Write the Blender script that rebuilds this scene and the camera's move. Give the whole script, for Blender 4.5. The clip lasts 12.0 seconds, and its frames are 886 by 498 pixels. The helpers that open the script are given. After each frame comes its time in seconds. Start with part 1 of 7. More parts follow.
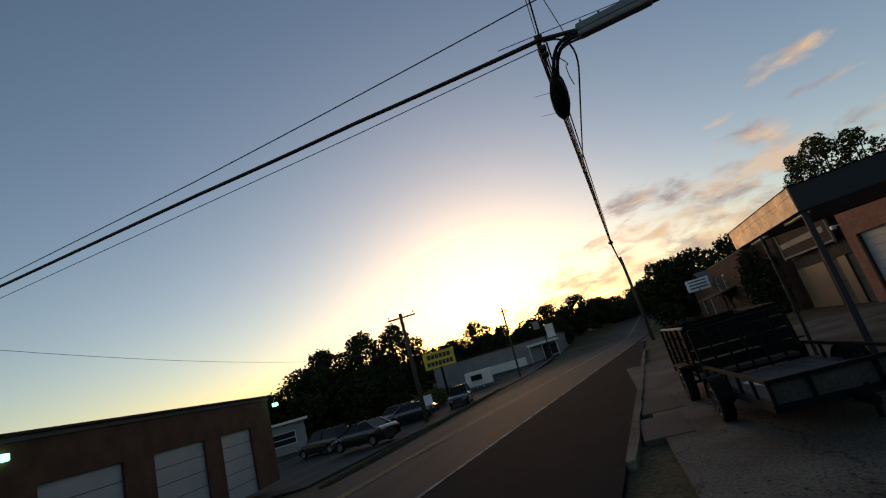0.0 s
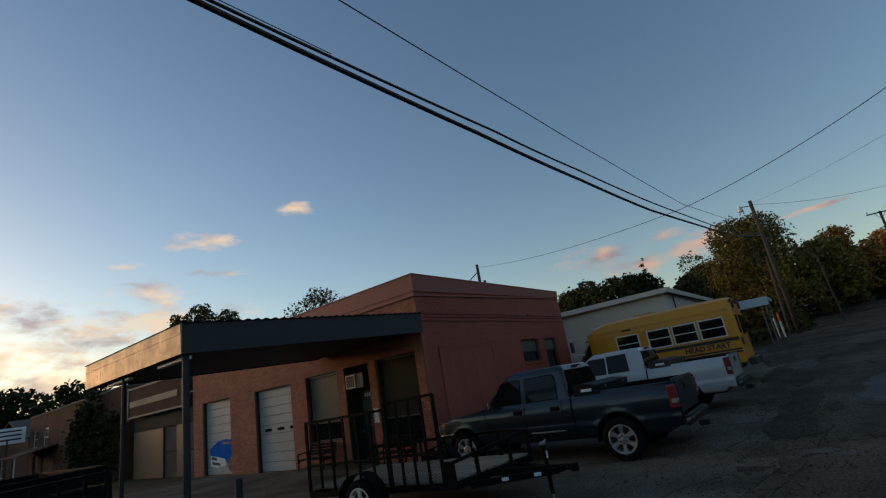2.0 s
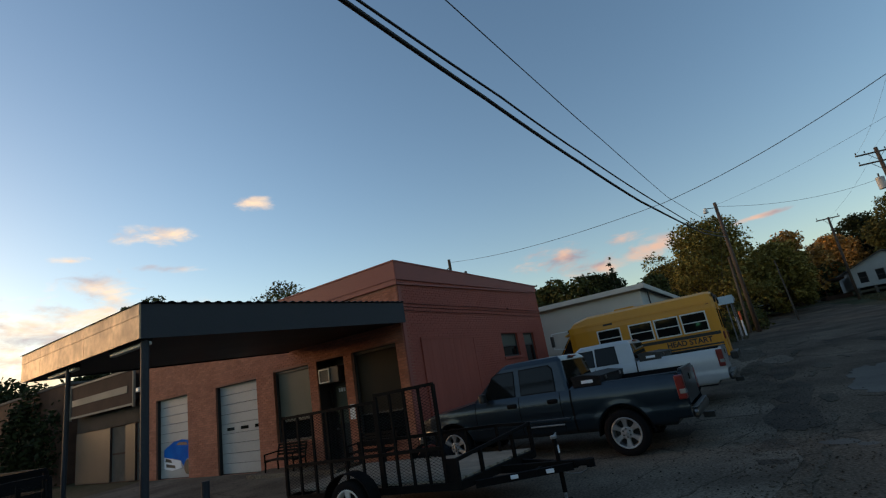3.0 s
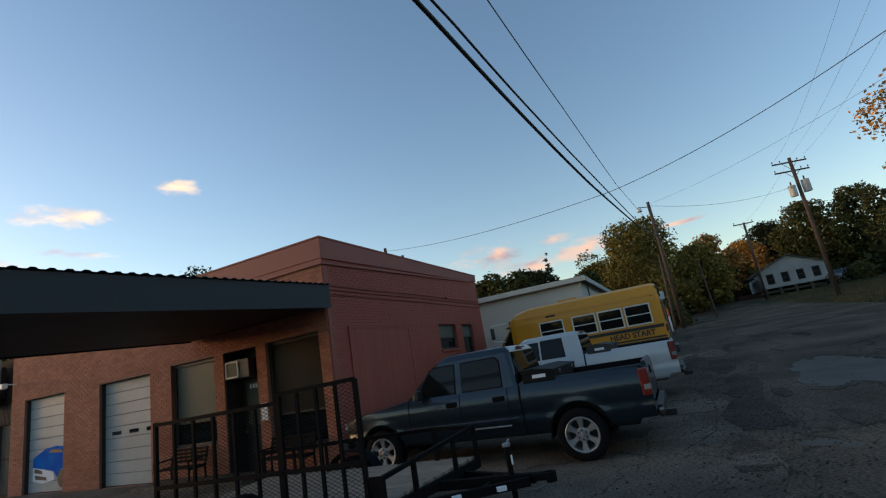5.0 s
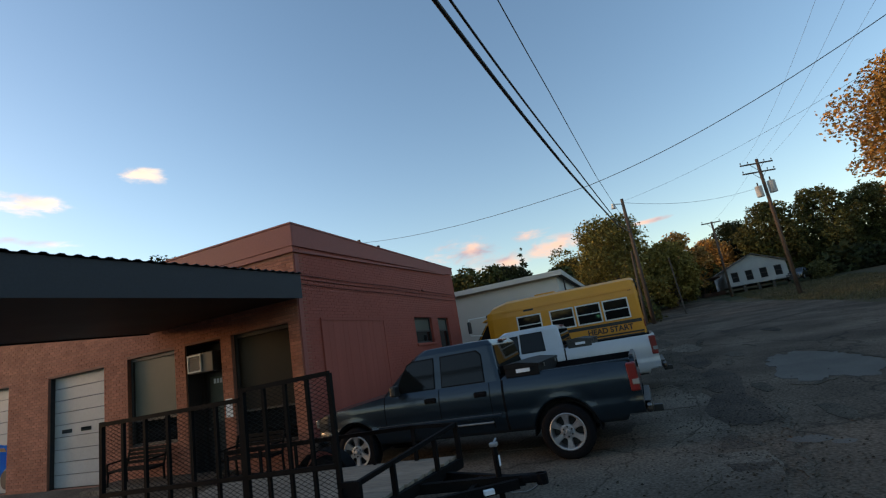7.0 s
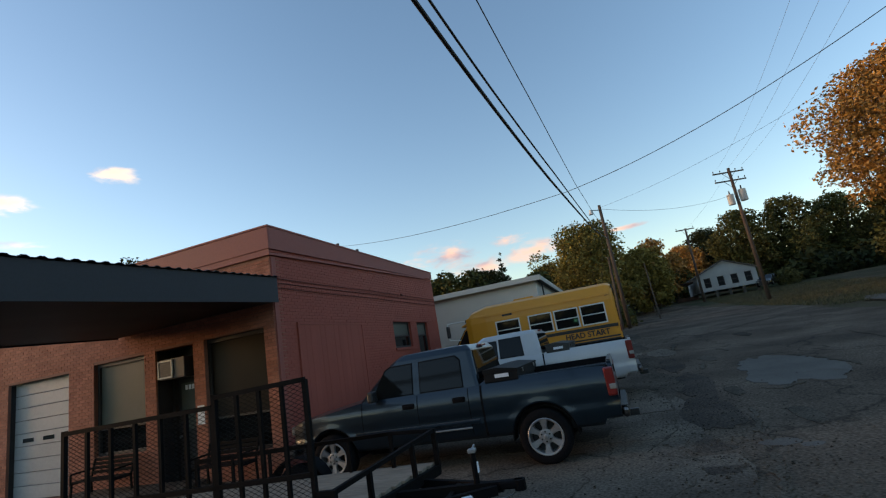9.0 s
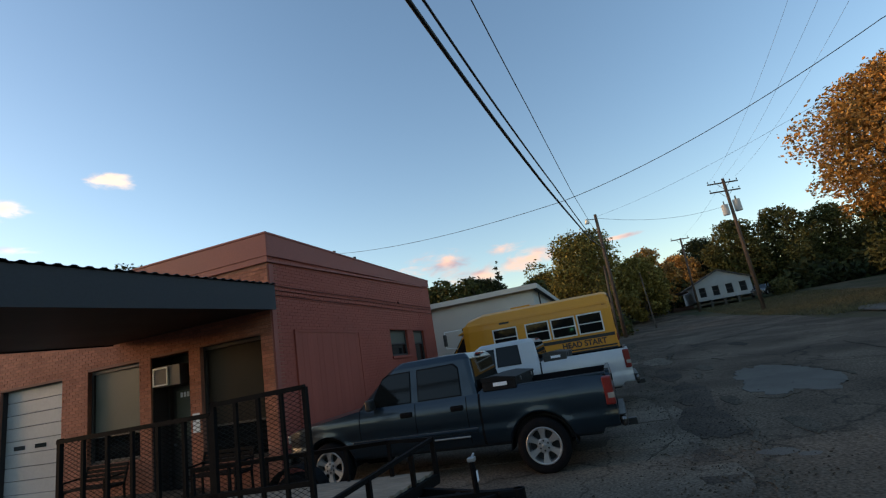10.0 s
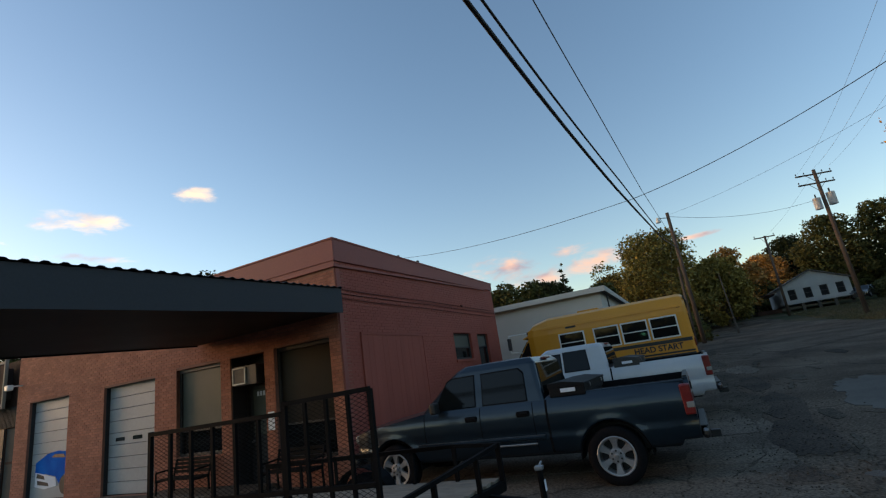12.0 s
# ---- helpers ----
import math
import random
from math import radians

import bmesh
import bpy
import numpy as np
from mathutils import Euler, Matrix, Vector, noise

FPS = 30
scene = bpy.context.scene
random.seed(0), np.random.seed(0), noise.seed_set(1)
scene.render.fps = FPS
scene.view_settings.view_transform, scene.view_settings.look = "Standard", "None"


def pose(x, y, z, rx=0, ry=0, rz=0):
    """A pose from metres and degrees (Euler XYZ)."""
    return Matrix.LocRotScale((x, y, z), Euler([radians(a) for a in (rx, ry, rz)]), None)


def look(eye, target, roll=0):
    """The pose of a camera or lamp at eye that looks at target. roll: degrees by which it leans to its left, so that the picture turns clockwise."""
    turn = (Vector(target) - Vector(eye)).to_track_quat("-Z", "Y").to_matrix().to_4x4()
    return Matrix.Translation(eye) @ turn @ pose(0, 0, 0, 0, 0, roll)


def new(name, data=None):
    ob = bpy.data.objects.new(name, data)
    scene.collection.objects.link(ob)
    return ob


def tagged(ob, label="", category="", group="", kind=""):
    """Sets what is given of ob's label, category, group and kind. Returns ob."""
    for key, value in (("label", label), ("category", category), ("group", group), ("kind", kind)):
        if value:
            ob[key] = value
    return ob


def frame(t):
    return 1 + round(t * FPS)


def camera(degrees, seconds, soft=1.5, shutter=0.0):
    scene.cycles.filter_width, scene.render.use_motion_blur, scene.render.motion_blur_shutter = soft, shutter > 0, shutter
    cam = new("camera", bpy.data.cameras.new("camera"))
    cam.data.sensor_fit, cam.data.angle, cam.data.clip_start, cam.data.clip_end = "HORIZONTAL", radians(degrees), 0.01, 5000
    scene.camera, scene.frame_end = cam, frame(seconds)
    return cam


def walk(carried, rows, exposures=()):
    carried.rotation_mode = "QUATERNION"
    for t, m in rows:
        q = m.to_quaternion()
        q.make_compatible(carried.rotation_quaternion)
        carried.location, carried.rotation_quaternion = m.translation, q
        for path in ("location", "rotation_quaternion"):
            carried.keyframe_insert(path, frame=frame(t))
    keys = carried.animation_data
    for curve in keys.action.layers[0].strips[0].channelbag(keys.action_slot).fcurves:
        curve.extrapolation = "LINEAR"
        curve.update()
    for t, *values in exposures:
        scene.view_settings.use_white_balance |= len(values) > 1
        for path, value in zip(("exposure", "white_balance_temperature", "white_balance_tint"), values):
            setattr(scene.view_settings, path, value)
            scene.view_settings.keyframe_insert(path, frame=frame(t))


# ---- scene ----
cam = camera(86.3, 12.0, soft=1.2)
PATH = [
    (0, (-2.756, -0.855, 1.963), (-3.262, 1.013, 2.47), -16.0),
    (0.2, (-2.787, -0.603, 2.019), (-2.921, 1.332, 2.508), -15.2),
    (0.3, (-2.779, -0.485, 2.024), (-2.778, 1.455, 2.51), -14.2),
    (0.4, (-2.784, -0.355, 2.006), (-2.544, 1.569, 2.494), -13.6),
    (0.5, (-2.748, -0.228, 1.996), (-2.375, 1.672, 2.493), -13.2),
    (0.6, (-2.709, -0.099, 1.987), (-2.069, 1.731, 2.481), -12.4),
    (1, (-2.62, 0.35, 1.944), (-1.542, 1.95, 2.468), -11.6),
    (1.5, (-2.467, 0.932, 1.881), (-1.002, 2.175, 2.437), -10.5),
    (2, (-2.227, 1.555, 1.85), (-0.668, 2.676, 2.41), -9.8),
    (2.5, (-2.119, 2.112, 1.82), (-0.513, 3.17, 2.368), -9.8),
    (4.5, (-0.91, 3.254, 1.789), (0.839, 4.095, 2.273), -9.8),
    (5, (-0.59, 3.365, 1.783), (1.192, 4.142, 2.253), -9.8),
    (5.5, (-0.338, 3.62, 1.789), (1.458, 4.369, 2.25), -9.8),
    (6, (-0.263, 3.706, 1.793), (1.545, 4.431, 2.243), -9.6),
    (6.5, (-0.236, 3.706, 1.791), (1.584, 4.409, 2.231), -9.6),
    (7, (-0.22, 3.682, 1.789), (1.611, 4.363, 2.22), -9.6),
    (9, (-0.184, 3.696, 1.799), (1.675, 4.293, 2.233), -9.7),
    (9.5, (-0.212, 3.706, 1.8), (1.648, 4.288, 2.25), -9.6),
    (10, (-0.223, 3.736, 1.802), (1.636, 4.309, 2.266), -9.5),
    (10.5, (-0.219, 3.738, 1.801), (1.639, 4.276, 2.309), -9.1),
    (11, (-0.219, 3.742, 1.801), (1.639, 4.275, 2.313), -9.1),
    (11.5, (-0.193, 3.749, 1.799), (1.656, 4.309, 2.316), -9.1),
    (12, (-0.145, 3.759, 1.798), (1.608, 4.568, 2.317), -8.6),
]
EXPOSURES = [(0.0, 0.17, 6900, 16), (0.5, 0.14, 6850, 15), (1.0, 0.0, 6650, 14), (1.5, 0.16, 6430, 11), (2.0, 0.5, 6420, 11), (2.5, 0.75, 6430, 11), (4.5, 1.18, 6500, 12), (7.0, 1.40, 6520, 13), (9.5, 1.48, 6520, 13), (12.0, 1.30, 6520, 13)]
walk(cam, [(t, look(eye, target, roll)) for t, eye, target, roll in PATH], EXPOSURES)

# ---- light ----
SUN_AZ, SUN_EL = -12.0, 5.5      # degrees from +y towards +x, above the horizon


def toward(az, el):
    a, e = radians(az), radians(el)
    return Vector((math.sin(a) * math.cos(e), math.cos(a) * math.cos(e), math.sin(e)))


def build_world():
    w = bpy.data.worlds.new("dusk_sky")
    scene.world = w
    w.use_nodes = True
    nt = w.node_tree
    nt.nodes.clear()

    def nd(kind, **kw):
        n = nt.nodes.new(kind)
        for k, v in kw.items():
            if k == "op":
                n.operation = v
            elif k == "ins":
                for i, val in v.items():
                    n.inputs[i].default_value = val
        return n

    def lk(a, b, ao=0, bi=0):
        nt.links.new(a.outputs[ao], b.inputs[bi])

    sky = nd("ShaderNodeTexSky")
    sky.sky_type = "NISHITA"
    sky.sun_disc = False
    sky.sun_elevation = radians(SUN_EL)
    sky.sun_rotation = radians(SUN_AZ)
    sky.air_density, sky.dust_density, sky.ozone_density = 1.0, 0.5, 1.5
    tc = nd("ShaderNodeTexCoord")
    # clouds: azimuth, elevation, half width, half height (in degrees)
    clouds = [(26.4, 19.4, 3.9, 1.3), (36.3, 23.0, 2.2, 1.0), (21.4, 14.4, 4.4, 1.9), (12.2, 11.8, 6.0, 1.8), (5.5, 9.4, 8.0, 2.3), (22.0, 11.6, 9.0, 2.2), (9.5, 8.6, 10.0, 2.8), (-3.0, 4.6, 7.0, 1.6), (9.0, 12.6, 6.0, 1.9), (17.5, 7.5, 8.0, 2.6),
              (16.5, 10.8, 8.5, 2.8), (2.5, 6.0, 11.0, 2.6), (13.0, 6.4, 12.0, 3.4), (72.8, 11.5, 5.4, 1.9), (76.4, 9.7, 3.8, 1.7),
              (80.0, 12.1, 2.8, 0.9), (83.0, 10.4, 5.2, 1.4), (93.0, 10.6, 3.5, 0.35), (27.5, 16.2, 3.2, 0.6), (19.0, 17.0, 2.0, 0.5)]
    best = None
    for az, el, ww, hh in clouds:
        rot = nd("ShaderNodeVectorRotate")
        rot.rotation_type = "Z_AXIS"
        rot.inputs["Angle"].default_value = radians(az)
        lk(tc, rot, 0, 0)
        sw, sh = math.sin(radians(ww)), math.sin(radians(hh))
        ma = nd("ShaderNodeVectorMath", op="MULTIPLY_ADD")
        ma.inputs[1].default_value = (1 / sw, 1.5, 1 / sh)
        ma.inputs[2].default_value = (0, -1.5 * math.cos(radians(el)), -math.sin(radians(el)) / sh)
        lk(rot, ma)
        ln = nd("ShaderNodeVectorMath", op="LENGTH")
        lk(ma, ln)
        inv = nd("ShaderNodeMath", op="SUBTRACT")
        inv.inputs[0].default_value = 1.0
        lk(ln, inv, 1, 1)
        if best is None:
            best = inv
        else:
            mx = nd("ShaderNodeMath", op="MAXIMUM")
            lk(best, mx, 0, 0)
            lk(inv, mx, 0, 1)
            best = mx
    st = nd("ShaderNodeVectorMath", op="MULTIPLY")
    st.inputs[1].default_value = (1.0, 1.0, 2.4)
    lk(tc, st)
    n1 = nd("ShaderNodeTexNoise", ins={"Scale": 15.0, "Detail": 9.0, "Roughness": 0.6, "Distortion": 0.35})
    lk(st, n1)
    amp = nd("ShaderNodeMath", op="MULTIPLY_ADD", ins={1: 2.9, 2: -1.48})
    lk(n1, amp)
    s0 = nd("ShaderNodeMath", op="MULTIPLY")
    s0.inputs[1].default_value = 0.86
    lk(best, s0)
    sm_ = nd("ShaderNodeMath", op="ADD")
    lk(s0, sm_, 0, 0)
    lk(amp, sm_, 0, 1)
    edge = nd("ShaderNodeMapRange", ins={"From Min": 0.0, "From Max": 1.0, "To Min": 0.0, "To Max": 0.88})
    edge.interpolation_type = "SMOOTHSTEP"
    lk(sm_, edge)
    gate = nd("ShaderNodeMapRange", ins={"From Min": -0.35, "From Max": 0.15})
    lk(best, gate)
    mask = nd("ShaderNodeMath", op="MULTIPLY")
    lk(edge, mask, 0, 0)
    lk(gate, mask, 0, 1)
    # lit tops are warm, thick cores grey-mauve
    n2 = nd("ShaderNodeTexNoise", ins={"Scale": 11.0, "Detail": 4.0})
    sh2 = nd("ShaderNodeVectorMath", op="ADD")
    sh2.inputs[1].default_value = (0.0, 0.0, 0.03)
    lk(st, sh2)
    lk(sh2, n2)
    ramp = nd("ShaderNodeValToRGB")
    ramp.color_ramp.elements[0].position, ramp.color_ramp.elements[0].color = 0.44, (1.0, 0.72, 0.46, 1)
    ramp.color_ramp.elements[1].position, ramp.color_ramp.elements[1].color = 0.64, (0.46, 0.39, 0.39, 1)
    lk(n2, ramp)
    bg = nd("ShaderNodeBackground", ins={"Strength": SKY})
    warm = nd("ShaderNodeMix")
    warm.data_type = "RGBA"
    warm.blend_type = "MULTIPLY"
    warm.inputs[0].default_value = 1.0
    warm.inputs[7].default_value = SKY_TINT
    hs = nd("ShaderNodeHueSaturation")
    hs.inputs["Saturation"].default_value = 1.1
    nt.links.new(sky.outputs[0], hs.inputs["Color"])
    nt.links.new(hs.outputs[0], warm.inputs[6])
    nt.links.new(warm.outputs[2], bg.inputs[0])
    bgc = nd("ShaderNodeBackground", ins={"Strength": CLOUD})
    # away from the sun the clouds turn dimmer and rosier
    sep = nd("ShaderNodeSeparateXYZ")
    lk(tc, sep)
    side = nd("ShaderNodeMapRange", ins={"From Min": 0.55, "From Max": 0.93})
    lk(sep, side)
    rose = nd("ShaderNodeMix")
    rose.data_type = "RGBA"
    rose.blend_type = "MULTIPLY"
    rose.inputs[7].default_value = (0.70, 0.60, 0.66, 1)
    nt.links.new(side.outputs[0], rose.inputs[0])
    nt.links.new(ramp.outputs[0], rose.inputs[6])
    nt.links.new(rose.outputs[2], bgc.inputs[0])
    mix = nd("ShaderNodeMixShader")
    lk(mask, mix, 0, 0)
    lk(bg, mix, 0, 1)
    lk(bgc, mix, 0, 2)
    out = nd("ShaderNodeOutputWorld")
    lk(mix, out)


SKY, CLOUD, SKY_TINT = 0.15, 0.66, (1.04, 0.985, 1.0, 1)
build_world()
sun = new("sun", bpy.data.lights.new("sun", "SUN"))
sun.data.energy, sun.data.angle, sun.data.color = 0.6, radians(14), (1.0, 0.55, 0.25)
sun.matrix_world = look((0, 0, 0), -toward(SUN_AZ, SUN_EL))


# ---- materials ----
def material(name, base, rough=0.8, metal=0.0, alt=None, scale=1.2, fine=45.0, var=0.25, bump=0.15, coat=0.0, rand=0.0, spec=0.5, stretch=(1, 1, 1), emit=0.0, trans=0.0, detail=4.0):
    m = bpy.data.materials.new(name)
    m.use_nodes = True
    nt = m.node_tree
    b = nt.nodes["Principled BSDF"]
    b.inputs["Roughness"].default_value, b.inputs["Metallic"].default_value = rough, metal
    b.inputs["Coat Weight"].default_value = coat
    b.inputs["Coat Roughness"].default_value = 0.08
    b.inputs["Specular IOR Level"].default_value = spec
    b.inputs["Transmission Weight"].default_value = trans
    tc = nt.nodes.new("ShaderNodeTexCoord")
    mp = nt.nodes.new("ShaderNodeMapping")
    mp.inputs["Scale"].default_value = stretch
    nt.links.new(tc.outputs["Object"], mp.inputs[0])
    big = nt.nodes.new("ShaderNodeTexNoise")
    big.inputs["Scale"].default_value, big.inputs["Detail"].default_value = scale, detail
    nt.links.new(mp.outputs[0], big.inputs["Vector"])
    small = nt.nodes.new("ShaderNodeTexNoise")
    small.inputs["Scale"].default_value, small.inputs["Detail"].default_value = fine, 3
    nt.links.new(mp.outputs[0], small.inputs["Vector"])
    ramp = nt.nodes.new("ShaderNodeValToRGB")
    c1 = base
    c2 = alt if alt else tuple(min(1, c * (1 + 1.2 * var)) for c in base)
    ramp.color_ramp.elements[0].position, ramp.color_ramp.elements[0].color = 0.36, (*c1, 1)
    ramp.color_ramp.elements[1].position, ramp.color_ramp.elements[1].color = 0.66, (*c2, 1)
    nt.links.new(big.outputs[0], ramp.inputs[0])
    mr = nt.nodes.new("ShaderNodeMapRange")
    mr.inputs["To Min"].default_value, mr.inputs["To Max"].default_value = 1 - var, 1 + var
    mr.inputs["From Min"].default_value, mr.inputs["From Max"].default_value = 0.3, 0.7
    nt.links.new(small.outputs[0], mr.inputs[0])
    mul = nt.nodes.new("ShaderNodeVectorMath")
    mul.operation = "SCALE"
    nt.links.new(ramp.outputs[0], mul.inputs[0])
    nt.links.new(mr.outputs[0], mul.inputs["Scale"])
    last = mul
    if rand > 0:
        gi, oi = nt.nodes.new("ShaderNodeNewGeometry"), nt.nodes.new("ShaderNodeObjectInfo")
        ad = nt.nodes.new("ShaderNodeMath")
        ad.operation = "ADD"
        nt.links.new(gi.outputs["Random Per Island"], ad.inputs[0])
        nt.links.new(oi.outputs["Random"], ad.inputs[1])
        fr = nt.nodes.new("ShaderNodeMath")
        fr.operation = "FRACT"
        nt.links.new(ad.outputs[0], fr.inputs[0])
        rr = nt.nodes.new("ShaderNodeMapRange")
        rr.inputs["To Min"].default_value, rr.inputs["To Max"].default_value = 1 - rand, 1 + rand
        nt.links.new(fr.outputs[0], rr.inputs[0])
        m2 = nt.nodes.new("ShaderNodeVectorMath")
        m2.operation = "SCALE"
        nt.links.new(mul.outputs[0], m2.inputs[0])
        nt.links.new(rr.outputs[0], m2.inputs["Scale"])
        last = m2
    nt.links.new(last.outputs[0], b.inputs["Base Color"])
    rg = nt.nodes.new("ShaderNodeMapRange")
    rg.inputs["To Min"].default_value, rg.inputs["To Max"].default_value = max(0.02, rough - 0.12 * rough), min(1, rough + 0.15 * rough)
    nt.links.new(big.outputs[0], rg.inputs[0])
    nt.links.new(rg.outputs[0], b.inputs["Roughness"])
    if bump > 0:
        bp = nt.nodes.new("ShaderNodeBump")
        bp.inputs["Strength"].default_value, bp.inputs["Distance"].default_value = bump, 0.02
        nt.links.new(small.outputs[0], bp.inputs["Height"])
        nt.links.new(bp.outputs[0], b.inputs["Normal"])
    if emit > 0:
        b.inputs["Emission Color"].default_value, b.inputs["Emission Strength"].default_value = (*base, 1), emit
    return m


def cracked(m, size, width, dark):
    """Adds a net of dark cracks to a paving material."""
    nt = m.node_tree
    b = nt.nodes["Principled BSDF"]
    src = b.inputs["Base Color"].links[0].from_socket
    tc = nt.nodes.new("ShaderNodeTexCoord")
    nz = nt.nodes.new("ShaderNodeTexNoise")
    nz.inputs["Scale"].default_value, nz.inputs["Detail"].default_value = 1.6, 6
    nt.links.new(tc.outputs["Object"], nz.inputs["Vector"])
    mixv = nt.nodes.new("ShaderNodeVectorMath")
    mixv.operation = "MULTIPLY_ADD"
    mixv.inputs[1].default_value = (1.3, 1.3, 0)
    nt.links.new(nz.outputs["Color"], mixv.inputs[0])
    nt.links.new(tc.outputs["Object"], mixv.inputs[2])
    vo = nt.nodes.new("ShaderNodeTexVoronoi")
    vo.feature = "DISTANCE_TO_EDGE"
    vo.inputs["Scale"].default_value = size
    nt.links.new(mixv.outputs[0], vo.inputs["Vector"])
    mr = nt.nodes.new("ShaderNodeMapRange")
    mr.inputs["From Max"].default_value = width
    mr.inputs["To Min"].default_value, mr.inputs["To Max"].default_value = dark, 1.0
    nt.links.new(vo.outputs["Distance"], mr.inputs[0])
    sc = nt.nodes.new("ShaderNodeVectorMath")
    sc.operation = "SCALE"
    nt.links.new(src, sc.inputs[0])
    nt.links.new(mr.outputs[0], sc.inputs["Scale"])
    nt.links.new(sc.outputs[0], b.inputs["Base Color"])
    return m


ASPHALT = cracked(material("old_asphalt", (0.066, 0.050, 0.037), 0.95, alt=(0.145, 0.112, 0.082), scale=0.45, fine=24, var=0.5, bump=0.7, spec=0.08, detail=9), 0.2, 0.014, 0.5)
ROADTOP = material("worn_road_asphalt", (0.018, 0.016, 0.015), 0.8, alt=(0.060, 0.052, 0.044), scale=0.8, fine=60, var=0.35, bump=0.35, spec=0.14, stretch=(1, 0.12, 1))
NEWTOP = material("dark_lane_asphalt", (0.016, 0.016, 0.017), 0.95, alt=(0.026, 0.026, 0.026), scale=0.6, fine=80, var=0.35, bump=0.4, spec=0.02)
CONCRETE = cracked(material("stained_concrete", (0.078, 0.063, 0.049), 0.95, alt=(0.18, 0.15, 0.116), scale=0.5, fine=26, var=0.45, bump=0.5, spec=0.08, detail=9), 0.33, 0.011, 0.45)
PATCH = material("pale_concrete_patch", (0.110, 0.100, 0.088), 0.9, alt=(0.142, 0.130, 0.114), scale=1.1, fine=50, var=0.2, bump=0.2, spec=0.05)
DIRT = material("dry_grass_and_dirt", (0.035, 0.042, 0.016), 0.95, alt=(0.11, 0.08, 0.05), scale=0.16, fine=14, var=0.4, bump=0.8, detail=8, spec=0.1)
GRASS = material("dull_grass", (0.062, 0.060, 0.024), 0.95, alt=(0.095, 0.082, 0.040), scale=0.7, fine=20, var=0.4, bump=0.6, rand=0.4)
WHITELINE = material("worn_white_line", (0.40, 0.385, 0.355), 0.8, alt=(0.09, 0.083, 0.075), scale=2.6, fine=30, var=0.4, spec=0.1)
YELLOWLINE = material("worn_yellow_line", (0.35, 0.24, 0.05), 0.75, alt=(0.14, 0.11, 0.05), scale=2.2, fine=30, var=0.3)
BRICK = material("red_orange_brick", (0.36, 0.132, 0.080), 0.8, alt=(0.45, 0.178, 0.112), scale=1.1, fine=35, var=0.18, bump=0.35, rand=0.16, spec=0.2)
PAINTBRICK = material("painted_red_brick", (0.285, 0.070, 0.048), 0.6, alt=(0.325, 0.084, 0.058), scale=0.6, fine=40, var=0.1, bump=0.25, rand=0.05, spec=0.25)
MORTAR = material("brick_mortar", (0.255, 0.115, 0.075), 0.9, scale=2, fine=60, var=0.2)
PAINTMORTAR = material("painted_mortar", (0.255, 0.062, 0.043), 0.65, scale=2, fine=60, var=0.15, spec=0.2)
COPING = material("smooth_red_parapet", (0.26, 0.068, 0.049), 0.6, alt=(0.29, 0.079, 0.057), scale=0.7, fine=25, var=0.08, bump=0.08)
STUCCO = material("white_painted_block", (0.48, 0.46, 0.41), 0.85, alt=(0.55, 0.53, 0.475), scale=0.5, fine=40, var=0.06, bump=0.15)
ROOFTAR = material("roof_felt", (0.07, 0.066, 0.06), 0.9)
CHARCOAL = material("charcoal_painted_metal", (0.012, 0.014, 0.020), 0.6, alt=(0.017, 0.019, 0.026), scale=0.8, fine=30, var=0.12, bump=0.05)
# Weathered galvanised sheet whose tan base has the sunset glow mixed in.
GALV = material("weathered_sunset_lit_sheet", (0.50, 0.34, 0.20), 0.5, metal=0.25, alt=(0.24, 0.16, 0.10), scale=2.4, fine=11, var=0.28, bump=0.1, stretch=(1, 0.9, 0.7), detail=9)
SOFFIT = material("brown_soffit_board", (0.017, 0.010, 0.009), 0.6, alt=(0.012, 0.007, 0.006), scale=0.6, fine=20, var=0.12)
DOORWHITE = material("white_steel_door", (0.31, 0.325, 0.325), 0.55, alt=(0.37, 0.38, 0.375), scale=0.9, fine=20, var=0.06, bump=0.03)
DARKTRIM = material("dark_door_trim", (0.022, 0.020, 0.020), 0.5, var=0.15)
DARKGLASS = material("dim_window_glass", (0.012, 0.013, 0.015), 0.35, var=0.05, bump=0.0, spec=0.12)
GLASS = material("dark_window_glass", (0.007, 0.008, 0.008), 0.04, var=0.05, bump=0.0, spec=0.25)
BLIND = material("pale_window_blind", (0.078, 0.085, 0.068), 0.5, alt=(0.10, 0.105, 0.087), scale=0.7, var=0.08, bump=0.02, coat=0.15, spec=0.25)
BROWNPANEL = material("brown_window_film", (0.014, 0.010, 0.007), 0.35, alt=(0.021, 0.014, 0.009), scale=0.6, var=0.1, bump=0.02, spec=0.15)
BLACKSTEEL = material("black_painted_steel", (0.004, 0.004, 0.005), 0.7, alt=(0.006, 0.0055, 0.005), scale=3, fine=50, var=0.25, bump=0.08, spec=0.1)
RUBBER = material("tyre_rubber", (0.007, 0.007, 0.008), 0.95, var=0.2, fine=60, bump=0.2, spec=0.1)
ALLOY = material("bright_alloy", (0.28, 0.285, 0.29), 0.4, metal=0.6, var=0.08, bump=0.02)
CHROME = material("chrome", (0.13, 0.13, 0.135), 0.3, metal=1.0, var=0.04, bump=0.0)
TRUCKBLUE = material("blue_green_metallic_paint", (0.007, 0.018, 0.030), 0.32, metal=0.5, alt=(0.009, 0.021, 0.034), scale=0.8, fine=400, var=0.05, bump=0.0, coat=0.6)
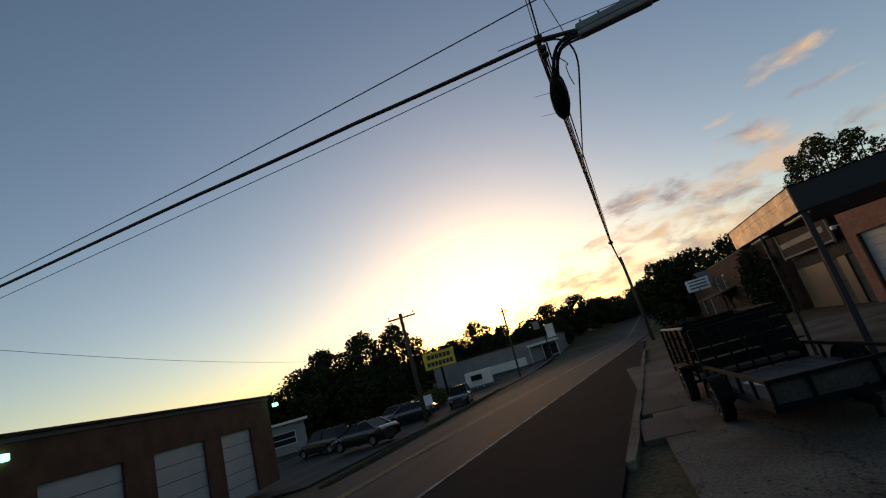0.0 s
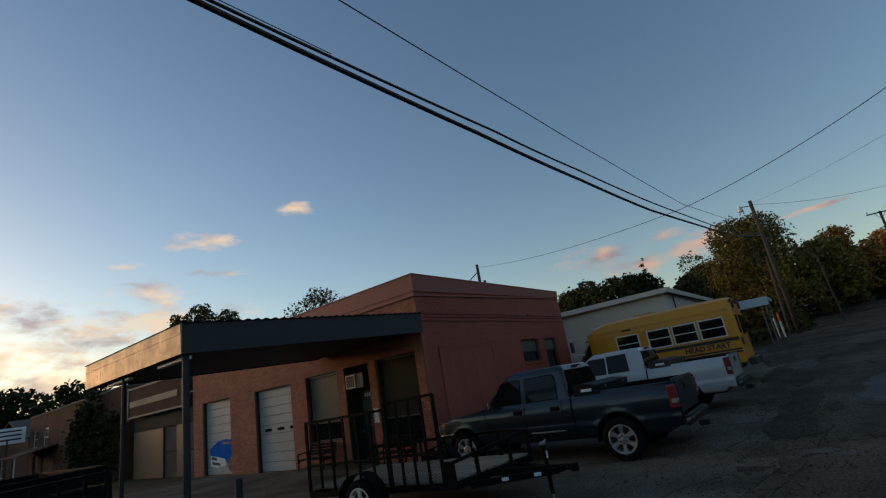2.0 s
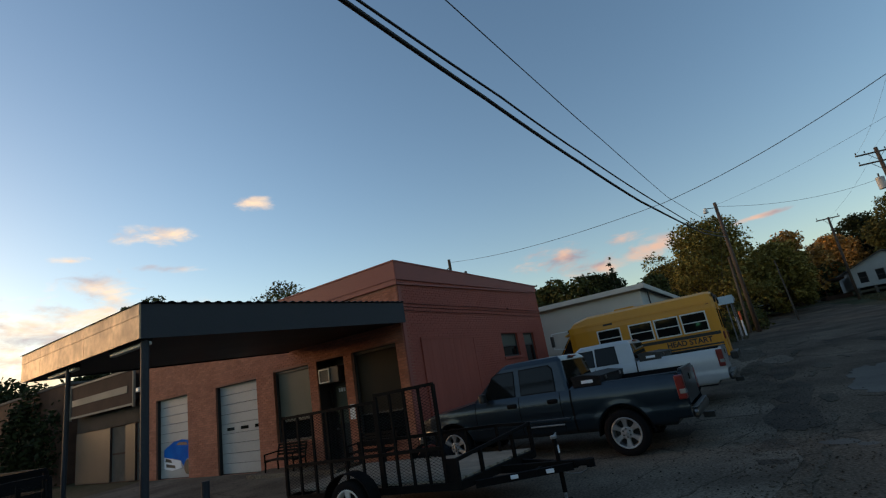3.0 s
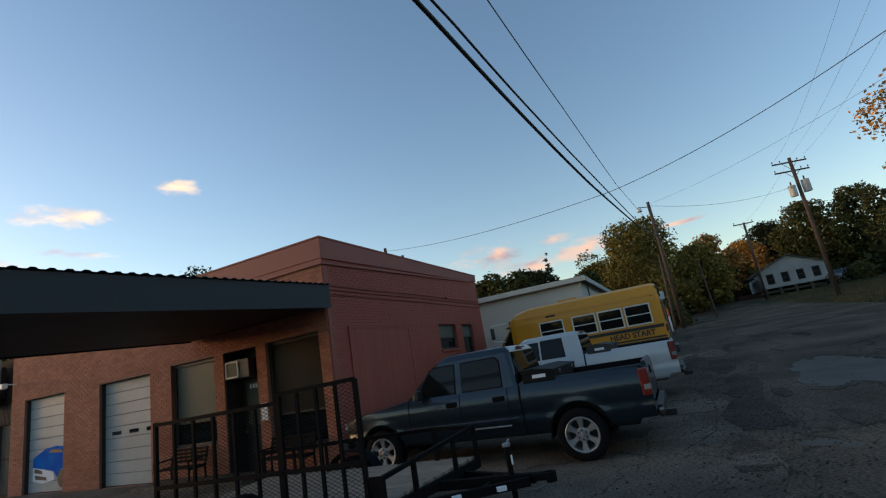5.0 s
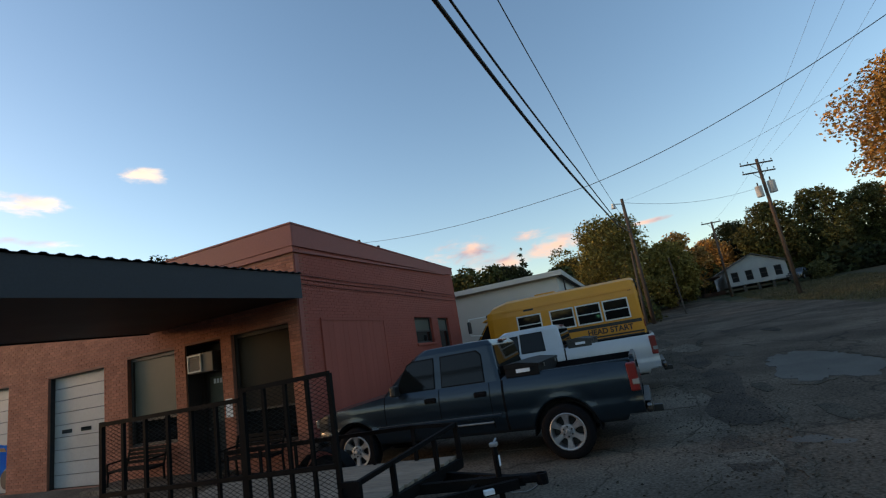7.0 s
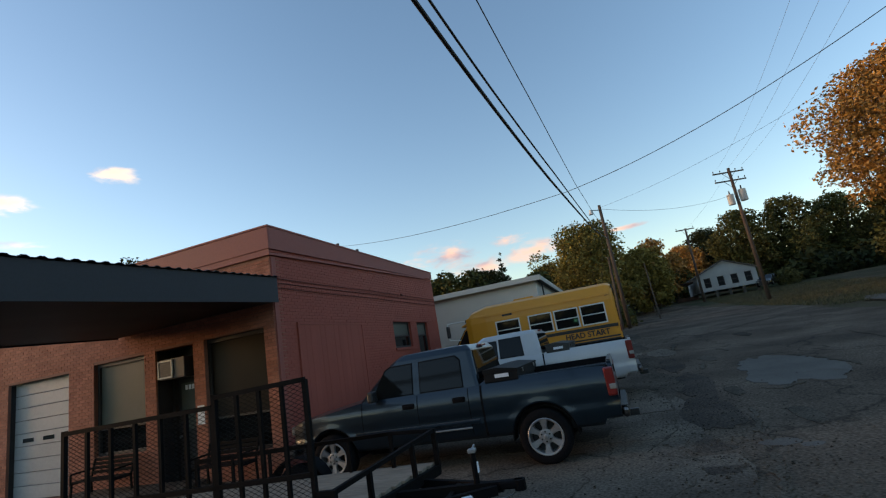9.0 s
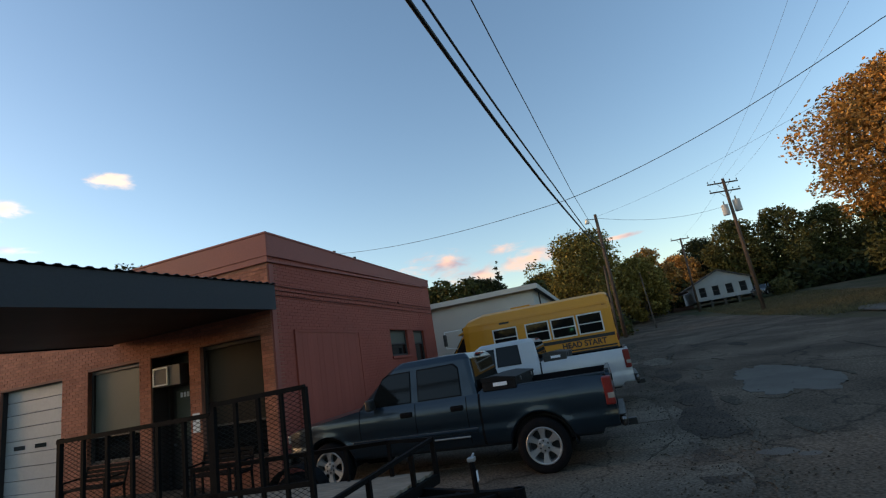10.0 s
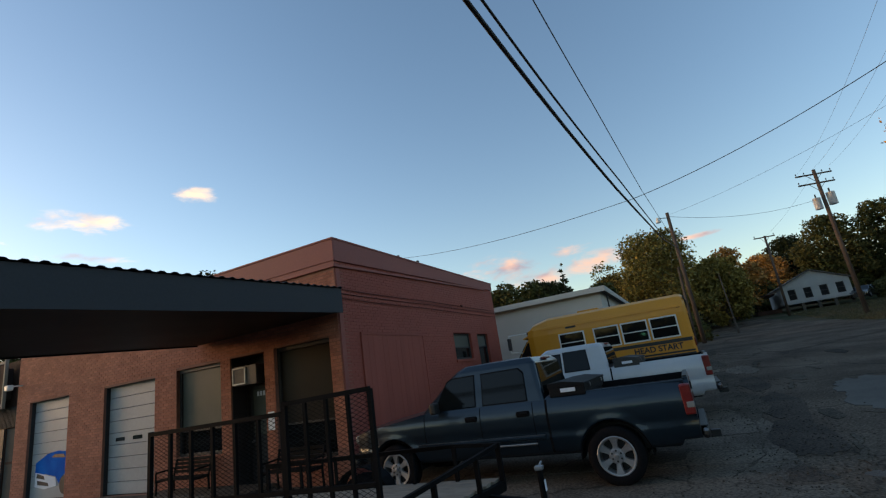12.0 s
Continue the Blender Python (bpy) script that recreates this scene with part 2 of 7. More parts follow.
WHITEPAINT = material("white_car_paint", (0.42, 0.44, 0.46), 0.35, alt=(0.48, 0.49, 0.50), var=0.04, bump=0.0, coat=0.8)
BUSYELLOW = material("school_bus_yellow", (0.62, 0.25, 0.008), 0.5, alt=(0.66, 0.275, 0.011), scale=0.7, var=0.06, bump=0.02, coat=0.2)
BLACKPAINT = material("black_stripe", (0.014, 0.014, 0.014), 0.5, var=0.1)
REDLENS = material("red_tail_lens", (0.15, 0.009, 0.007), 0.3, var=0.08, bump=0.0, coat=0.6)
CLEARLENS = material("clear_lamp_lens", (0.22, 0.22, 0.21), 0.25, var=0.05, coat=0.5, bump=0.0)
TIMBER = material("weathered_pole_timber", (0.062, 0.042, 0.030), 0.85, alt=(0.095, 0.064, 0.044), scale=2.5, fine=30, var=0.25, bump=0.4, stretch=(1, 1, 0.15))
PLANK = material("grey_trailer_planks", (0.062, 0.057, 0.050), 0.9, alt=(0.042, 0.038, 0.033), scale=2, fine=25, var=0.25, bump=0.3, rand=0.15, stretch=(1, 0.2, 1))
CABLE = material("black_cable", (0.012, 0.012, 0.014), 0.6, var=0.1)
SPLICE = material("grey_splice_case", (0.16, 0.16, 0.165), 0.45, metal=0.3, var=0.12)
PORCELAIN = material("grey_transformer_paint", (0.40, 0.40, 0.40), 0.45, var=0.08)
BARK = material("tree_bark", (0.06, 0.045, 0.034), 0.9, alt=(0.10, 0.08, 0.062), scale=3, fine=25, var=0.3, bump=0.6, stretch=(1, 1, 0.3))
LEAFG = material("green_leaves", (0.052, 0.060, 0.019), 0.85, alt=(0.088, 0.080, 0.027), scale=0.25, fine=3, var=0.25, bump=0, rand=0.4, spec=0.15)
# Darker copy of green_leaves; also paints the backlit look of trees against the glow.
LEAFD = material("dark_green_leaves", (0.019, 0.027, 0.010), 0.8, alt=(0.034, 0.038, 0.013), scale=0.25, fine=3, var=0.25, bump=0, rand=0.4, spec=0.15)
# Bright yellow carries the low sun on these crowns, beyond what the lamp gives.
LEAFY = material("sunlit_yellow_leaves", (0.21, 0.165, 0.042), 0.85, alt=(0.115, 0.108, 0.032), scale=0.2, fine=3, var=0.3, bump=0, rand=0.45, spec=0.15)
# Autumn orange and the low sun's warmth share this base colour.
LEAFO = material("warm_lit_autumn_leaves", (0.42, 0.195, 0.036), 0.75, alt=(0.25, 0.145, 0.034), scale=0.35, fine=3, var=0.3, bump=0, rand=0.5)
PLYDECK = material("tan_plywood_deck", (0.25, 0.215, 0.165), 0.85, alt=(0.19, 0.16, 0.122), scale=2, fine=25, var=0.2, bump=0.2, rand=0.1, stretch=(1, 0.2, 1))
GRAVEL = material("brown_grit", (0.05, 0.041, 0.031), 0.95, alt=(0.09, 0.074, 0.056), scale=1.5, fine=30, var=0.5, bump=0.8, rand=0.4, spec=0.1)
TOOLBOX = material("black_toolbox", (0.008, 0.008, 0.009), 0.65, var=0.15, spec=0.15)
SIGNYELLOW = material("yellow_sign_face", (0.55, 0.42, 0.03), 0.5, var=0.06)
BLUEPAINT = material("blue_mural_paint", (0.006, 0.10, 0.46), 0.9, alt=(0.012, 0.15, 0.55), scale=2, var=0.12, spec=0.05)
REDBROWN = material("faded_red_boards", (0.048, 0.029, 0.023), 0.85, alt=(0.075, 0.045, 0.034), scale=0.8, var=0.2, spec=0.15)
DARKBRICK = material("dark_old_brick", (0.085, 0.046, 0.032), 0.9, alt=(0.125, 0.068, 0.046), scale=1.1, fine=35, var=0.25, bump=0.35, spec=0.1)
STOREWALL = material("dull_white_block", (0.20, 0.205, 0.205), 0.9, alt=(0.26, 0.26, 0.255), scale=0.5, fine=30, var=0.1, bump=0.2, spec=0.1)
GREYDOOR = material("weathered_grey_plywood", (0.10, 0.092, 0.078), 0.85, alt=(0.07, 0.064, 0.055), scale=0.9, var=0.15, spec=0.15)
SLAB = material("grey_pavement_slab", (0.06, 0.055, 0.047), 0.9, alt=(0.085, 0.078, 0.068), scale=1.1, fine=40, var=0.2, bump=0.3, spec=0.1)
CORR = material("grey_corrugated_sheet", (0.062, 0.06, 0.057), 0.7, alt=(0.045, 0.043, 0.04), scale=0.8, var=0.15, spec=0.2)
TANDOOR = material("tan_plywood_door", (0.25, 0.225, 0.18), 0.7, alt=(0.20, 0.18, 0.145), scale=0.9, var=0.12)
GREENLAMP = material("green_lamp_glass", (0.25, 1.0, 0.55), 0.3, var=0.0, bump=0, emit=2.5)
TUBE = material("fluorescent_tube_cover", (0.62, 0.62, 0.58), 0.4, var=0.05)
PAPER = material("white_paper_notice", (0.7, 0.72, 0.75), 0.6, var=0.05)
ORANGE = material("orange_marker", (0.6, 0.10, 0.03), 0.5, var=0.1)
# Far darker than the wall paint: the shaded gaps along the cables, as colour.
DARKRED = material("shadowed_red_cable", (0.085, 0.026, 0.020), 0.7, var=0.15, spec=0.2)
OILY = material("oil_darkened_asphalt", (0.045, 0.036, 0.029), 0.9, alt=(0.085, 0.067, 0.052), scale=0.9, fine=26, var=0.5, bump=0.6, spec=0.1, detail=9)
TEAL = material("pale_blue_awning", (0.40, 0.50, 0.55), 0.6, alt=(0.48, 0.56, 0.6), var=0.08)


# ---- mesh helpers ----
def mesh(name, bm, mat, parent=None, smooth=False):
    me = bpy.data.meshes.new(name)
    bm.normal_update()
    bm.to_mesh(me)
    bm.free()
    me.materials.append(mat)
    if smooth:
        for p in me.polygons:
            p.use_smooth = True
    ob = new(name, me)
    if parent is not None:
        ob.parent = parent
    return ob


def part(name, bm, mat, parent, label="", smooth=False):
    ob = mesh(name, bm, mat, parent, smooth)
    if label:
        ob["label"] = label
    return ob


def thing(name, label, category, group="", loc=(0, 0, 0), rz=0.0, kind=""):
    e = new(name)
    e.empty_display_size = 0.2
    e.matrix_basis = pose(*loc, 0, 0, rz)
    return tagged(e, label, category, group, kind)


def box(bm, x0, x1, y0, y1, z0, z1, bev=0.0, m=None):
    r = bmesh.ops.create_cube(bm, size=1.0)
    vs = r["verts"]
    for v in vs:
        v.co = Vector(((x0 + x1) / 2 + v.co.x * (x1 - x0), (y0 + y1) / 2 + v.co.y * (y1 - y0), (z0 + z1) / 2 + v.co.z * (z1 - z0)))
    if bev > 0:
        es = list({e for v in vs for e in v.link_edges})
        vs = bmesh.ops.bevel(bm, geom=es, offset=bev, segments=2, affect="EDGES", profile=0.5)["verts"]
    if m is not None:
        bmesh.ops.transform(bm, matrix=m, verts=list(vs))
    return bm


def B(x0, x1, y0, y1, z0, z1, bev=0.0, m=None):
    return box(bmesh.new(), x0, x1, y0, y1, z0, z1, bev, m)


def tube(bm, p0, p1, r0, r1=None, n=8):
    p0, p1 = Vector(p0), Vector(p1)
    r1 = r0 if r1 is None else r1
    d = p1 - p0
    q = d.to_track_quat("Z", "Y").to_matrix().to_4x4()
    res = bmesh.ops.create_cone(bm, cap_ends=True, segments=n, radius1=r0, radius2=r1, depth=d.length)
    bmesh.ops.transform(bm, matrix=Matrix.Translation((p0 + p1) / 2) @ q, verts=res["verts"])
    return bm


def bar(bm, p0, p1, w, h=None):
    """A square bar from p0 to p1."""
    p0, p1 = Vector(p0), Vector(p1)
    h = w if h is None else h
    d = p1 - p0
    q = d.to_track_quat("Z", "Y").to_matrix().to_4x4()
    if abs(d.normalized().z) < 0.99:
        side = d.cross(Vector((0, 0, 1))).normalized()
        up = side.cross(d).normalized()
        q = Matrix((side, up, d.normalized())).transposed().to_4x4()
    res = bmesh.ops.create_cube(bm, size=1.0)
    bmesh.ops.transform(bm, matrix=Matrix.Translation((p0 + p1) / 2) @ q @ Matrix.Diagonal((w, h, d.length, 1)), verts=res["verts"])
    return bm


def lathe(bm, rings, n=24, m=None):
    """Rings of (radius, offset) turned round the x axis."""
    made = []
    for r, o in rings:
        made.append([bm.verts.new((o, r * math.cos(2 * math.pi * i / n), r * math.sin(2 * math.pi * i / n))) for i in range(n)])
    for a, b in zip(made, made[1:]):
        for i in range(n):
            bm.faces.new((a[i], a[(i + 1) % n], b[(i + 1) % n], b[i]))
    if m is not None:
        bmesh.ops.transform(bm, matrix=m, verts=[v for r in made for v in r])
    return bm


def prism(bm, pts, axis, a, b):
    """A polygon of 2D points pushed along an axis from a to b. axis x: points are (y, z); y: (x, z); z: (x, y)."""
    def co(p, t):
        return {"x": (t, p[0], p[1]), "y": (p[0], t, p[1]), "z": (p[0], p[1], t)}[axis]
    va = [bm.verts.new(co(p, a)) for p in pts]
    vb = [bm.verts.new(co(p, b)) for p in pts]
    bm.faces.new(va)
    bm.faces.new(vb[::-1])
    for i in range(len(pts)):
        j = (i + 1) % len(pts)
        bm.faces.new((va[i], vb[i], vb[j], va[j]))
    bmesh.ops.recalc_face_normals(bm, faces=bm.faces[:])
    return bm


def arrays(name, verts, faces, mat, parent=None, smooth=False):
    me = bpy.data.meshes.new(name)
    me.from_pydata(verts, [], faces)
    me.materials.append(mat)
    if smooth:
        for p in me.polygons:
            p.use_smooth = True
    ob = new(name, me)
    if parent is not None:
        ob.parent = parent
    return ob


def wire(name, pts, r, mat, parent=None, sag=0.0, n=24):
    """A cable through points, with a sag between each pair."""
    cu = bpy.data.curves.new(name, "CURVE")
    cu.dimensions, cu.bevel_depth, cu.bevel_resolution = "3D", r, 1
    out = []
    for a, b in zip(pts, pts[1:]):
        a, b = Vector(a), Vector(b)
        for i in range(n):
            t = i / n
            p = a.lerp(b, t)
            p.z -= sag * 4 * t * (1 - t)
            out.append(p)
    out.append(Vector(pts[-1]))
    sp = cu.splines.new("POLY")
    sp.points.add(len(out) - 1)
    for q, p in zip(sp.points, out):
        q.co = (*p, 1)
    cu.materials.append(mat)
    ob = new(name, cu)
    if parent is not None:
        ob.parent = parent
    return ob


def text(name, body, size, m, mat, parent=None, depth=0.004):
    cu = bpy.data.curves.new(name, "FONT")
    cu.offset = 0.006
    cu.body, cu.size, cu.extrude, cu.align_x, cu.align_y = body, size, depth, "CENTER", "CENTER"
    cu.materials.append(mat)
    ob = new(name, cu)
    if parent is not None:
        ob.parent = parent
    ob.matrix_basis = m
    return ob


# ---- ground ----
def ramp_to(v, knots):
    for (a, za), (b, zb) in zip(knots, knots[1:]):
        if v <= b:
            return za + (zb - za) * max(0.0, (v - a) / (b - a))
    return knots[-1][1]


def G(x, y):
    """Height of the ground: level at the corner, rising to the east and up the street."""
    gx = ramp_to(x, [(-21, -0.9), (-14.5, -0.6), (-10.5, -0.12), (-9, 0), (7, 0), (51, 1.94), (72, 3.5), (110, 5.5), (400, 9)])
    gy = ramp_to(y, [(75, 0), (140, 4.0), (260, 11.0), (700, 14)])
    return gx + gy


def draped(name, outline, mat, lift, label="", kind="structure", parent=None, thick=0.25, step=2.0):
    """A strip between two lines of plan points, laid on the ground with a thickness."""
    left, right = outline
    verts, faces = [], []
    k = 7
    for (a, b) in zip(left, right):
        for i in range(k):
            t = i / (k - 1)
            x, y = a[0] + (b[0] - a[0]) * t, a[1] + (b[1] - a[1]) * t
            verts.append((x, y, G(x, y) + lift))
    n = len(left)
    for j in range(n - 1):
        for i in range(k - 1):
            faces.append((j * k + i, j * k + i + 1, (j + 1) * k + i + 1, (j + 1) * k + i))
    # skirts
    top = len(verts)
    rim = [j * k for j in range(n)] + [(n - 1) * k + i for i in range(1, k)] + [j * k + k - 1 for j in range(n - 2, -1, -1)] + [i for i in range(k - 2, 0, -1)]
    for r in rim:
        x, y, z = verts[r]
        verts.append((x, y, z - thick))
    for i in range(len(rim)):
        j = (i + 1) % len(rim)
        faces.append((rim[i], rim[j], top + j, top + i))
    ob = arrays(name, verts, faces, mat, parent)
    bm = bmesh.new()
    bm.from_mesh(ob.data)
    bmesh.ops.recalc_face_normals(bm, faces=bm.faces[:])
    if sum(f.normal.z * f.calc_area() for f in bm.faces) < 0:
        bmesh.ops.reverse_faces(bm, faces=bm.faces[:])
    bm.to_mesh(ob.data)
    bm.free()
    if label:
        tagged(ob, label, "", "", kind)
    return ob


def lines(fn0, fn1, ts):
    return [fn0(t) for t in ts], [fn1(t) for t in ts]


def make_ground():
    xs = np.concatenate([np.linspace(-900, -120, 14), np.linspace(-110, 7, 60), np.linspace(9, 130, 90), np.linspace(150, 900, 14)])
    ys = np.concatenate([np.linspace(-900, -120, 14), np.linspace(-110, 140, 150), np.linspace(150, 300, 40), np.linspace(330, 1200, 10)])
    verts = []
    for y in ys:
        for x in xs:
            rough = 0.05 * noise.noise((x * 0.15, y * 0.15, 0)) - 0.05
            verts.append((x, y, G(x, y) + rough - 0.05))
    n = len(xs)
    faces = [(j * n + i, j * n + i + 1, (j + 1) * n + i + 1, (j + 1) * n + i) for j in range(len(ys) - 1) for i in range(n - 1)]
    return tagged(arrays("ground", verts, faces, DIRT, smooth=True), "dry grass and bare dirt ground rising away from the corner", "", "", "structure")


make_ground()
U, NRM = Vector((0.148, 0.989)), Vector((0.989, -0.148))
RO = Vector((-7.0, 8.0))


def rd(off):
    def f(s):
        bend = 0.0 if s < 60 else 0.0006 * (s - 60) ** 2 * 0.5
        p = RO + U * s + NRM * (off - bend)
        return (p.x, p.y)
    return f


SS = [-60 + 4 * i for i in range(78)]
draped("road", lines(rd(-6.6), rd(0.05), SS), ROADTOP, 0.0, "worn two-lane asphalt street climbing a far hill")
near = [s for s in SS if s < 46]


def kerb_line(s):
    y = 8 + 0.989 * s
    return (-3.05 + 0.085 * (y - 8), y)


draped("road_2", lines(rd(0.06), kerb_line, near), NEWTOP, -0.002, "smooth dark asphalt parking lane beside the street")
draped("road_marking", lines(rd(0.0), rd(0.09), [s for s in SS if s > -8]), WHITELINE, 0.008, "worn white edge line on the street", thick=0.006)
draped("road_marking_2", lines(rd(-3.32), rd(-3.20), SS), YELLOWLINE, 0.008, "worn yellow centre line on the street", thick=0.006)
draped("road_marking_3", lines(rd(-3.05), rd(-2.93), SS), YELLOWLINE, 0.008, "worn yellow centre line on the street", thick=0.006)
XS = [-3.0 + 1.5 * i for i in range(46)]


def edge_n(x):
    return (x, 2.75 + 0.14 * math.sin(x * 1.7) + 0.1 * math.sin(x * 0.63) + 0.0008 * (x - 8) ** 2)


def edge_s(x):
    return (x, -6.7 + 0.25 * math.sin(x * 0.5) + (0.0 if x < 45 else 0.12 * (x - 45)))


draped("road_3", lines(edge_s, lambda x: (x, edge_n(x)[1] + 0.5), XS), ASPHALT, -0.004, "cracked patched asphalt side street")
# concrete forecourt in slabs
draped("pavement", lines(lambda x: (x, edge_n(x)[1] + 0.02), lambda x: (x, 24.0), [-2.4 + 0.8 * i for i in range(14)]), CONCRETE, 0.004, "stained cracked concrete forecourt")
draped("pavement_2", lines(lambda x: (x, edge_n(x)[1] + 0.02), lambda x: (x, 10.35), [8.02 + 1.0 * i for i in range(23)]), CONCRETE, 0.004, "stained cracked concrete parking apron")
# kerb along the street
KS = [-0.8 + 0.8 * i for i in range(37)]
draped("kerb", lines(kerb_line, lambda v: (kerb_line(v)[0] + 0.17 + 0.02 * math.sin(v * 1.9), kerb_line(v)[1]), KS), CONCRETE, 0.045, "worn concrete kerb along the street", thick=0.3)
# broken paler pieces of pavement beside the kerb
for (x0, x1, y0, y1) in [(-2.75, -1.9, 8.4, 10.4), (-2.6, -1.7, 10.9, 13.0)]:
    tagged(mesh("pavement_3", B(x0, x1, y0, y1, -0.1, 0.015, 0.012), SLAB), "pale broken concrete slab beside the kerb", "", "", "structure")


def blob(cx, cy, rx, ry, seed, n=30, rag=0.0):
    rnd = random.Random(seed)
    ph = [rnd.uniform(0, 6.28) for _ in range(4)]
    return [(cx + rx * (1 + rnd.uniform(-rag, rag)) * math.cos(a) * (1 + 0.12 * math.sin(3 * a + ph[0]) + 0.07 * math.sin(7 * a + ph[1])),
             cy + ry * (1 + rnd.uniform(-rag, rag)) * math.sin(a) * (1 + 0.12 * math.sin(2 * a + ph[2]) + 0.07 * math.sin(5 * a + ph[3]))) for a in [2 * math.pi * i / n for i in range(n)]]


def patch(name, cx, cy, rx, ry, seed, mat, label, lift=0.01, rag=0.03):
    pts = blob(cx, cy, rx, ry, seed, 70 if rag > 0.1 else 40, rag)
    bm = bmesh.new()
    top = [bm.verts.new((x, y, G(x, y) + lift)) for x, y in pts]
    low = [bm.verts.new((x, y, G(x, y) - 0.05)) for x, y in pts]
    c = bm.verts.new((cx, cy, G(cx, cy) + lift))
    for i in range(len(pts)):
        j = (i + 1) % len(pts)
        bm.faces.new((c, top[i], top[j]))
        bm.faces.new((top[i], low[i], low[j], top[j]))
    return tagged(mesh(name, bm, mat), label, "", "", "structure")


patch("road_patch", 12.8, 0.25, 2.0, 1.0, 3, PATCH, "pale concrete repair patch in the side street", 0.01, 0.11)
patch("road_patch_2", 7.3, 2.05, 0.16, 0.22, 5, PATCH, "small pale repair patch in the side street")
patch("road_patch_3", 7.1, 1.75, 0.10, 0.13, 6, PATCH, "small pale repair patch in the side street")
patch("road_patch_4", 19.5, 2.3, 1.3, 0.5, 9, CONCRETE, "pale worn patch at the edge of the side street")
patch("road_patch_5", 29.0, -10.2, 3.2, 1.6, 8, PATCH, "broken concrete slab in the dirt verge")


# gritty dirt washed along the edge of the side street
for k, (cx, cy, rx, ry) in enumerate([(12.9, 2.9, 1.9, 0.36), (17.5, 3.0, 2.2, 0.42), (23.0, 3.2, 2.6, 0.6), (30.0, 3.3, 3.4, 0.8), (11.0, 1.75, 0.5, 0.16), (16.2, 1.3, 0.7, 0.2), (8.6, 1.3, 0.55, 0.18), (22.0, -1.0, 0.9, 0.25), (6.6, 0.7, 0.35, 0.4)]):
    patch("dirt_patch", cx, cy, rx, ry, 20 + k, GRAVEL, "brown grit washed along the broken street edge", 0.006, 0.1)


# broken cracks and oily bands in the worn paving
def crack(pts, seed, wide=0.03):
    """A ragged ribbon of crumbled grit along plan points."""
    rnd = random.Random(seed)
    line = []
    for (x0, y0), (x1, y1) in zip(pts, pts[1:]):
        n = max(2, int(math.hypot(x1 - x0, y1 - y0) / 0.09))
        line += [(x0 + (x1 - x0) * i / n, y0 + (y1 - y0) * i / n) for i in range(n)]
    line.append(pts[-1])
    wander, verts = 0.0, []
    for i, (x, y) in enumerate(line):
        wander = 0.8 * wander + rnd.uniform(-0.03, 0.03)
        w = wide * rnd.uniform(0.25, 1.6) * min(1.0, 0.2 + min(i, len(line) - 1 - i) * 0.3)
        dx, dy = (pts[-1][0] - pts[0][0], pts[-1][1] - pts[0][1])
        ln = math.hypot(dx, dy)
        nx, ny = -dy / ln, dx / ln
        for q in (w, -w):
            px, py = x + nx * (wander + q), y + ny * (wander + q)
            verts.append((px, py, G(px, py) + 0.009))
    k = len(verts)
    verts += [(x, y, z - 0.04) for x, y, z in verts]
    faces = []
    for i in range(0, k - 2, 2):
        faces += [(i, i + 1, i + 3, i + 2), (i, i + 2, k + i + 2, k + i), (i + 1, k + i + 1, k + i + 3, i + 3)]
    return tagged(arrays("road_crack", verts, faces, GRAVEL), "crumbling crack in the old paving", "", "", "structure")


for k, (pts, wd) in enumerate([([(9.4, 1.85), (8.2, 2.0), (7.2, 2.2), (6.3, 2.36), (5.0, 2.6), (3.4, 2.5)], 0.05), ([(12.4, 3.15), (10.6, 2.95), (9.6, 3.05), (8.4, 3.15), (7.4, 3.6)], 0.022), ([(9.9, 3.0), (9.7, 4.2)], 0.02), ([(11.0, 0.5), (10.6, 1.0), (10.9, 1.3)], 0.06),
                               ([(14.9, -0.35), (13.6, -0.75), (12.0, -0.85)], 0.05), ([(15.5, 1.6), (14.2, 1.75)], 0.07), ([(18.5, 0.6), (17.4, 0.5)], 0.06), ([(6.1, 3.2), (4.2, 4.2), (2.5, 4.6)], 0.015), ([(9.0, -1.5), (12.0, -2.6), (18.0, -3.0)], 0.025), ([(22, 1.5), (19.5, 1.9)], 0.09)]):
    crack(pts, 60 + k, wd)
for k, (cx, cy, rx, ry) in enumerate([(9.4, 2.5, 1.3, 0.42), (12.2, 2.3, 1.7, 0.38), (6.9, 2.85, 0.8, 0.3), (9.0, 4.6, 0.7, 0.5), (16.0, 2.4, 1.5, 0.35)]):
    patch("road_stain", cx, cy, rx, ry, 80 + k, OILY, "oil-darkened asphalt along the parking apron", 0.005, 0.05)


def pebbles(n, seed):
    rnd = random.Random(seed)
    verts, faces = [], []
    for _ in range(n):
        x = rnd.uniform(3.5, 30) if rnd.random() < 0.75 else rnd.uniform(-2.0, 8)
        y = rnd.gauss(2.7, 0.55) if x > 3.5 and rnd.random() < 0.8 else rnd.uniform(0.3, 5.5)
        r = rnd.uniform(0.006, 0.022)
        z = G(x, y) + 0.008
        k = len(verts)
        for a in range(5):
            an = a * 1.2566 + rnd.uniform(-0.3, 0.3)
            verts.append((x + math.cos(an) * r * rnd.uniform(0.7, 1.3), y + math.sin(an) * r * rnd.uniform(0.7, 1.3), z))
        verts.append((x, y, z + r * rnd.uniform(0.5, 1.0)))
        faces += [(k + a, k + (a + 1) % 5, k + 5) for a in range(5)]
    return tagged(arrays("gravel", verts, faces, GRAVEL), "loose brown gravel and grit on the broken paving", "gravel", "", "stuff")


pebbles(5000, 3)


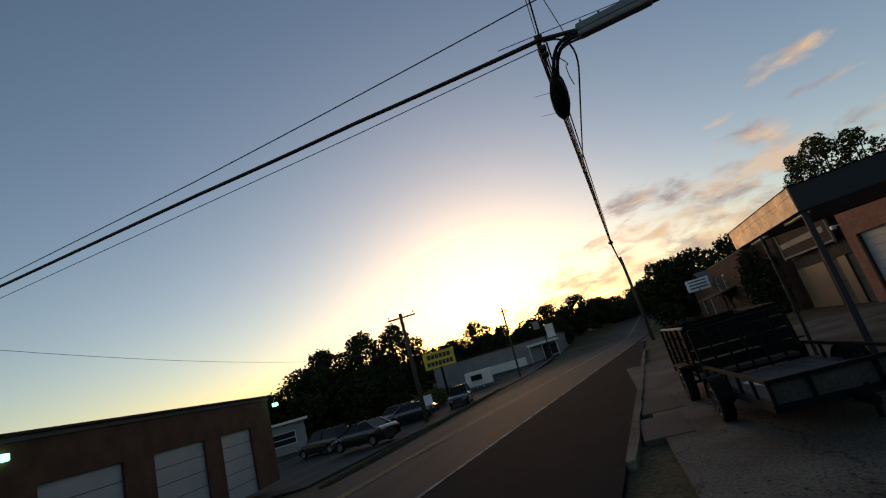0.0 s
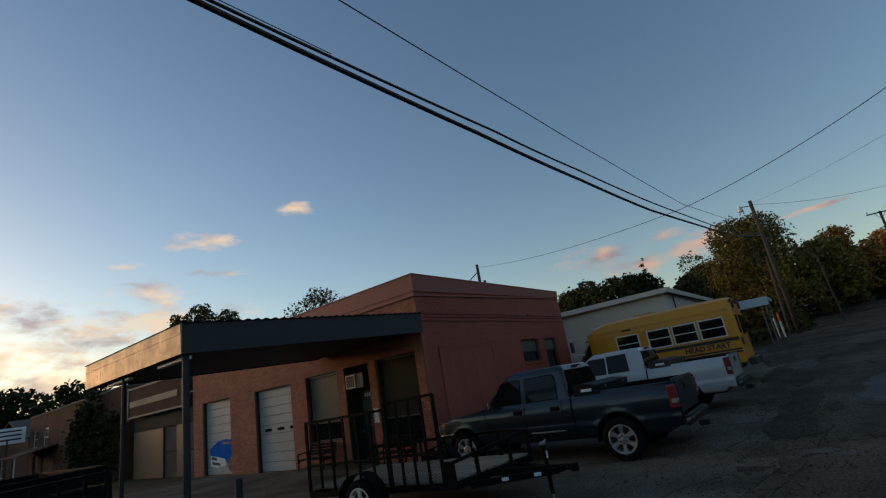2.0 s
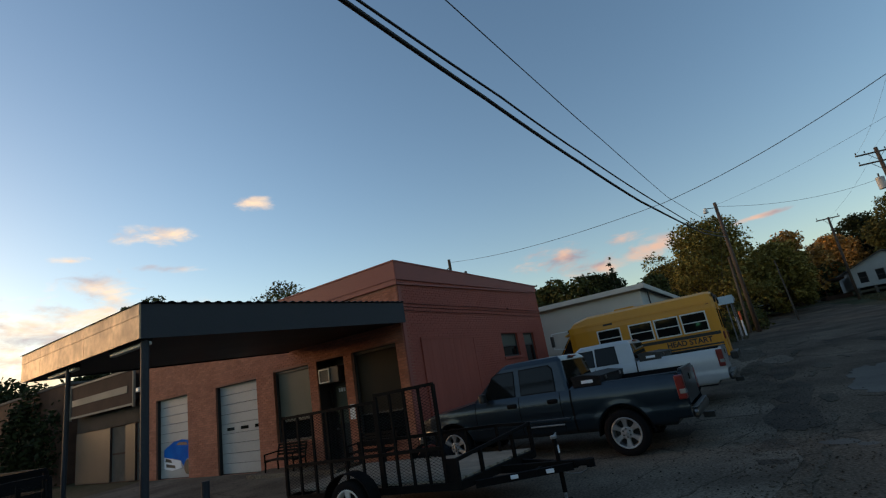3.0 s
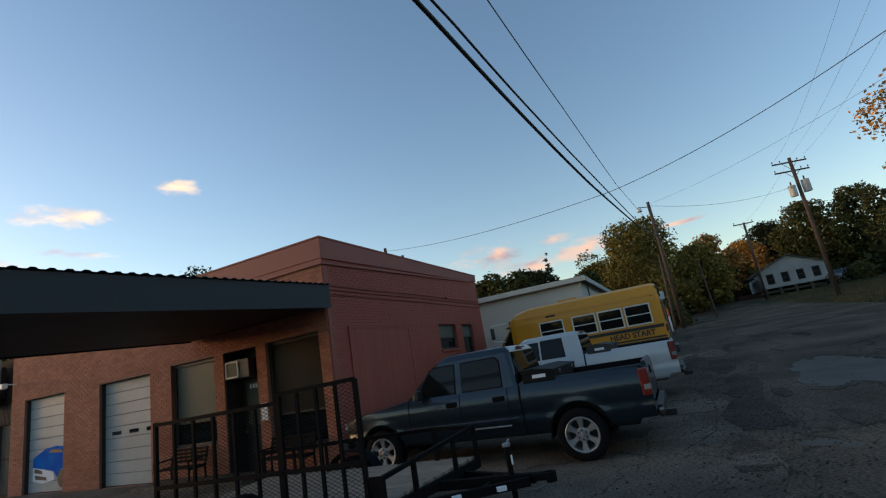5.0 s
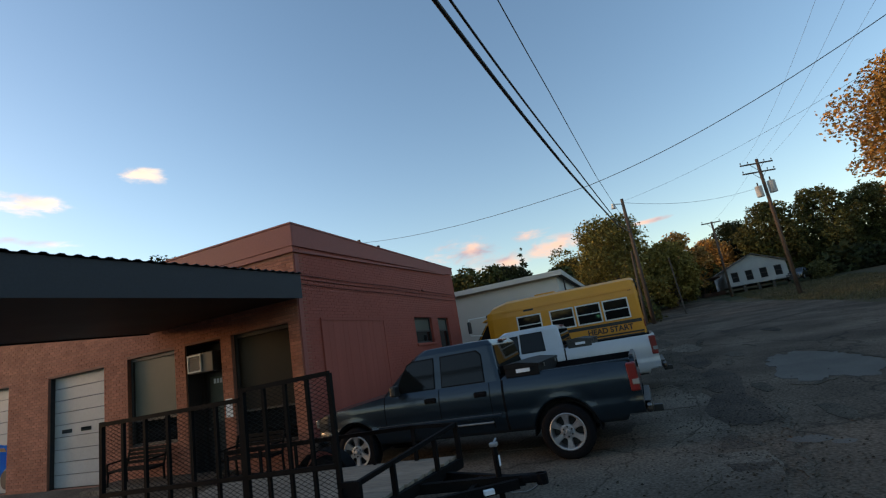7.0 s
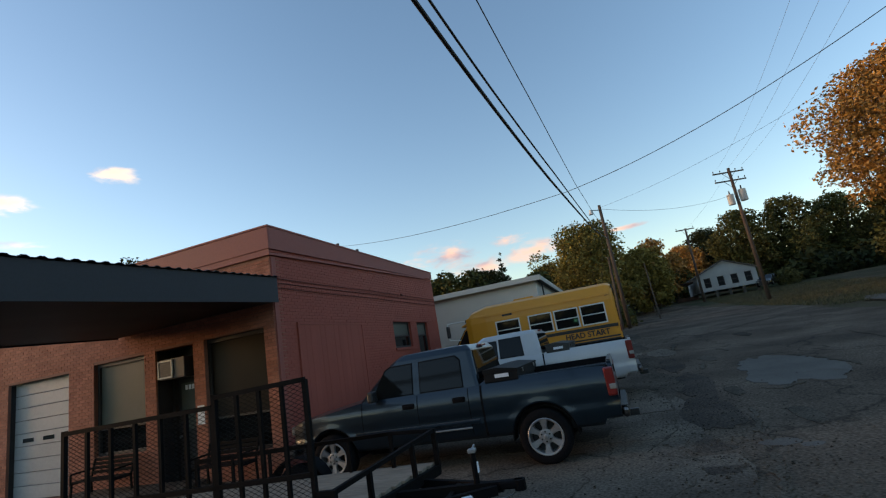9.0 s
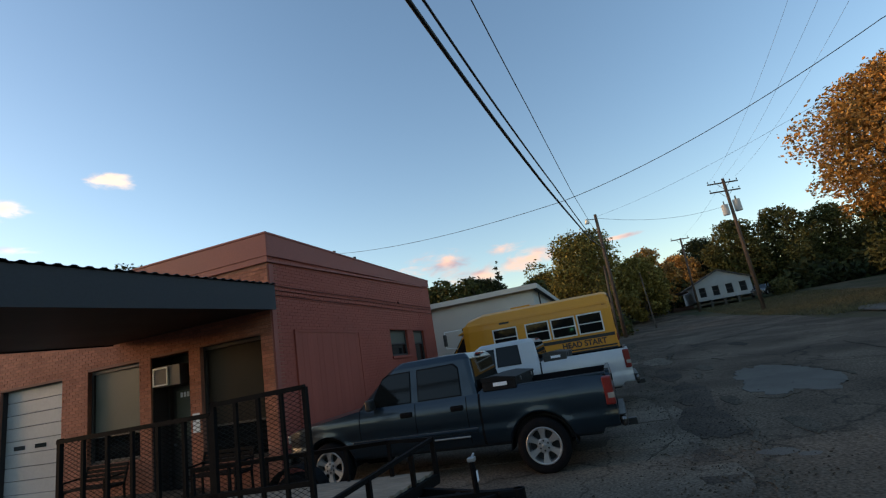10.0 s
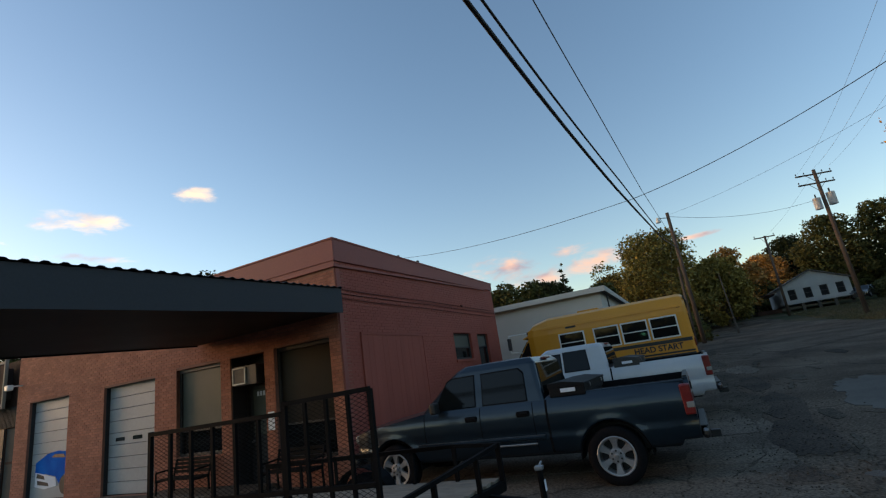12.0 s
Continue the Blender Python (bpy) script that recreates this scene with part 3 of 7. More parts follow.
# ---- brick building ----
WX, WY = 8.21, 10.38          # front wall's face, side wall's face
WTOP = 5.2


def wall_core(u0, u1, z0, z1, openings):
    """Boxes (u0, u1, z0, z1) of a wall with openings cut through it."""
    us = sorted({u0, u1, *[o[0] for o in openings], *[o[1] for o in openings]})
    out = []
    for a, b in zip(us, us[1:]):
        cuts = sorted((o[2], o[3]) for o in openings if o[0] <= a + 1e-6 and o[1] >= b - 1e-6)
        z = z0
        for c0, c1 in cuts:
            if c0 > z:
                out.append((a, b, z, c0))
            z = max(z, c1)
        if z < z1:
            out.append((a, b, z, z1))
    return out


def bricks(u0, u1, z0, z1, openings, bl=0.205, bh=0.066, gap=0.011, head=0.011):
    """Rectangles of bricks in running bond, cut at the openings."""
    out = []
    row = 0
    z = z0
    while z + bh <= z1 + 1e-6:
        spans = [(u0, u1)]
        for o in openings:
            if o[2] < z + bh - 0.005 and o[3] > z + 0.005:
                nxt = []
                for a, b in spans:
                    if o[1] <= a or o[0] >= b:
                        nxt.append((a, b))
                    else:
                        if o[0] > a:
                            nxt.append((a, o[0]))
                        if o[1] < b:
                            nxt.append((o[1], b))
                spans = nxt
        off = 0.5 * (bl + head) if row % 2 else 0.0
        for a, b in spans:
            u = u0 - off
            while u < b:
                c, d = max(u, a), min(u + bl, b)
                if d - c > 0.03:
                    out.append((c, d, z, z + bh))
                u += bl + head
        row += 1
        z += bh + gap
    return out


def brick_mesh(rects, face, proud, rnd):
    """face(u, z, d) gives the place of a point on the wall's face, d metres out of it."""
    verts, faces = [], []
    for (a, b, c, d) in rects:
        p = proud + rnd.uniform(-0.003, 0.003)
        k = len(verts)
        e = 0.004
        verts += [face(a, c, 0), face(b, c, 0), face(b, d, 0), face(a, d, 0), face(a + e, c + e, p), face(b - e, c + e, p), face(b - e, d - e, p), face(a + e, d - e, p)]
        faces += [(k + 4, k + 5, k + 6, k + 7), (k, k + 1, k + 5, k + 4), (k + 1, k + 2, k + 6, k + 5), (k + 2, k + 3, k + 7, k + 6), (k + 3, k, k + 4, k + 7)]
    return verts, faces


FRONT_OPEN = [(10.68, 12.34, 0.55, 3.02), (12.66, 13.80, 0.0, 3.0), (14.15, 15.83, 0.82, 2.98), (16.72, 19.05, 0.0, 2.92), (20.88, 23.16, 0.0, 2.94)]
SIDE_OPEN = [(14.0, 15.42, 2.28, 3.14), (15.98, 17.02, 1.3, 3.14)]
RND = random.Random(4)


def front_face(u, z, d):
    return (WX - d, u, z)


def side_face(u, z, d):
    return (u, WY - d, z)


wall_w = bmesh.new()
for (a, b, c, d) in wall_core(WY, 24.0, -0.3, WTOP - 0.02, FRONT_OPEN):
    box(wall_w, WX, WX + 0.32, a, b, c, d)
wall_w = tagged(mesh("wall_west", wall_w, MORTAR), "red-orange brick front wall with garage doors and shop windows", "", "", "structure")
wall_s = bmesh.new()
for (a, b, c, d) in wall_core(WX + 0.325, 18.24, -0.3, WTOP - 0.02, SIDE_OPEN):
    box(wall_s, a, b, WY, WY + 0.32, c, d)
box(wall_s, WX + 0.002, WX + 0.325, WY + 0.001, WY + 0.01, -0.3, WTOP - 0.02)
wall_s = tagged(mesh("wall_south", wall_s, PAINTMORTAR), "red painted brick side wall with two small windows", "", "", "structure")
tagged(mesh("wall_east", B(18.0, 18.24, WY + 0.33, 24.0, -0.3, WTOP - 0.03), PAINTMORTAR), "painted brick rear wall", "", "", "structure")
tagged(mesh("wall_north", B(WX + 0.33, 17.99, 23.7, 24.0, -0.3, WTOP - 0.03), PAINTMORTAR), "painted brick far wall", "", "", "structure")
tagged(mesh("roof", B(WX + 0.33, 17.99, WY + 0.33, 23.69, 4.55, 4.7), ROOFTAR), "flat felt roof behind the parapet", "", "", "structure")
tagged(mesh("floor", B(WX + 0.33, 17.99, WY + 0.33, 23.69, -0.3, 0.02), CONCRETE), "concrete shop floor", "", "", "structure")
# smooth parapet band with a ledge; on the side wall its lower edge climbs to the rear
bm = bmesh.new()
box(bm, WX - 0.045, WX - 0.001, WY - 0.045, 24.0, 4.70, WTOP, 0.008)
box(bm, WX - 0.028, WX - 0.001, WY - 0.028, 24.0, 4.60, 4.698)
box(bm, WX - 0.06, WX - 0.001, WY - 0.06, 24.0, 4.55, 4.598, 0.006)
prism(bm, [(WX, 4.70), (18.25, 4.95), (18.25, WTOP), (WX, WTOP)], "y", WY - 0.045, WY - 0.001)
box(bm, WX - 0.06, WX + 0.36, WY - 0.06, 24.02, WTOP + 0.001, WTOP + 0.05, 0.01)
box(bm, WX + 0.361, 18.28, WY - 0.06, WY + 0.36, WTOP + 0.001, WTOP + 0.05, 0.01)
tagged(mesh("parapet_trim", bm, COPING), "smooth red painted parapet band and coping", "", "", "structure")
tagged(mesh("trim", bar(bmesh.new(), (WX - 0.05, WY - 0.035, 4.575), (17.4, WY - 0.035, 4.90), 0.05, 0.05), COPING), "narrow painted ledge under the parapet band", "", "", "structure")
tagged(mesh("pilaster_trim", B(WX + 0.02, WX + 0.15, WY - 0.03, WY - 0.0015, 0.0, 4.52, 0.006), COPING), "painted corner strip of the side wall", "", "", "structure")
cables = tagged(new("wall_cable"), "thin painted cables clipped along the side wall, shade put into their colour", "cable")
for z, z2 in ((4.04, 4.08), (3.94, 3.99), (3.83, 3.84)):
    wire("cable", [(WX + 0.16, WY - 0.028, z), (12.6, WY - 0.028, (z + z2) / 2 + 0.01), (18.2, WY - 0.028, z2)], 0.008, DARKRED, cables, 0.012, 10)
part("clip", B(14.9, 15.02, WY - 0.05, WY - 0.012, 4.05, 4.12, 0.01), DARKRED, cables)
vent = tagged(new("roof_vent"), "small dark vent pipe on the parapet", "vent")
part("pipe", tube(bmesh.new(), (12.6, WY + 0.2, WTOP + 0.04), (12.6, WY + 0.2, WTOP + 0.22), 0.05, n=10), DARKTRIM, vent)
# blocked-in doorway on the side wall
bm = bmesh.new()
for i in range(14):
    box(bm, 9.0 + i * 0.2036, 9.0 + i * 0.2036 + 0.2026, WY - 0.028 - 0.0025 * (i % 3), WY - 0.0005, 0.0, 3.02)
box(bm, 8.94, 9.0, WY - 0.045, WY - 0.0005, 0.0, 3.08)
box(bm, 11.85, 11.91, WY - 0.045, WY - 0.0005, 0.0, 3.08)
box(bm, 9.0, 11.85, WY - 0.045, WY - 0.0005, 3.02, 3.08)
tagged(mesh("blocked_doorway", bm, PAINTBRICK), "blocked-in wide doorway painted the same red", "", "", "structure")


def lay_bricks(parent, rects, face, proud, mat, chosen, name="brick"):
    near_, rest = [], []
    for r in rects:
        (near_ if chosen(r) and len(near_) < 300 else rest).append(r)
    v, f = brick_mesh(rest, face, proud, RND)
    o = arrays("brickwork", v, f, mat, parent)
    tagged(o, "", "", "", "stuff")
    kinds = {}
    for r in near_:
        key = (round(r[1] - r[0], 3), round(r[3] - r[2], 3))
        if key not in kinds:
            v, f = brick_mesh([(0, r[1] - r[0], 0, r[3] - r[2])], face, proud, RND)
            base = face(0, 0, 0)
            me = bpy.data.meshes.new(name)
            me.from_pydata([(p[0] - base[0], p[1] - base[1], p[2] - base[2]) for p in v], [], f)
            me.materials.append(mat)
            kinds[key] = me
        ob = new(name, kinds[key])
        ob.parent = parent
        ob.location = face(r[0], r[2], 0)


# ---- doors and windows of the brick building ----
def garage_door(name, y0, y1, z1, label, slots):
    d = tagged(new(name), label, "garage door", "garage doors", "structure")
    x = WX + 0.16
    n = 9
    h = (z1 - 0.02) / n
    for i in range(n):
        bm = B(x, x + 0.05, y0 + 0.02, y1 - 0.02, 0.02 + i * h + 0.006, 0.02 + (i + 1) * h - 0.006, 0.008)
        part("panel", bm, DOORWHITE, d)
    part("backing", B(x + 0.052, x + 0.07, y0, y1, 0.0, z1), DARKTRIM, d)
    for k in slots:
        c = y0 + (y1 - y0) * k
        part("window_slot", B(x - 0.006, x, c - 0.21, c + 0.21, 1.40, 1.50, 0.003), GLASS, d, "small dark window slot")
    part("frame", box(box(B(WX + 0.06, WX + 0.3, y0, y0 + 0.018, 0, z1), WX + 0.06, WX + 0.3, y1 - 0.018, y1, 0, z1), WX + 0.06, WX + 0.3, y0 + 0.018, y1 - 0.018, z1 - 0.02, z1), DARKTRIM, d)
    return d


g2 = garage_door("door_1", 16.72, 19.05, 2.92, "white sectional steel garage door with small slots", (0.09, 0.42, 0.76))
g1 = garage_door("door_2", 20.88, 23.16, 2.94, "white garage door painted with a blue car", ())
# blue car mural, on the lower panels
mural = tagged(new("car_mural"), "blue sports car painted across the lower garage door", "mural")
mx = WX + 0.155
part("car_body", prism(bmesh.new(), [(22.88, 0.62), (22.88, 1.05), (22.70, 1.12), (22.2, 1.30), (21.6, 1.36), (21.1, 1.30), (20.84, 1.18), (20.84, 0.45), (20.95, 0.42), (21.05, 0.62), (21.25, 0.68), (21.42, 0.55), (21.5, 0.42), (21.7, 0.62), (22.3, 0.72)], "x", mx - 0.004, mx), BLUEPAINT, mural, "bright blue car body")
part("windscreen", prism(bmesh.new(), [(22.0, 1.18), (21.8, 1.27), (21.3, 1.25), (21.2, 1.14)], "x", mx - 0.008, mx - 0.004), BLACKPAINT, mural)
part("grille", prism(bmesh.new(), [(22.78, 0.62), (22.74, 0.74), (22.35, 0.66), (22.3, 0.56)], "x", mx - 0.012, mx - 0.008), BLACKPAINT, mural)
part("grille", prism(bmesh.new(), [(22.7, 0.42), (22.72, 0.54), (22.1, 0.46), (22.05, 0.36)], "x", mx - 0.012, mx - 0.008), BLACKPAINT, mural)
part("bumper", prism(bmesh.new(), [(22.86, 0.36), (22.86, 0.78), (22.3, 0.70), (21.7, 0.60), (21.62, 0.36), (22.3, 0.28)], "x", mx - 0.008, mx - 0.0045), PAPER, mural, "white painted bumper")
bm = bmesh.new()
lathe(bm, [(0.26, -0.004), (0.26, 0.0), (0.001, 0.0)], 20, pose(mx - 0.006, 21.2, 0.38))
lathe(bm, [(0.26, -0.004), (0.001, -0.004)], 20, pose(mx - 0.006, 21.2, 0.38))
part("wheel", bm, BLACKPAINT, mural)


def window(name, y0, y1, z0, z1, label, mat, lower=None, mull=()):
    w = tagged(new(name), label, "window", "", "structure")
    x = WX + 0.14
    f = bmesh.new()
    for (a, b, c, d) in [(y0, y0 + 0.07, z0, z1), (y1 - 0.07, y1, z0, z1), (y0 + 0.07, y1 - 0.07, z0, z0 + 0.07), (y0 + 0.07, y1 - 0.07, z1 - 0.09, z1)]:
        box(f, x - 0.05, x + 0.06, a, b, c, d, 0.006)
    part("window_frame", f, DARKTRIM, w)
    zc = z0 + lower if lower else z0 + 0.07
    part("pane", B(x, x + 0.012, y0 + 0.07, y1 - 0.07, zc + 0.001, z1 - 0.09), mat, w)
    if lower:
        part("pane", B(x + 0.004, x + 0.014, y0 + 0.07, y1 - 0.07, z0 + 0.07, zc), GLASS, w, "dark lower pane")
        part("rail", B(x - 0.02, x, y0 + 0.07, y1 - 0.07, zc - 0.02, zc + 0.02), DARKTRIM, w)
    part("window_sill", B(WX - 0.03, WX + 0.2, y0 - 0.03, y1 + 0.03, z0 - 0.07, z0 - 0.002, 0.006), BRICK, w)
    return w


window("window_1", 10.68, 12.34, 0.55, 3.02, "large shop window with brown film and dark lower glass", BROWNPANEL, 0.74)
window("window_2", 14.15, 15.83, 0.82, 2.98, "shop window with pale drawn blind", BLIND, 0.6)
# office door with air conditioner over it
d3 = tagged(new("door_3"), "dark recessed office door with upper glass", "door", "", "structure")
x = WX + 0.5
part("door_frame", box(box(B(x - 0.08, x + 0.08, 12.66, 12.74, 0, 3.0), x - 0.08, x + 0.08, 13.72, 13.80, 0, 3.0), x - 0.08, x + 0.08, 12.74, 13.72, 2.30, 2.38), DARKTRIM, d3)
part("jamb", B(WX + 0.322, x + 0.08, 13.801, 13.86, 0, 3.0), DARKTRIM, d3, "dark boarded side of the recess")
part("jamb", B(WX + 0.322, x + 0.08, 12.60, 12.659, 0, 3.0), DARKTRIM, d3, "dark boarded side of the recess")
part("jamb_lining", B(WX + 0.03, WX + 0.32, 13.775, 13.799, 0, 2.99), DARKTRIM, d3)
part("head", B(WX + 0.322, x + 0.08, 12.60, 13.86, 3.001, 3.06), DARKTRIM, d3)
part("door_leaf", B(x, x + 0.045, 12.745, 13.715, 0.01, 2.295, 0.004), DARKTRIM, d3)
part("pane", B(x - 0.006, x - 0.0005, 12.86, 13.60, 1.12, 2.18, 0.002), BLIND, d3, "pale upper glass")
part("transom", B(x + 0.01, x + 0.05, 12.745, 13.715, 2.385, 2.99), BROWNPANEL, d3, "brown board over the door")
part("door_handle", tube(bmesh.new(), (x - 0.05, 13.64, 0.98), (x - 0.002, 13.64, 0.98), 0.028), ALLOY, d3)
for i in range(3):
    part("number_bar", B(x - 0.012, x - 0.0065, 13.40 - i * 0.10, 13.47 - i * 0.10, 2.02, 2.13), PAPER, d3, "white mark on the glass")
notice = tagged(mesh("paper_notice", B(WX - 0.016, WX - 0.0125, 12.40, 12.60, 1.22, 1.62), PAPER), "white paper notice taped beside the office door", "notice")
ac = thing("air_conditioner", "white window air conditioner set over the office door", "air conditioner", loc=(WX + 0.05, 13.24, 2.30))
part("case", B(-0.10, 0.42, -0.36, 0.40, 0.0, 0.46, 0.015), DARKTRIM, ac)
fr = bmesh.new()
for q in ((-0.02, 0.42, 0.03, 0.065), (-0.02, 0.42, 0.40, 0.435), (-0.02, 0.015, 0.066, 0.399), (0.385, 0.42, 0.066, 0.399)):
    box(fr, -0.13, -0.101, *q, 0.004)
part("front_frame", fr, TUBE, ac, "pale grey front frame")
for i in range(7):
    part("slat", B(-0.12, -0.102, 0.016, 0.384, 0.075 + i * 0.046, 0.098 + i * 0.046), DARKTRIM, ac)


def side_window(name, x0, x1, z0, z1, label, rail):
    w = tagged(new(name), label, "window", "side wall windows", "structure")
    y = WY + 0.12
    f = bmesh.new()
    for (a, b, c, d) in [(x0, x0 + 0.06, z0, z1), (x1 - 0.06, x1, z0, z1), (x0 + 0.06, x1 - 0.06, z0, z0 + 0.06), (x0 + 0.06, x1 - 0.06, z1 - 0.06, z1), (x0 + 0.06, x1 - 0.06, rail - 0.025, rail + 0.025)]:
        box(f, a, b, y - 0.04, y + 0.05, c, d, 0.005)
    part("window_frame", f, DARKTRIM, w)
    part("pane", B(x0 + 0.06, x1 - 0.06, y, y + 0.01, z0 + 0.06, rail - 0.025), GLASS, w)
    part("pane", B(x0 + 0.06, x1 - 0.06, y - 0.012, y - 0.002, rail + 0.025, z1 - 0.06), BLIND, w, "pale upper pane")
    part("window_sill", B(x0 - 0.04, x1 + 0.04, WY - 0.05, WY + 0.2, z0 - 0.08, z0 - 0.002, 0.006), PAINTBRICK, w)


side_window("window_3", 14.0, 15.42, 2.28, 3.14, "small sash window in the red side wall", 2.68)
side_window("window_4", 15.98, 17.02, 1.3, 3.14, "tall narrow window in the red side wall", 2.68)

# ---- canopy over the forecourt ----
canopy = thing("canopy", "flat forecourt canopy with charcoal side fascia and galvanised front", "canopy")
CX0, CX1, CY0, CY1 = 1.6, WX - 0.09, 10.16, 14.9


def czt(x):
    return 3.69 + (x - 1.6) * 0.046


def slab(y0, y1, dz0, dz1, x0=CX0, x1=CX1):
    return prism(bmesh.new(), [(x0, czt(x0) + dz0), (x1, czt(x1) + dz0), (x1, czt(x1) + dz1), (x0, czt(x0) + dz1)], "y", y0, y1)


part("side_fascia", slab(CY0, CY0 + 0.03, -0.53, 0.0), CHARCOAL, canopy, "charcoal painted side fascia")
part("side_fascia", slab(CY1 - 0.03, CY1, -0.53, 0.0), CHARCOAL, canopy, "charcoal painted side fascia")
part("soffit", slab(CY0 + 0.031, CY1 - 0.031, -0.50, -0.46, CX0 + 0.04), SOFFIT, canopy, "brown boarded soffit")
# corrugated roof sheet with ridges that show over the fascia
verts, faces = [], []
nx = 330
for i in range(nx + 1):
    x = CX0 - 0.05 + (CX1 - CX0 + 0.05) * i / nx
    ph = (x / 0.2) % 1.0
    up = 0.024 if ph < 0.3 else (0.024 * (0.45 - ph) / 0.15 if ph < 0.45 else (0.0 if ph < 0.85 else 0.024 * (ph - 0.85) / 0.15))
    for y in (CY0 - 0.05, CY1 + 0.05):
        verts.append((x, y, czt(x) + 0.012 + up))
k = len(verts)
verts += [(x, y, z - 0.006) for x, y, z in verts]
for i in range(nx):
    a = 2 * i
    faces += [(a, a + 2, a + 3, a + 1), (k + a, k + a + 1, k + a + 3, k + a + 2), (a, k + a, k + a + 2, a + 2), (a + 1, a + 3, k + a + 3, k + a + 1)]
arrays("roof_sheet", verts, faces, CHARCOAL, canopy)
# front fascia of sheets with seams
yy = CY0
i = 0
while yy < CY1 - 0.05:
    y1 = min(yy + 1.9, CY1)
    part("front_sheet", B(CX0 - 0.025, CX0, yy + 0.002, y1 - 0.002, czt(CX0) - 0.53, czt(CX0) - 0.18 - 0.001, 0.002), GALV, canopy, "galvanised front sheet")
    part("front_sheet", B(CX0 - 0.03, CX0 - 0.002, yy + 0.002, y1 - 0.002, czt(CX0) - 0.18, czt(CX0) + 0.01, 0.002), GALV, canopy, "galvanised front sheet")
    yy = y1
for (px_, py_) in ((CX0 + 0.12, CY0 + 0.14), (CX0 + 0.12, 13.05)):
    part("post", tube(bmesh.new(), (px_, py_, 0.0), (px_, py_, czt(px_) - 0.5), 0.06 if py_ < 12 else 0.04, n=14), CHARCOAL, canopy, smooth=False)
    part("base_plate", B(px_ - 0.15, px_ + 0.15, py_ - 0.15, py_ + 0.15, 0.0, 0.02), CHARCOAL, canopy)


def tube_lamp(loc, rz):
    t = thing("tube_lamp", "unlit fluorescent batten lamp under the canopy", "lamp", "canopy lamps", loc, rz)
    part("tray", B(-0.06, 0.06, -0.6, 0.6, -0.05, 0.0, 0.008), DARKTRIM, t)
    part("cover", B(-0.05, 0.05, -0.59, 0.59, -0.11, -0.051, 0.015), TUBE, t, "pale plastic cover")


for y in (10.85, 13.4):
    tube_lamp((CX0 + 0.16, y, czt(CX0) - 0.5), 0)
wl = thing("wall_lamp", "pale bracket flood lamp at the end of the brick wall", "lamp", loc=(WX, 23.75, 3.55))
part("arm", B(-0.3, 0.0, -0.03, 0.03, 0.0, 0.04), TUBE, wl)
part("head", B(-0.45, -0.28, -0.12, 0.12, -0.12, 0.06, 0.03), TUBE, wl)

# ---- annex with corrugated front beyond the brick wall ----
AX = 8.6
bm = bmesh.new()
for (a, b, c, d) in wall_core(24.02, 31.6, -0.3, 4.6, [(24.5, 25.7, 0, 2.3), (26.6, 28.0, 0, 2.3)]):
    box(bm, AX + 0.05, AX + 0.3, a, b, c, d)
annex = tagged(mesh("wall_annex", bm, REDBROWN), "faded annex front with corrugated band and plywood doors", "", "", "structure")
bm = bmesh.new()
for i in range(int(7.5 / 0.09)):
    y = 24.05 + i * 0.09
    for zz in (2.32,):
        box(bm, AX, AX + 0.04, y, y + 0.05, zz, 3.0)
part("corrugated_sheet", bm, CORR, annex)
for (a, b) in ((24.02, 24.48), (25.72, 26.58), (28.02, 31.58)):
    part("dark_board", B(AX + 0.01, AX + 0.049, a, b, 0.0, 2.29, 0.004), DARKTRIM, annex, "plain dark boarding beside the doors")
for (a, b) in ((24.5, 25.7), (26.6, 28.0)):
    part("door_leaf", B(AX + 0.08, AX + 0.13, a + 0.02, b - 0.02, 0, 2.28, 0.01), GREYDOOR, annex, "grey plywood door")
    part("door_batten", B(AX + 0.06, AX + 0.079, a + 0.1, b - 0.1, 1.1, 1.18), REDBROWN, annex)
tagged(mesh("roof_annex", B(AX + 0.3, 17.9, 24.02, 31.6, 4.2, 4.4), ROOFTAR), "flat annex roof", "", "", "structure")
tagged(mesh("wall_annex_side", B(AX + 0.31, 17.9, 31.3, 31.6, -0.3, 4.5), REDBROWN), "plain annex end wall", "", "", "structure")
sb = thing("sign_board", "blank faded sign board in a pale timber frame", "sign", loc=(AX - 0.32, 28.3, 3.05))
part("board", B(0.0, 0.05, -3.1, 3.1, 0.0, 1.5), REDBROWN, sb)
# The stripe's paler colour stands for light on the sign's boards.
part("stripe", B(-0.02, -0.001, -2.6, 3.0, 0.55, 0.85, 0.005), TANDOOR, sb, "pale stripe coloured as lit boards")
for z in (-0.02, 1.45):
    part("frame_rail", B(-0.04, -0.001, -3.15, 3.15, z, z + 0.09, 0.006), TANDOOR, sb)
for y in (-3.2, 3.12):
    part("frame_post", B(-0.05, 0.05, y, y + 0.08, -0.1, 1.6, 0.006), TANDOOR, sb)
for y in (-2.9, 2.9):
    part("bracket", B(0.051, 0.32, y, y + 0.06, 0.2, 1.3), DARKTRIM, sb)


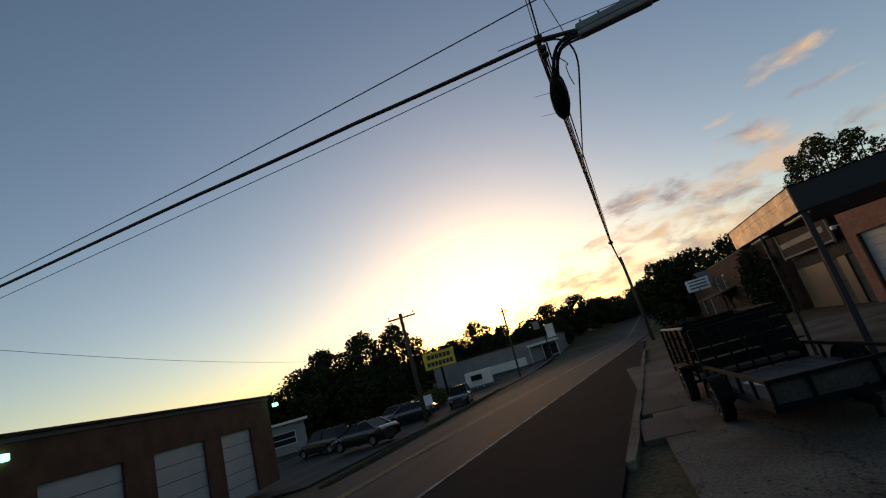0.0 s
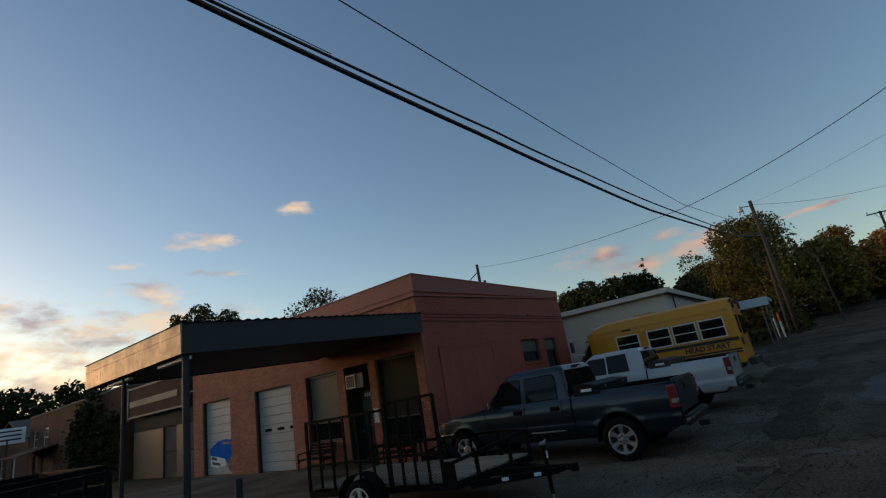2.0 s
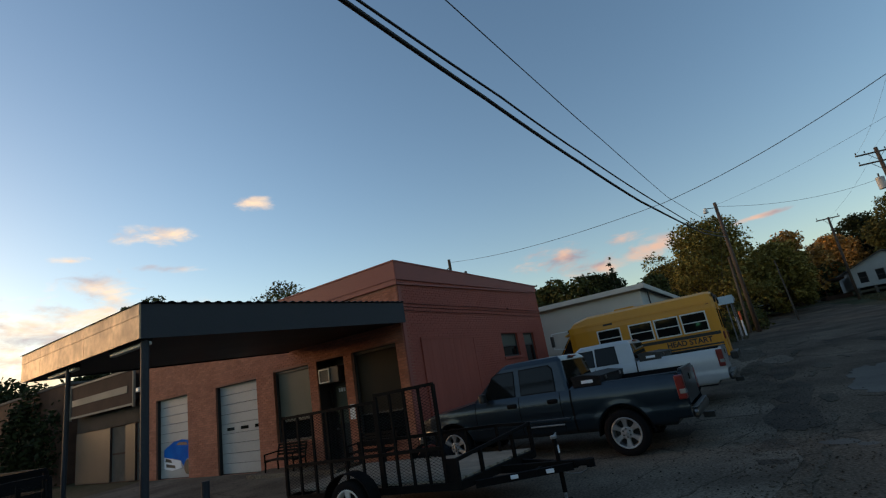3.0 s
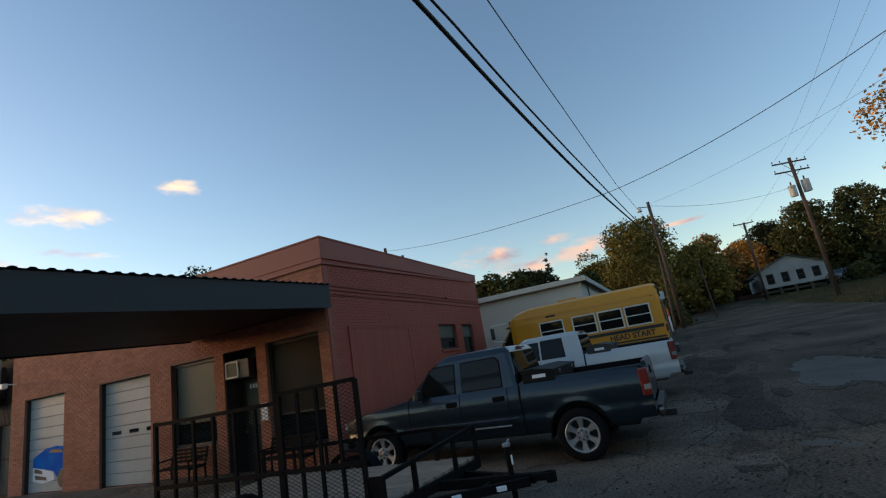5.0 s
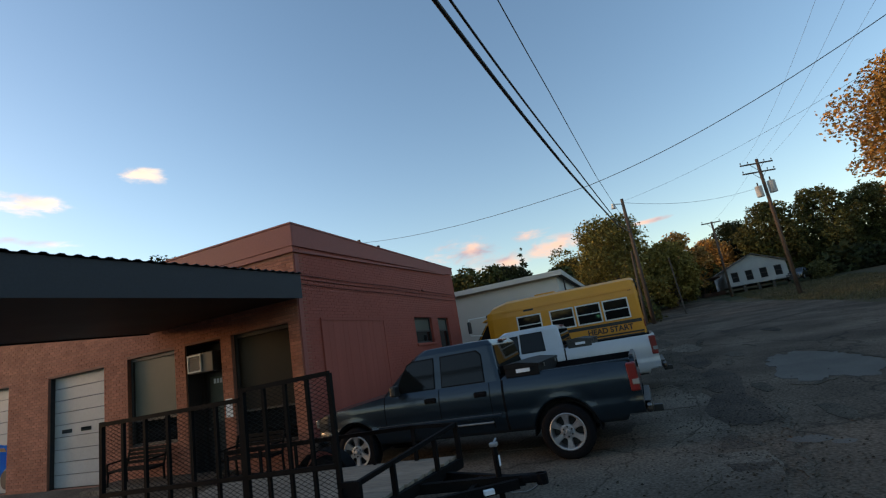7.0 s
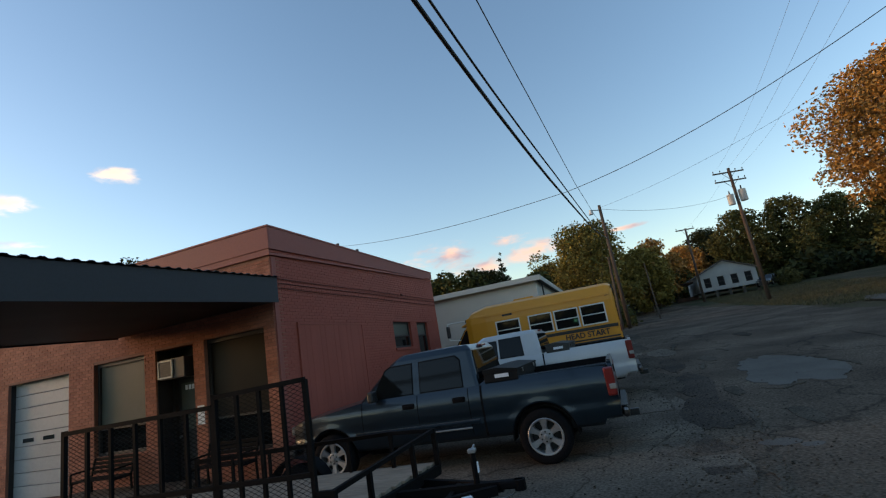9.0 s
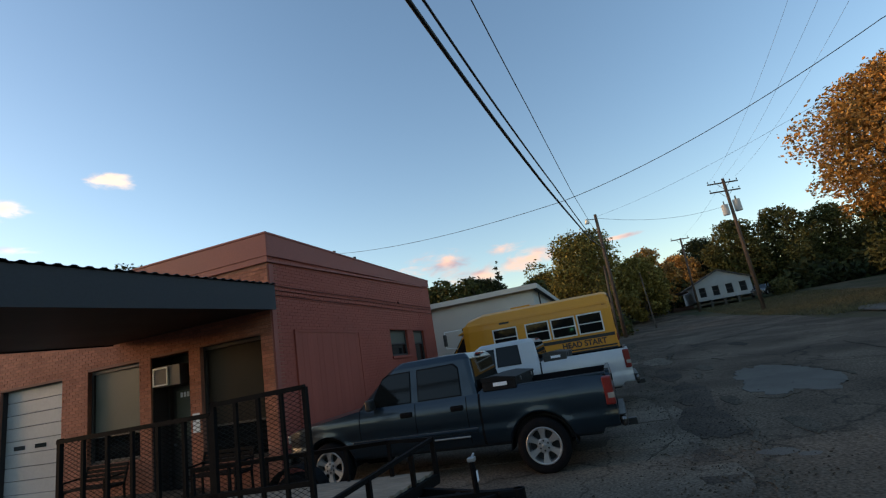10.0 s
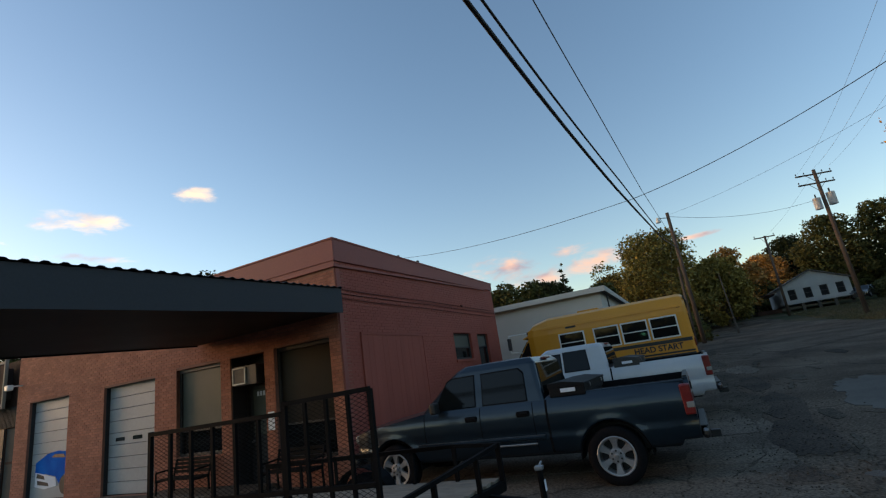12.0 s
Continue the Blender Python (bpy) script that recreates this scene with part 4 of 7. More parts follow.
# ---- vehicles ----
def wheel(parent, x, y, z, r, w, side, spokes, rim_mat):
    """side: -1 when the outer face looks to -x."""
    wh = new("wheel")
    wh.parent = parent
    wh.location = (x, y, z)
    bm = lathe(bmesh.new(), [(r * 0.62, -w * 0.42), (r * 0.70, -w / 2), (r * 0.93, -w / 2), (r, -w * 0.36), (r, w * 0.36), (r * 0.93, w / 2), (r * 0.70, w / 2), (r * 0.62, w * 0.42)], 32)
    part("tyre", bm, RUBBER, wh, smooth=True)
    o = side * w * 0.5
    bm = lathe(bmesh.new(), [(r * 0.675, o * 0.96), (r * 0.65, o * 1.01), (r * 0.60, o * 0.97), (r * 0.575, o * 0.7), (r * 0.55, -o * 0.5)], 36)
    k = 2 * math.pi / spokes
    for i in range(spokes):
        # a spoke that widens to the rim and dishes inwards at the hub
        prof = [(0.16, 0.12, 0.80), (0.32, 0.095, 0.84), (0.48, 0.125, 0.90), (0.60, 0.185, 0.94)]
        m = Matrix.Rotation(i * k, 4, "X")
        rows = []
        for q, hw_, d in prof:
            rows.append([bm.verts.new(m @ Vector(p)) for p in ((o * d, -r * hw_ * 0.8, r * q), (o * d, r * hw_ * 0.8, r * q), (o * (d - 0.28), r * hw_, r * q), (o * (d - 0.28), -r * hw_, r * q))])
        for a, b in zip(rows, rows[1:]):
            for e in range(4):
                bm.faces.new((a[e], a[(e + 1) % 4], b[(e + 1) % 4], b[e]))
    lathe(bm, [(r * 0.27, o * 0.5), (r * 0.27, o * 0.80), (r * 0.22, o * 0.85), (r * 0.12, o * 0.86), (0.002, o * 0.86)], 20)
    bmesh.ops.recalc_face_normals(bm, faces=bm.faces[:])
    rim = part("rim", bm, rim_mat, wh, smooth=False)
    bm = lathe(bmesh.new(), [(r * 0.58, -o * 0.1), (0.002, -o * 0.1)], 20)
    part("brake_disc", bm, BLACKPAINT, wh)
    part("hub_cap", lathe(bmesh.new(), [(r * 0.085, o * 0.85), (r * 0.085, o * 0.95), (r * 0.06, o * 0.99), (0.002, o * 1.0)], 14), rim_mat, wh)
    if r > 0.38:
        for i in range(spokes):
            a = (i + 0.5) * k
            nut = tube(bmesh.new(), (o * 0.84, math.cos(a) * r * 0.175, math.sin(a) * r * 0.175), (o * 0.89, math.cos(a) * r * 0.175, math.sin(a) * r * 0.175), r * 0.035, n=8)
            part("wheel_nut", nut, BLACKPAINT, wh)
    return wh


def arch(bm, pts, x, w, th=0.012):
    """One bent sheet along (y, z) points."""
    outer = [(y, z) for y, z in pts]
    cy = sum(p[0] for p in pts) / len(pts)
    inner = [(cy + (y - cy) * (1 - th / 0.4), z - th * 0.8) for y, z in pts]
    rows = []
    for (y, z), (yi, zi) in zip(outer, inner):
        rows.append([bm.verts.new(p) for p in ((x - w / 2, y, z), (x + w / 2, y, z), (x + w / 2, yi, zi), (x - w / 2, yi, zi))])
    for a, b in zip(rows, rows[1:]):
        for i in range(4):
            bm.faces.new((a[i], b[i], b[(i + 1) % 4], a[(i + 1) % 4]))
    bmesh.ops.recalc_face_normals(bm, faces=bm.faces[:])
    return bm


def lerp_table(v, tab):
    if v <= tab[0][0]:
        return tab[0][1]
    for (a, za), (b, zb) in zip(tab, tab[1:]):
        if v <= b:
            t = (v - a) / (b - a)
            return za + (zb - za) * t
    return tab[-1][1]


def shell(bm, L, top, axles, arch_r, wheel_z, halfw, sill, flare=0.03, ny=110, nz=9, prof=None):
    """Both sides of a vehicle's lower body, with wheel arches."""
    def low(y):
        z = sill + (0.08 if y < 0.25 or y > L - 0.3 else 0.0)
        for a in axles:
            if abs(y - a) < arch_r:
                z = max(z, wheel_z + math.sqrt(arch_r ** 2 - (y - a) ** 2))
        return z

    def hw(y, z, zt):
        plan = lerp_table(y, [(0, halfw - 0.05), (0.15, halfw - 0.01), (0.4, halfw), (L - 0.9, halfw), (L - 0.35, halfw - 0.05), (L - 0.08, halfw - 0.17), (L, halfw - 0.27)])
        t = (z - sill) / max(0.1, (zt - sill))
        if prof:
            lip = max([0] + [1 - abs(math.hypot(y - a, z - wheel_z) - arch_r) / 0.13 for a in axles if z > wheel_z - 0.1])
            return plan + lerp_table(z, prof) + flare * lip ** 1.5
        bul = -0.05 * (1 - min(1, t / 0.3)) ** 2 - 0.055 * max(0, (t - 0.62) / 0.38) ** 1.6
        near_arch = max([0] + [1 - abs(math.hypot(y - a, z - wheel_z) - arch_r) / 0.10 for a in axles])
        return plan + bul + flare * max(0, near_arch)

    ys = sorted({round(L * i / ny, 4) for i in range(ny + 1)} | {a + s * arch_r * c for a in axles for s in (-1, 1) for c in (0.999, 0.97, 0.9, 1.001)})
    for sx in (-1, 1):
        grid = []
        for y in ys:
            zt, zb = top(y), low(y)
            col = []
            for k in range(nz + 1):
                z = zb + (zt - zb) * k / nz
                col.append(bm.verts.new((sx * hw(y, z, zt), y, z)))
            # inner lip
            col.insert(0, bm.verts.new((sx * (halfw - 0.3), y, zb + 0.01)))
            grid.append(col)
        for a, b in zip(grid, grid[1:]):
            for k in range(len(a) - 1):
                q = (a[k], b[k], b[k + 1], a[k + 1])
                bm.faces.new(q if sx > 0 else q[::-1])
    return low, hw


BODY_PROFILE = [(0.47, -0.075), (0.55, -0.03), (0.66, -0.008), (0.72, 0.0), (0.765, -0.018), (0.9, -0.004), (1.02, -0.004), (1.10, -0.014), (1.19, -0.038), (1.27, -0.075), (1.36, -0.12)]


def pickup(name, label, loc, rz, paint, L, axles, cab0, cab1, roof0, roof1, roofz, rim, toolbox, windows, group, cabdoor, bed_z):
    t = thing(name, label, "pickup truck", group, loc, rz)
    r, wz, hwid, sill = 0.395, 0.40, 0.985, 0.47
    blue = paint is TRUCKBLUE

    def top(y):
        return lerp_table(y, [(0, bed_z - 0.01), (0.1, bed_z), (cab0 - 0.035, bed_z - 0.01), (cab0 - 0.03, 1.25), (cab1 - 0.25, 1.25), (cab1, 1.235), (L - 0.55, 1.09), (L - 0.12, 1.01), (L, 0.90)])

    bm = bmesh.new()
    low, hw = shell(bm, L, top, axles, 0.49, wz, hwid, sill, 0.016, 130, 16, BODY_PROFILE)
    # hood, nose and tail
    nyh, nxh = 16, 12
    rows = []
    for j in range(nyh + 1):
        y = cab1 - 0.25 + (L - cab1 + 0.25) * j / nyh
        zt = top(y)
        w = hw(y, zt, zt)
        rows.append([bm.verts.new((w * (2 * i / nxh - 1), y, zt + 0.06 * (1 - (2 * i / nxh - 1) ** 4) * (1 if j < nyh else 0.4))) for i in range(nxh + 1)])
    for a, b in zip(rows, rows[1:]):
        for i in range(nxh):
            bm.faces.new((a[i], a[i + 1], b[i + 1], b[i]))
    bmesh.ops.remove_doubles(bm, verts=bm.verts[:], dist=0.002)
    part("body", bm, paint, t, smooth=True)
    part("underbody", B(-hwid + 0.32, hwid - 0.32, 0.3, L - 0.2, 0.42, 0.98), BLACKPAINT, t)
    part("front_end", B(-0.72, 0.72, L - 0.16, L - 0.03, 0.55, 0.98, 0.03), paint, t)

    def seam(y, z0, z1, wd=0.011, nm="shut_line"):
        """A dark gap that follows the curve of the body's side."""
        for sd in (-1, 1):
            g = bmesh.new()
            n = 14
            cols = []
            for k in range(n + 1):
                z = z0 + (z1 - z0) * k / n
                x = hw(y, z, 1.25) + 0.005
                cols.append([g.verts.new(p) for p in ((sd * x, y - wd / 2, z), (sd * x, y + wd / 2, z), (sd * (x - 0.012), y + wd / 2, z), (sd * (x - 0.012), y - wd / 2, z))])
            for a, b in zip(cols, cols[1:]):
                for e in range(4):
                    g.faces.new((a[e], a[(e + 1) % 4], b[(e + 1) % 4], b[e]))
            bmesh.ops.recalc_face_normals(g, faces=g.faces[:])
            part(nm, g, RUBBER, t)

    # bed
    bt = bed_z
    bed = bmesh.new()
    b0, b1 = 0.06, cab0 - 0.06
    for (a, b, c, d, e, f) in [(-0.89, -0.76, b0, b1, 0.9, bt), (0.76, 0.89, b0, b1, 0.9, bt), (-0.76, 0.76, b1 - 0.06, b1, 0.9, bt), (-0.76, 0.76, b0, b1, 0.82, 0.9)]:
        box(bed, a, b, c, d, e, f + (0.012 if f == bt else 0), 0.012)
    part("bed", bed, RUBBER, t, "black lined load bed")
    for s in (-1, 1):
        part("bed_rail", B(min(s * 0.85, s * 0.90), max(s * 0.85, s * 0.90), b0, b1, bt - 0.03, bt + 0.008, 0.012), paint, t)
    tg = part("tailgate", B(-0.76, 0.76, 0.0, 0.07, 0.74, bt + 0.03, 0.02), paint, t)
    part("tailgate_handle", B(-0.13, 0.13, -0.02, 0.0, 1.10, 1.22, 0.01), BLACKPAINT, tg)
    part("tailgate_cap", B(-0.755, 0.755, 0.005, 0.065, bt + 0.031, bt + 0.045, 0.004), BLACKPAINT, tg)
    for s in (-1, 1):
        lamp = part("tail_lamp", B(min(s * 0.79, s * 0.978), max(s * 0.79, s * 0.978), -0.005, 0.13, 0.85, 1.25, 0.022), REDLENS, t, "red tail lamp")
        part("reverse_lens", B(min(s * 0.80, s * 0.981), max(s * 0.80, s * 0.981), -0.009, 0.09, 0.94, 1.02, 0.01), CLEARLENS, lamp, "clear reversing lens")
        part("headlamp", B(min(s * 0.45, s * 0.80), max(s * 0.45, s * 0.80), L - 0.17, L - 0.005, 0.84, 0.99, 0.03), CLEARLENS, t, "clear headlamp")
    bmp = bmesh.new()
    box(bmp, -0.90, 0.90, -0.11, 0.0, 0.52, 0.68, 0.055)
    part("rear_bumper", bmp, CHROME, t, "chrome rear bumper")
    part("bumper_step", B(-0.86, 0.86, -0.10, -0.005, 0.681, 0.695, 0.005), BLACKPAINT, t)
    part("hitch", B(-0.05, 0.05, -0.24, -0.05, 0.40, 0.50, 0.01), BLACKPAINT, t)
    part("front_bumper", B(-0.93, 0.93, L - 0.14, L + 0.05, 0.48, 0.68, 0.045), CHROME, t, "chrome front bumper")
    part("grille", B(-0.44, 0.44, L - 0.03, L + 0.005, 0.70, 0.96, 0.02), CHROME, t)
    # cab above the belt
    zb, zs, zr = 1.24, roofz - 0.10, roofz
    wb, ws = 0.918, 0.765

    def ring(y0, y1, w, z, c):
        pts = [(-w + c * 0.3, y0), (w - c * 0.3, y0), (w, y0 + c), (w, y1 - c), (w - c * 0.8, y1), (-w + c * 0.8, y1), (-w, y1 - c), (-w, y0 + c)]
        return [cb.verts.new((x, y, z)) for x, y in pts]

    cb = bmesh.new()
    f0, f1 = roof0, roof1
    rs = [ring(cab0, cab1, wb, zb, 0.05), ring(f0 - 0.03, f1 + 0.18, ws + 0.015, zs, 0.08), ring(f0 + 0.05, f1 + 0.06, ws - 0.06, zr - 0.018, 0.12), ring(f0 + 0.35, f1 - 0.25, ws - 0.3, zr, 0.2)]
    for a, b in zip(rs, rs[1:]):
        for i in range(8):
            cb.faces.new((a[i], a[(i + 1) % 8], b[(i + 1) % 8], b[i]))
    cb.faces.new(rs[-1])
    cab = part("cab", cb, paint, t, smooth=True)
    cab_mod = cab.modifiers.new("soft", "BEVEL")
    cab_mod.width, cab_mod.segments, cab_mod.limit_method, cab_mod.angle_limit, cab_mod.harden_normals = 0.035, 4, "ANGLE", radians(10), True

    def sx_at(z):
        return wb + (ws + 0.015 - wb) * (z - zb) / (zs - zb)

    def yf(z):
        return cab1 + (f1 + 0.18 - cab1) * (z - zb) / (zs - zb)

    def yr(z):
        return cab0 + (f0 - 0.03 - cab0) * (z - zb) / (zs - zb)

    def pane(nm, pts, s, mat, out, grow, label=""):
        cy, cz = sum(p[0] for p in pts) / len(pts), sum(p[1] for p in pts) / len(pts)
        pts = [(y + grow * (1 if y > cy else -1), z + grow * (1 if z > cz else -1)) for y, z in pts]
        g = bmesh.new()
        outer = [g.verts.new((s * (sx_at(z) + out), y, z)) for y, z in pts]
        g.faces.new(outer if s > 0 else outer[::-1])
        ex = bmesh.ops.extrude_face_region(g, geom=g.faces[:])
        for v in ex["geom"]:
            if isinstance(v, bmesh.types.BMVert):
                v.co.x -= s * 0.02
        bmesh.ops.recalc_face_normals(g, faces=g.faces[:])
        return part(nm, g, mat, t, label)

    for pts in windows:
        for s in (-1, 1):
            pane("window_seal", pts, s, RUBBER, 0.004, 0.018, "black rubber window seal")
            pane("side_window", pts, s, GLASS, 0.009, 0.0, "dark tinted side window")
    za, zc = zb + 0.05, zs - 0.03
    for nm, yq, sg, dz in (("windscreen", yf, 1, 0.0), ("rear_window", yr, -1, 0.05)):
        g = bmesh.new()
        q = [(-wb + 0.09, za + dz), (wb - 0.09, za + dz), (ws - 0.06, zc), (-ws + 0.06, zc)]
        a = [g.verts.new((x, yq(z) + sg * 0.012, z)) for x, z in q]
        b = [g.verts.new((x, yq(z) - sg * 0.008, z)) for x, z in q]
        g.faces.new(a)
        g.faces.new(b[::-1])
        for i in range(4):
            g.faces.new((a[i], b[i], b[(i + 1) % 4], a[(i + 1) % 4]))
        bmesh.ops.recalc_face_normals(g, faces=g.faces[:])
        part(nm, g, GLASS, t)
    part("brake_light", B(-0.16, 0.16, f0 - 0.06, f0 + 0.02, roofz - 0.07, roofz - 0.035, 0.008), REDLENS, t)
    for s in (-1, 1):
        m = bmesh.new()
        box(m, min(s * 0.98, s * 1.16), max(s * 0.98, s * 1.16), cab1 - 0.40, cab1 - 0.29, 1.23, 1.41, 0.03)
        box(m, min(s * 0.88, s * 0.99), max(s * 0.88, s * 0.99), cab1 - 0.37, cab1 - 0.31, 1.24, 1.29, 0.01)
        part("mirror", m, BLACKPAINT, t)
        for yd in cabdoor:
            hd = part("door_handle", B(min(s * 0.955, s * 0.990), max(s * 0.955, s * 0.990), yd, yd + 0.22, 1.035, 1.125, 0.025), RUBBER, t)
            part("pull", B(min(s * 0.985, s * 1.0), max(s * 0.985, s * 1.0), yd + 0.03, yd + 0.19, 1.075, 1.10, 0.008), RUBBER, hd)
        mo = bmesh.new()
        box(mo, min(s * 0.97, s * 0.998), max(s * 0.97, s * 0.998), cab0 + 0.06, axles[1] - 0.50, 0.70, 0.755, 0.01)
        part("side_moulding", mo, paint, t)
        if blue:
            part("bright_strip", B(min(s * 0.975, s * 1.001), max(s * 0.975, s * 1.001), cab0 + 0.06, axles[1] - 0.50, 0.756, 0.768, 0.003), CHROME, t, "bright strip along the moulding")
            part("step_trim", B(min(s * 0.975, s * 1.01), max(s * 0.975, s * 1.01), cab0 + 0.2, cab0 + 0.98, 0.635, 0.66, 0.008), ALLOY, t, "bright trim on the lower door")
        for a in axles:
            wheel(t, s * 0.86, a, wz, r, 0.25, s, 6, rim)
            lin = bmesh.new()
            arch(lin, [(a + 0.50 * math.cos(math.pi * i / 12), wz - 0.02 + 0.485 * math.sin(math.pi * i / 12)) for i in range(13)], s * 0.78, 0.34)
            part("wheel_arch_liner", lin, RUBBER, t)
    seam(cab0 - 0.015, 0.50, 1.25, 0.034, "cab_gap")
    for yl, z0 in [(yd - 0.05, 0.55) for yd in cabdoor] + [(cabdoor[-1] + 0.98, 0.78)]:
        seam(yl, z0, 1.235)
    if toolbox:
        tb = thing("tool_box", toolbox, "tool box")
        tb.matrix_basis = pose(loc[0], loc[1], loc[2], 0, 0, rz) @ pose(0, cab0 - 0.37, bed_z + 0.016)
        mt = TOOLBOX if blue else CORR
        part("chest", box(B(-0.93, 0.93, -0.27, 0.27, -0.05, 0.085, 0.008), -0.75, 0.75, -0.25, 0.25, -0.4, -0.001), mt, tb)
        part("lid", prism(bmesh.new(), [(-0.28, 0.086), (0.28, 0.086), (0.28, 0.15), (0.05, 0.165), (-0.28, 0.115)], "x", -0.94, 0.94), mt, tb)
        part("sticker", B(-0.947, -0.9305, -0.13, 0.09, 0.01, 0.065), PAPER, tb, "white sticker")
        for x in (-0.55, 0.55):
            part("latch", B(x - 0.05, x + 0.05, -0.295, -0.271, 0.03, 0.09, 0.006), CHROME, tb)
    return t


pickup("pickup_truck", "blue-green crew cab pickup truck with alloy wheels and black toolbox", (8.19, 3.86, 0.0), 0, TRUCKBLUE, 5.72, (1.13, 4.78), 2.02, 4.19, 2.14, 3.36, 1.93, ALLOY,
       "black low-profile tool box across the truck bed", [[(2.30, 1.275), (3.03, 1.275), (3.03, 1.745), (2.40, 1.755), (2.32, 1.68)], [(3.18, 1.275), (3.91, 1.275), (3.80, 1.50), (3.67, 1.69), (3.57, 1.74), (3.18, 1.745)]], "parked vehicles", (2.27, 3.15), 1.30)
pickup("pickup_truck", "white extended cab pickup truck with grey toolbox and red lamps", (12.2, 3.42, 0.21), 0, WHITEPAINT, 5.75, (1.25, 4.85), 1.98, 4.25, 2.08, 3.36, 1.86, ALLOY,
       "grey metal tool box behind the cab of the white truck", [[(2.42, 1.29), (2.98, 1.29), (2.98, 1.72), (2.46, 1.72)], [(3.06, 1.29), (3.95, 1.29), (3.57, 1.64), (3.47, 1.70), (3.06, 1.70)]], "parked vehicles", (3.1,), 1.27)


# ---- school bus ----
def bus():
    t = thing("school_bus", "yellow short school bus with black stripe and lettering", "bus", "parked vehicles", (16.83, 3.5, 0.50))
    hw, L = 1.2, 4.95

    def section(y, w, zt, z0):
        pts = [(-w, z0), (-w, 2.15), (-w + 0.04, 2.38), (-w + 0.14, zt - 0.12), (-w + 0.42, zt - 0.03), (0, zt), (w - 0.42, zt - 0.03), (w - 0.14, zt - 0.12), (w - 0.04, 2.38), (w, 2.15), (w, z0)]
        return [(x, y, z) for x, z in pts]

    bm = bmesh.new()
    rings = [[bm.verts.new(p) for p in section(*a)] for a in [(0.0, hw - 0.12, 2.66, 0.62), (0.07, hw - 0.02, 2.72, 0.58), (0.2, hw, 2.74, 0.58), (4.2, hw, 2.74, 0.58), (4.75, hw - 0.05, 2.62, 0.9), (4.95, hw - 0.12, 2.45, 1.5)]]
    for a, b in zip(rings, rings[1:]):
        for i in range(len(a) - 1):
            bm.faces.new((a[i], b[i], b[i + 1], a[i + 1]))
        bm.faces.new((a[-1], b[-1], b[0], a[0]))
    bm.faces.new(rings[0])
    bm.faces.new(rings[-1][::-1])
    bmesh.ops.recalc_face_normals(bm, faces=bm.faces[:])
    body = part("body", bm, BUSYELLOW, t)
    md = body.modifiers.new("soft", "BEVEL")
    md.width, md.segments, md.limit_method, md.angle_limit = 0.03, 2, "ANGLE", radians(25)
    # van front
    cb = bmesh.new()
    prism(cb, [(4.8, 0.5), (6.55, 0.5), (6.62, 0.9), (6.4, 1.12), (5.55, 1.32), (5.0, 2.1), (4.6, 2.25), (4.6, 0.5)], "x", -0.98, 0.98)
    cab = part("cab", cb, BUSYELLOW, t)
    md = cab.modifiers.new("soft", "BEVEL")
    md.width, md.segments = 0.05, 3
    part("windscreen", prism(bmesh.new(), [(5.60, 1.36), (5.62, 1.36), (5.09, 2.04), (5.07, 2.04)], "x", -0.85, 0.85), GLASS, t)
    for s in (-1, 1):
        part("cab_window", prism(bmesh.new(), [(4.78, 1.32), (5.5, 1.32), (5.02, 2.0), (4.78, 2.0)], "x", min(s * 0.985, s * 0.992), max(s * 0.985, s * 0.992)), GLASS, t)
        for k, (a, b) in enumerate([(0.36, 1.06), (1.20, 1.90), (2.04, 2.74), (3.1, 3.85)]):
            if s > 0 and k == 3:
                continue
            w = part("window", B(min(s * 1.19, s * 1.206), max(s * 1.19, s * 1.206), a, b, 1.50, 2.06, 0.01), GLASS, t, "dark split bus window")
            fr = bmesh.new()
            x0, x1 = min(s * 1.195, s * 1.222), max(s * 1.195, s * 1.222)
            for q in [(a - 0.04, a, 1.46, 2.10), (b, b + 0.04, 1.46, 2.10), (a, b, 1.46, 1.50), (a, b, 2.06, 2.10), (a, b, 1.765, 1.795)]:
                box(fr, x0, x1, *q, 0.003)
            part("window_frame", fr, TUBE, w, "pale window frame")
        st = B(min(s * 1.19, s * 1.212), max(s * 1.19, s * 1.212), 0.05, 4.3, 1.30, 1.40, 0.004)
        part("stripe", st, BLACKPAINT, t, "black side stripe")
        part("rub_rail", B(min(s * 1.19, s * 1.215), max(s * 1.19, s * 1.215), 0.05, 4.4, 0.92, 0.97, 0.004), BLACKPAINT, t)
        part("marker_lamp", B(min(s * 1.14, s * 1.18), max(s * 1.14, s * 1.18), 0.16, 0.26, 2.28, 2.33, 0.006), REDLENS, t)
        part("rear_lamp", B(min(s * 0.85, s * 1.1), max(s * 0.85, s * 1.1), -0.03, 0.02, 1.12, 1.36, 0.02), REDLENS, t)
        m = bmesh.new()
        tube(m, (s * 0.98, 5.25, 1.7), (s * 1.45, 5.5, 1.75), 0.018)
        tube(m, (s * 1.45, 5.5, 1.75), (s * 1.45, 5.5, 2.3), 0.018)
        tube(m, (s * 1.45, 5.5, 2.3), (s * 1.0, 5.0, 2.32), 0.018)
        mm = part("mirror_arm", m, TUBE, t, "pale mirror bracket")
        part("mirror", B(min(s * 1.34, s * 1.56), max(s * 1.34, s * 1.56), 5.46, 5.54, 1.82, 2.22, 0.03), DARKTRIM, mm)
        wheel(t, s * 0.95, 1.15, 0.40, 0.40, 0.25, s, 5, TUBE)
        wheel(t, s * 0.9, 5.75, 0.40, 0.40, 0.25, s, 5, TUBE)
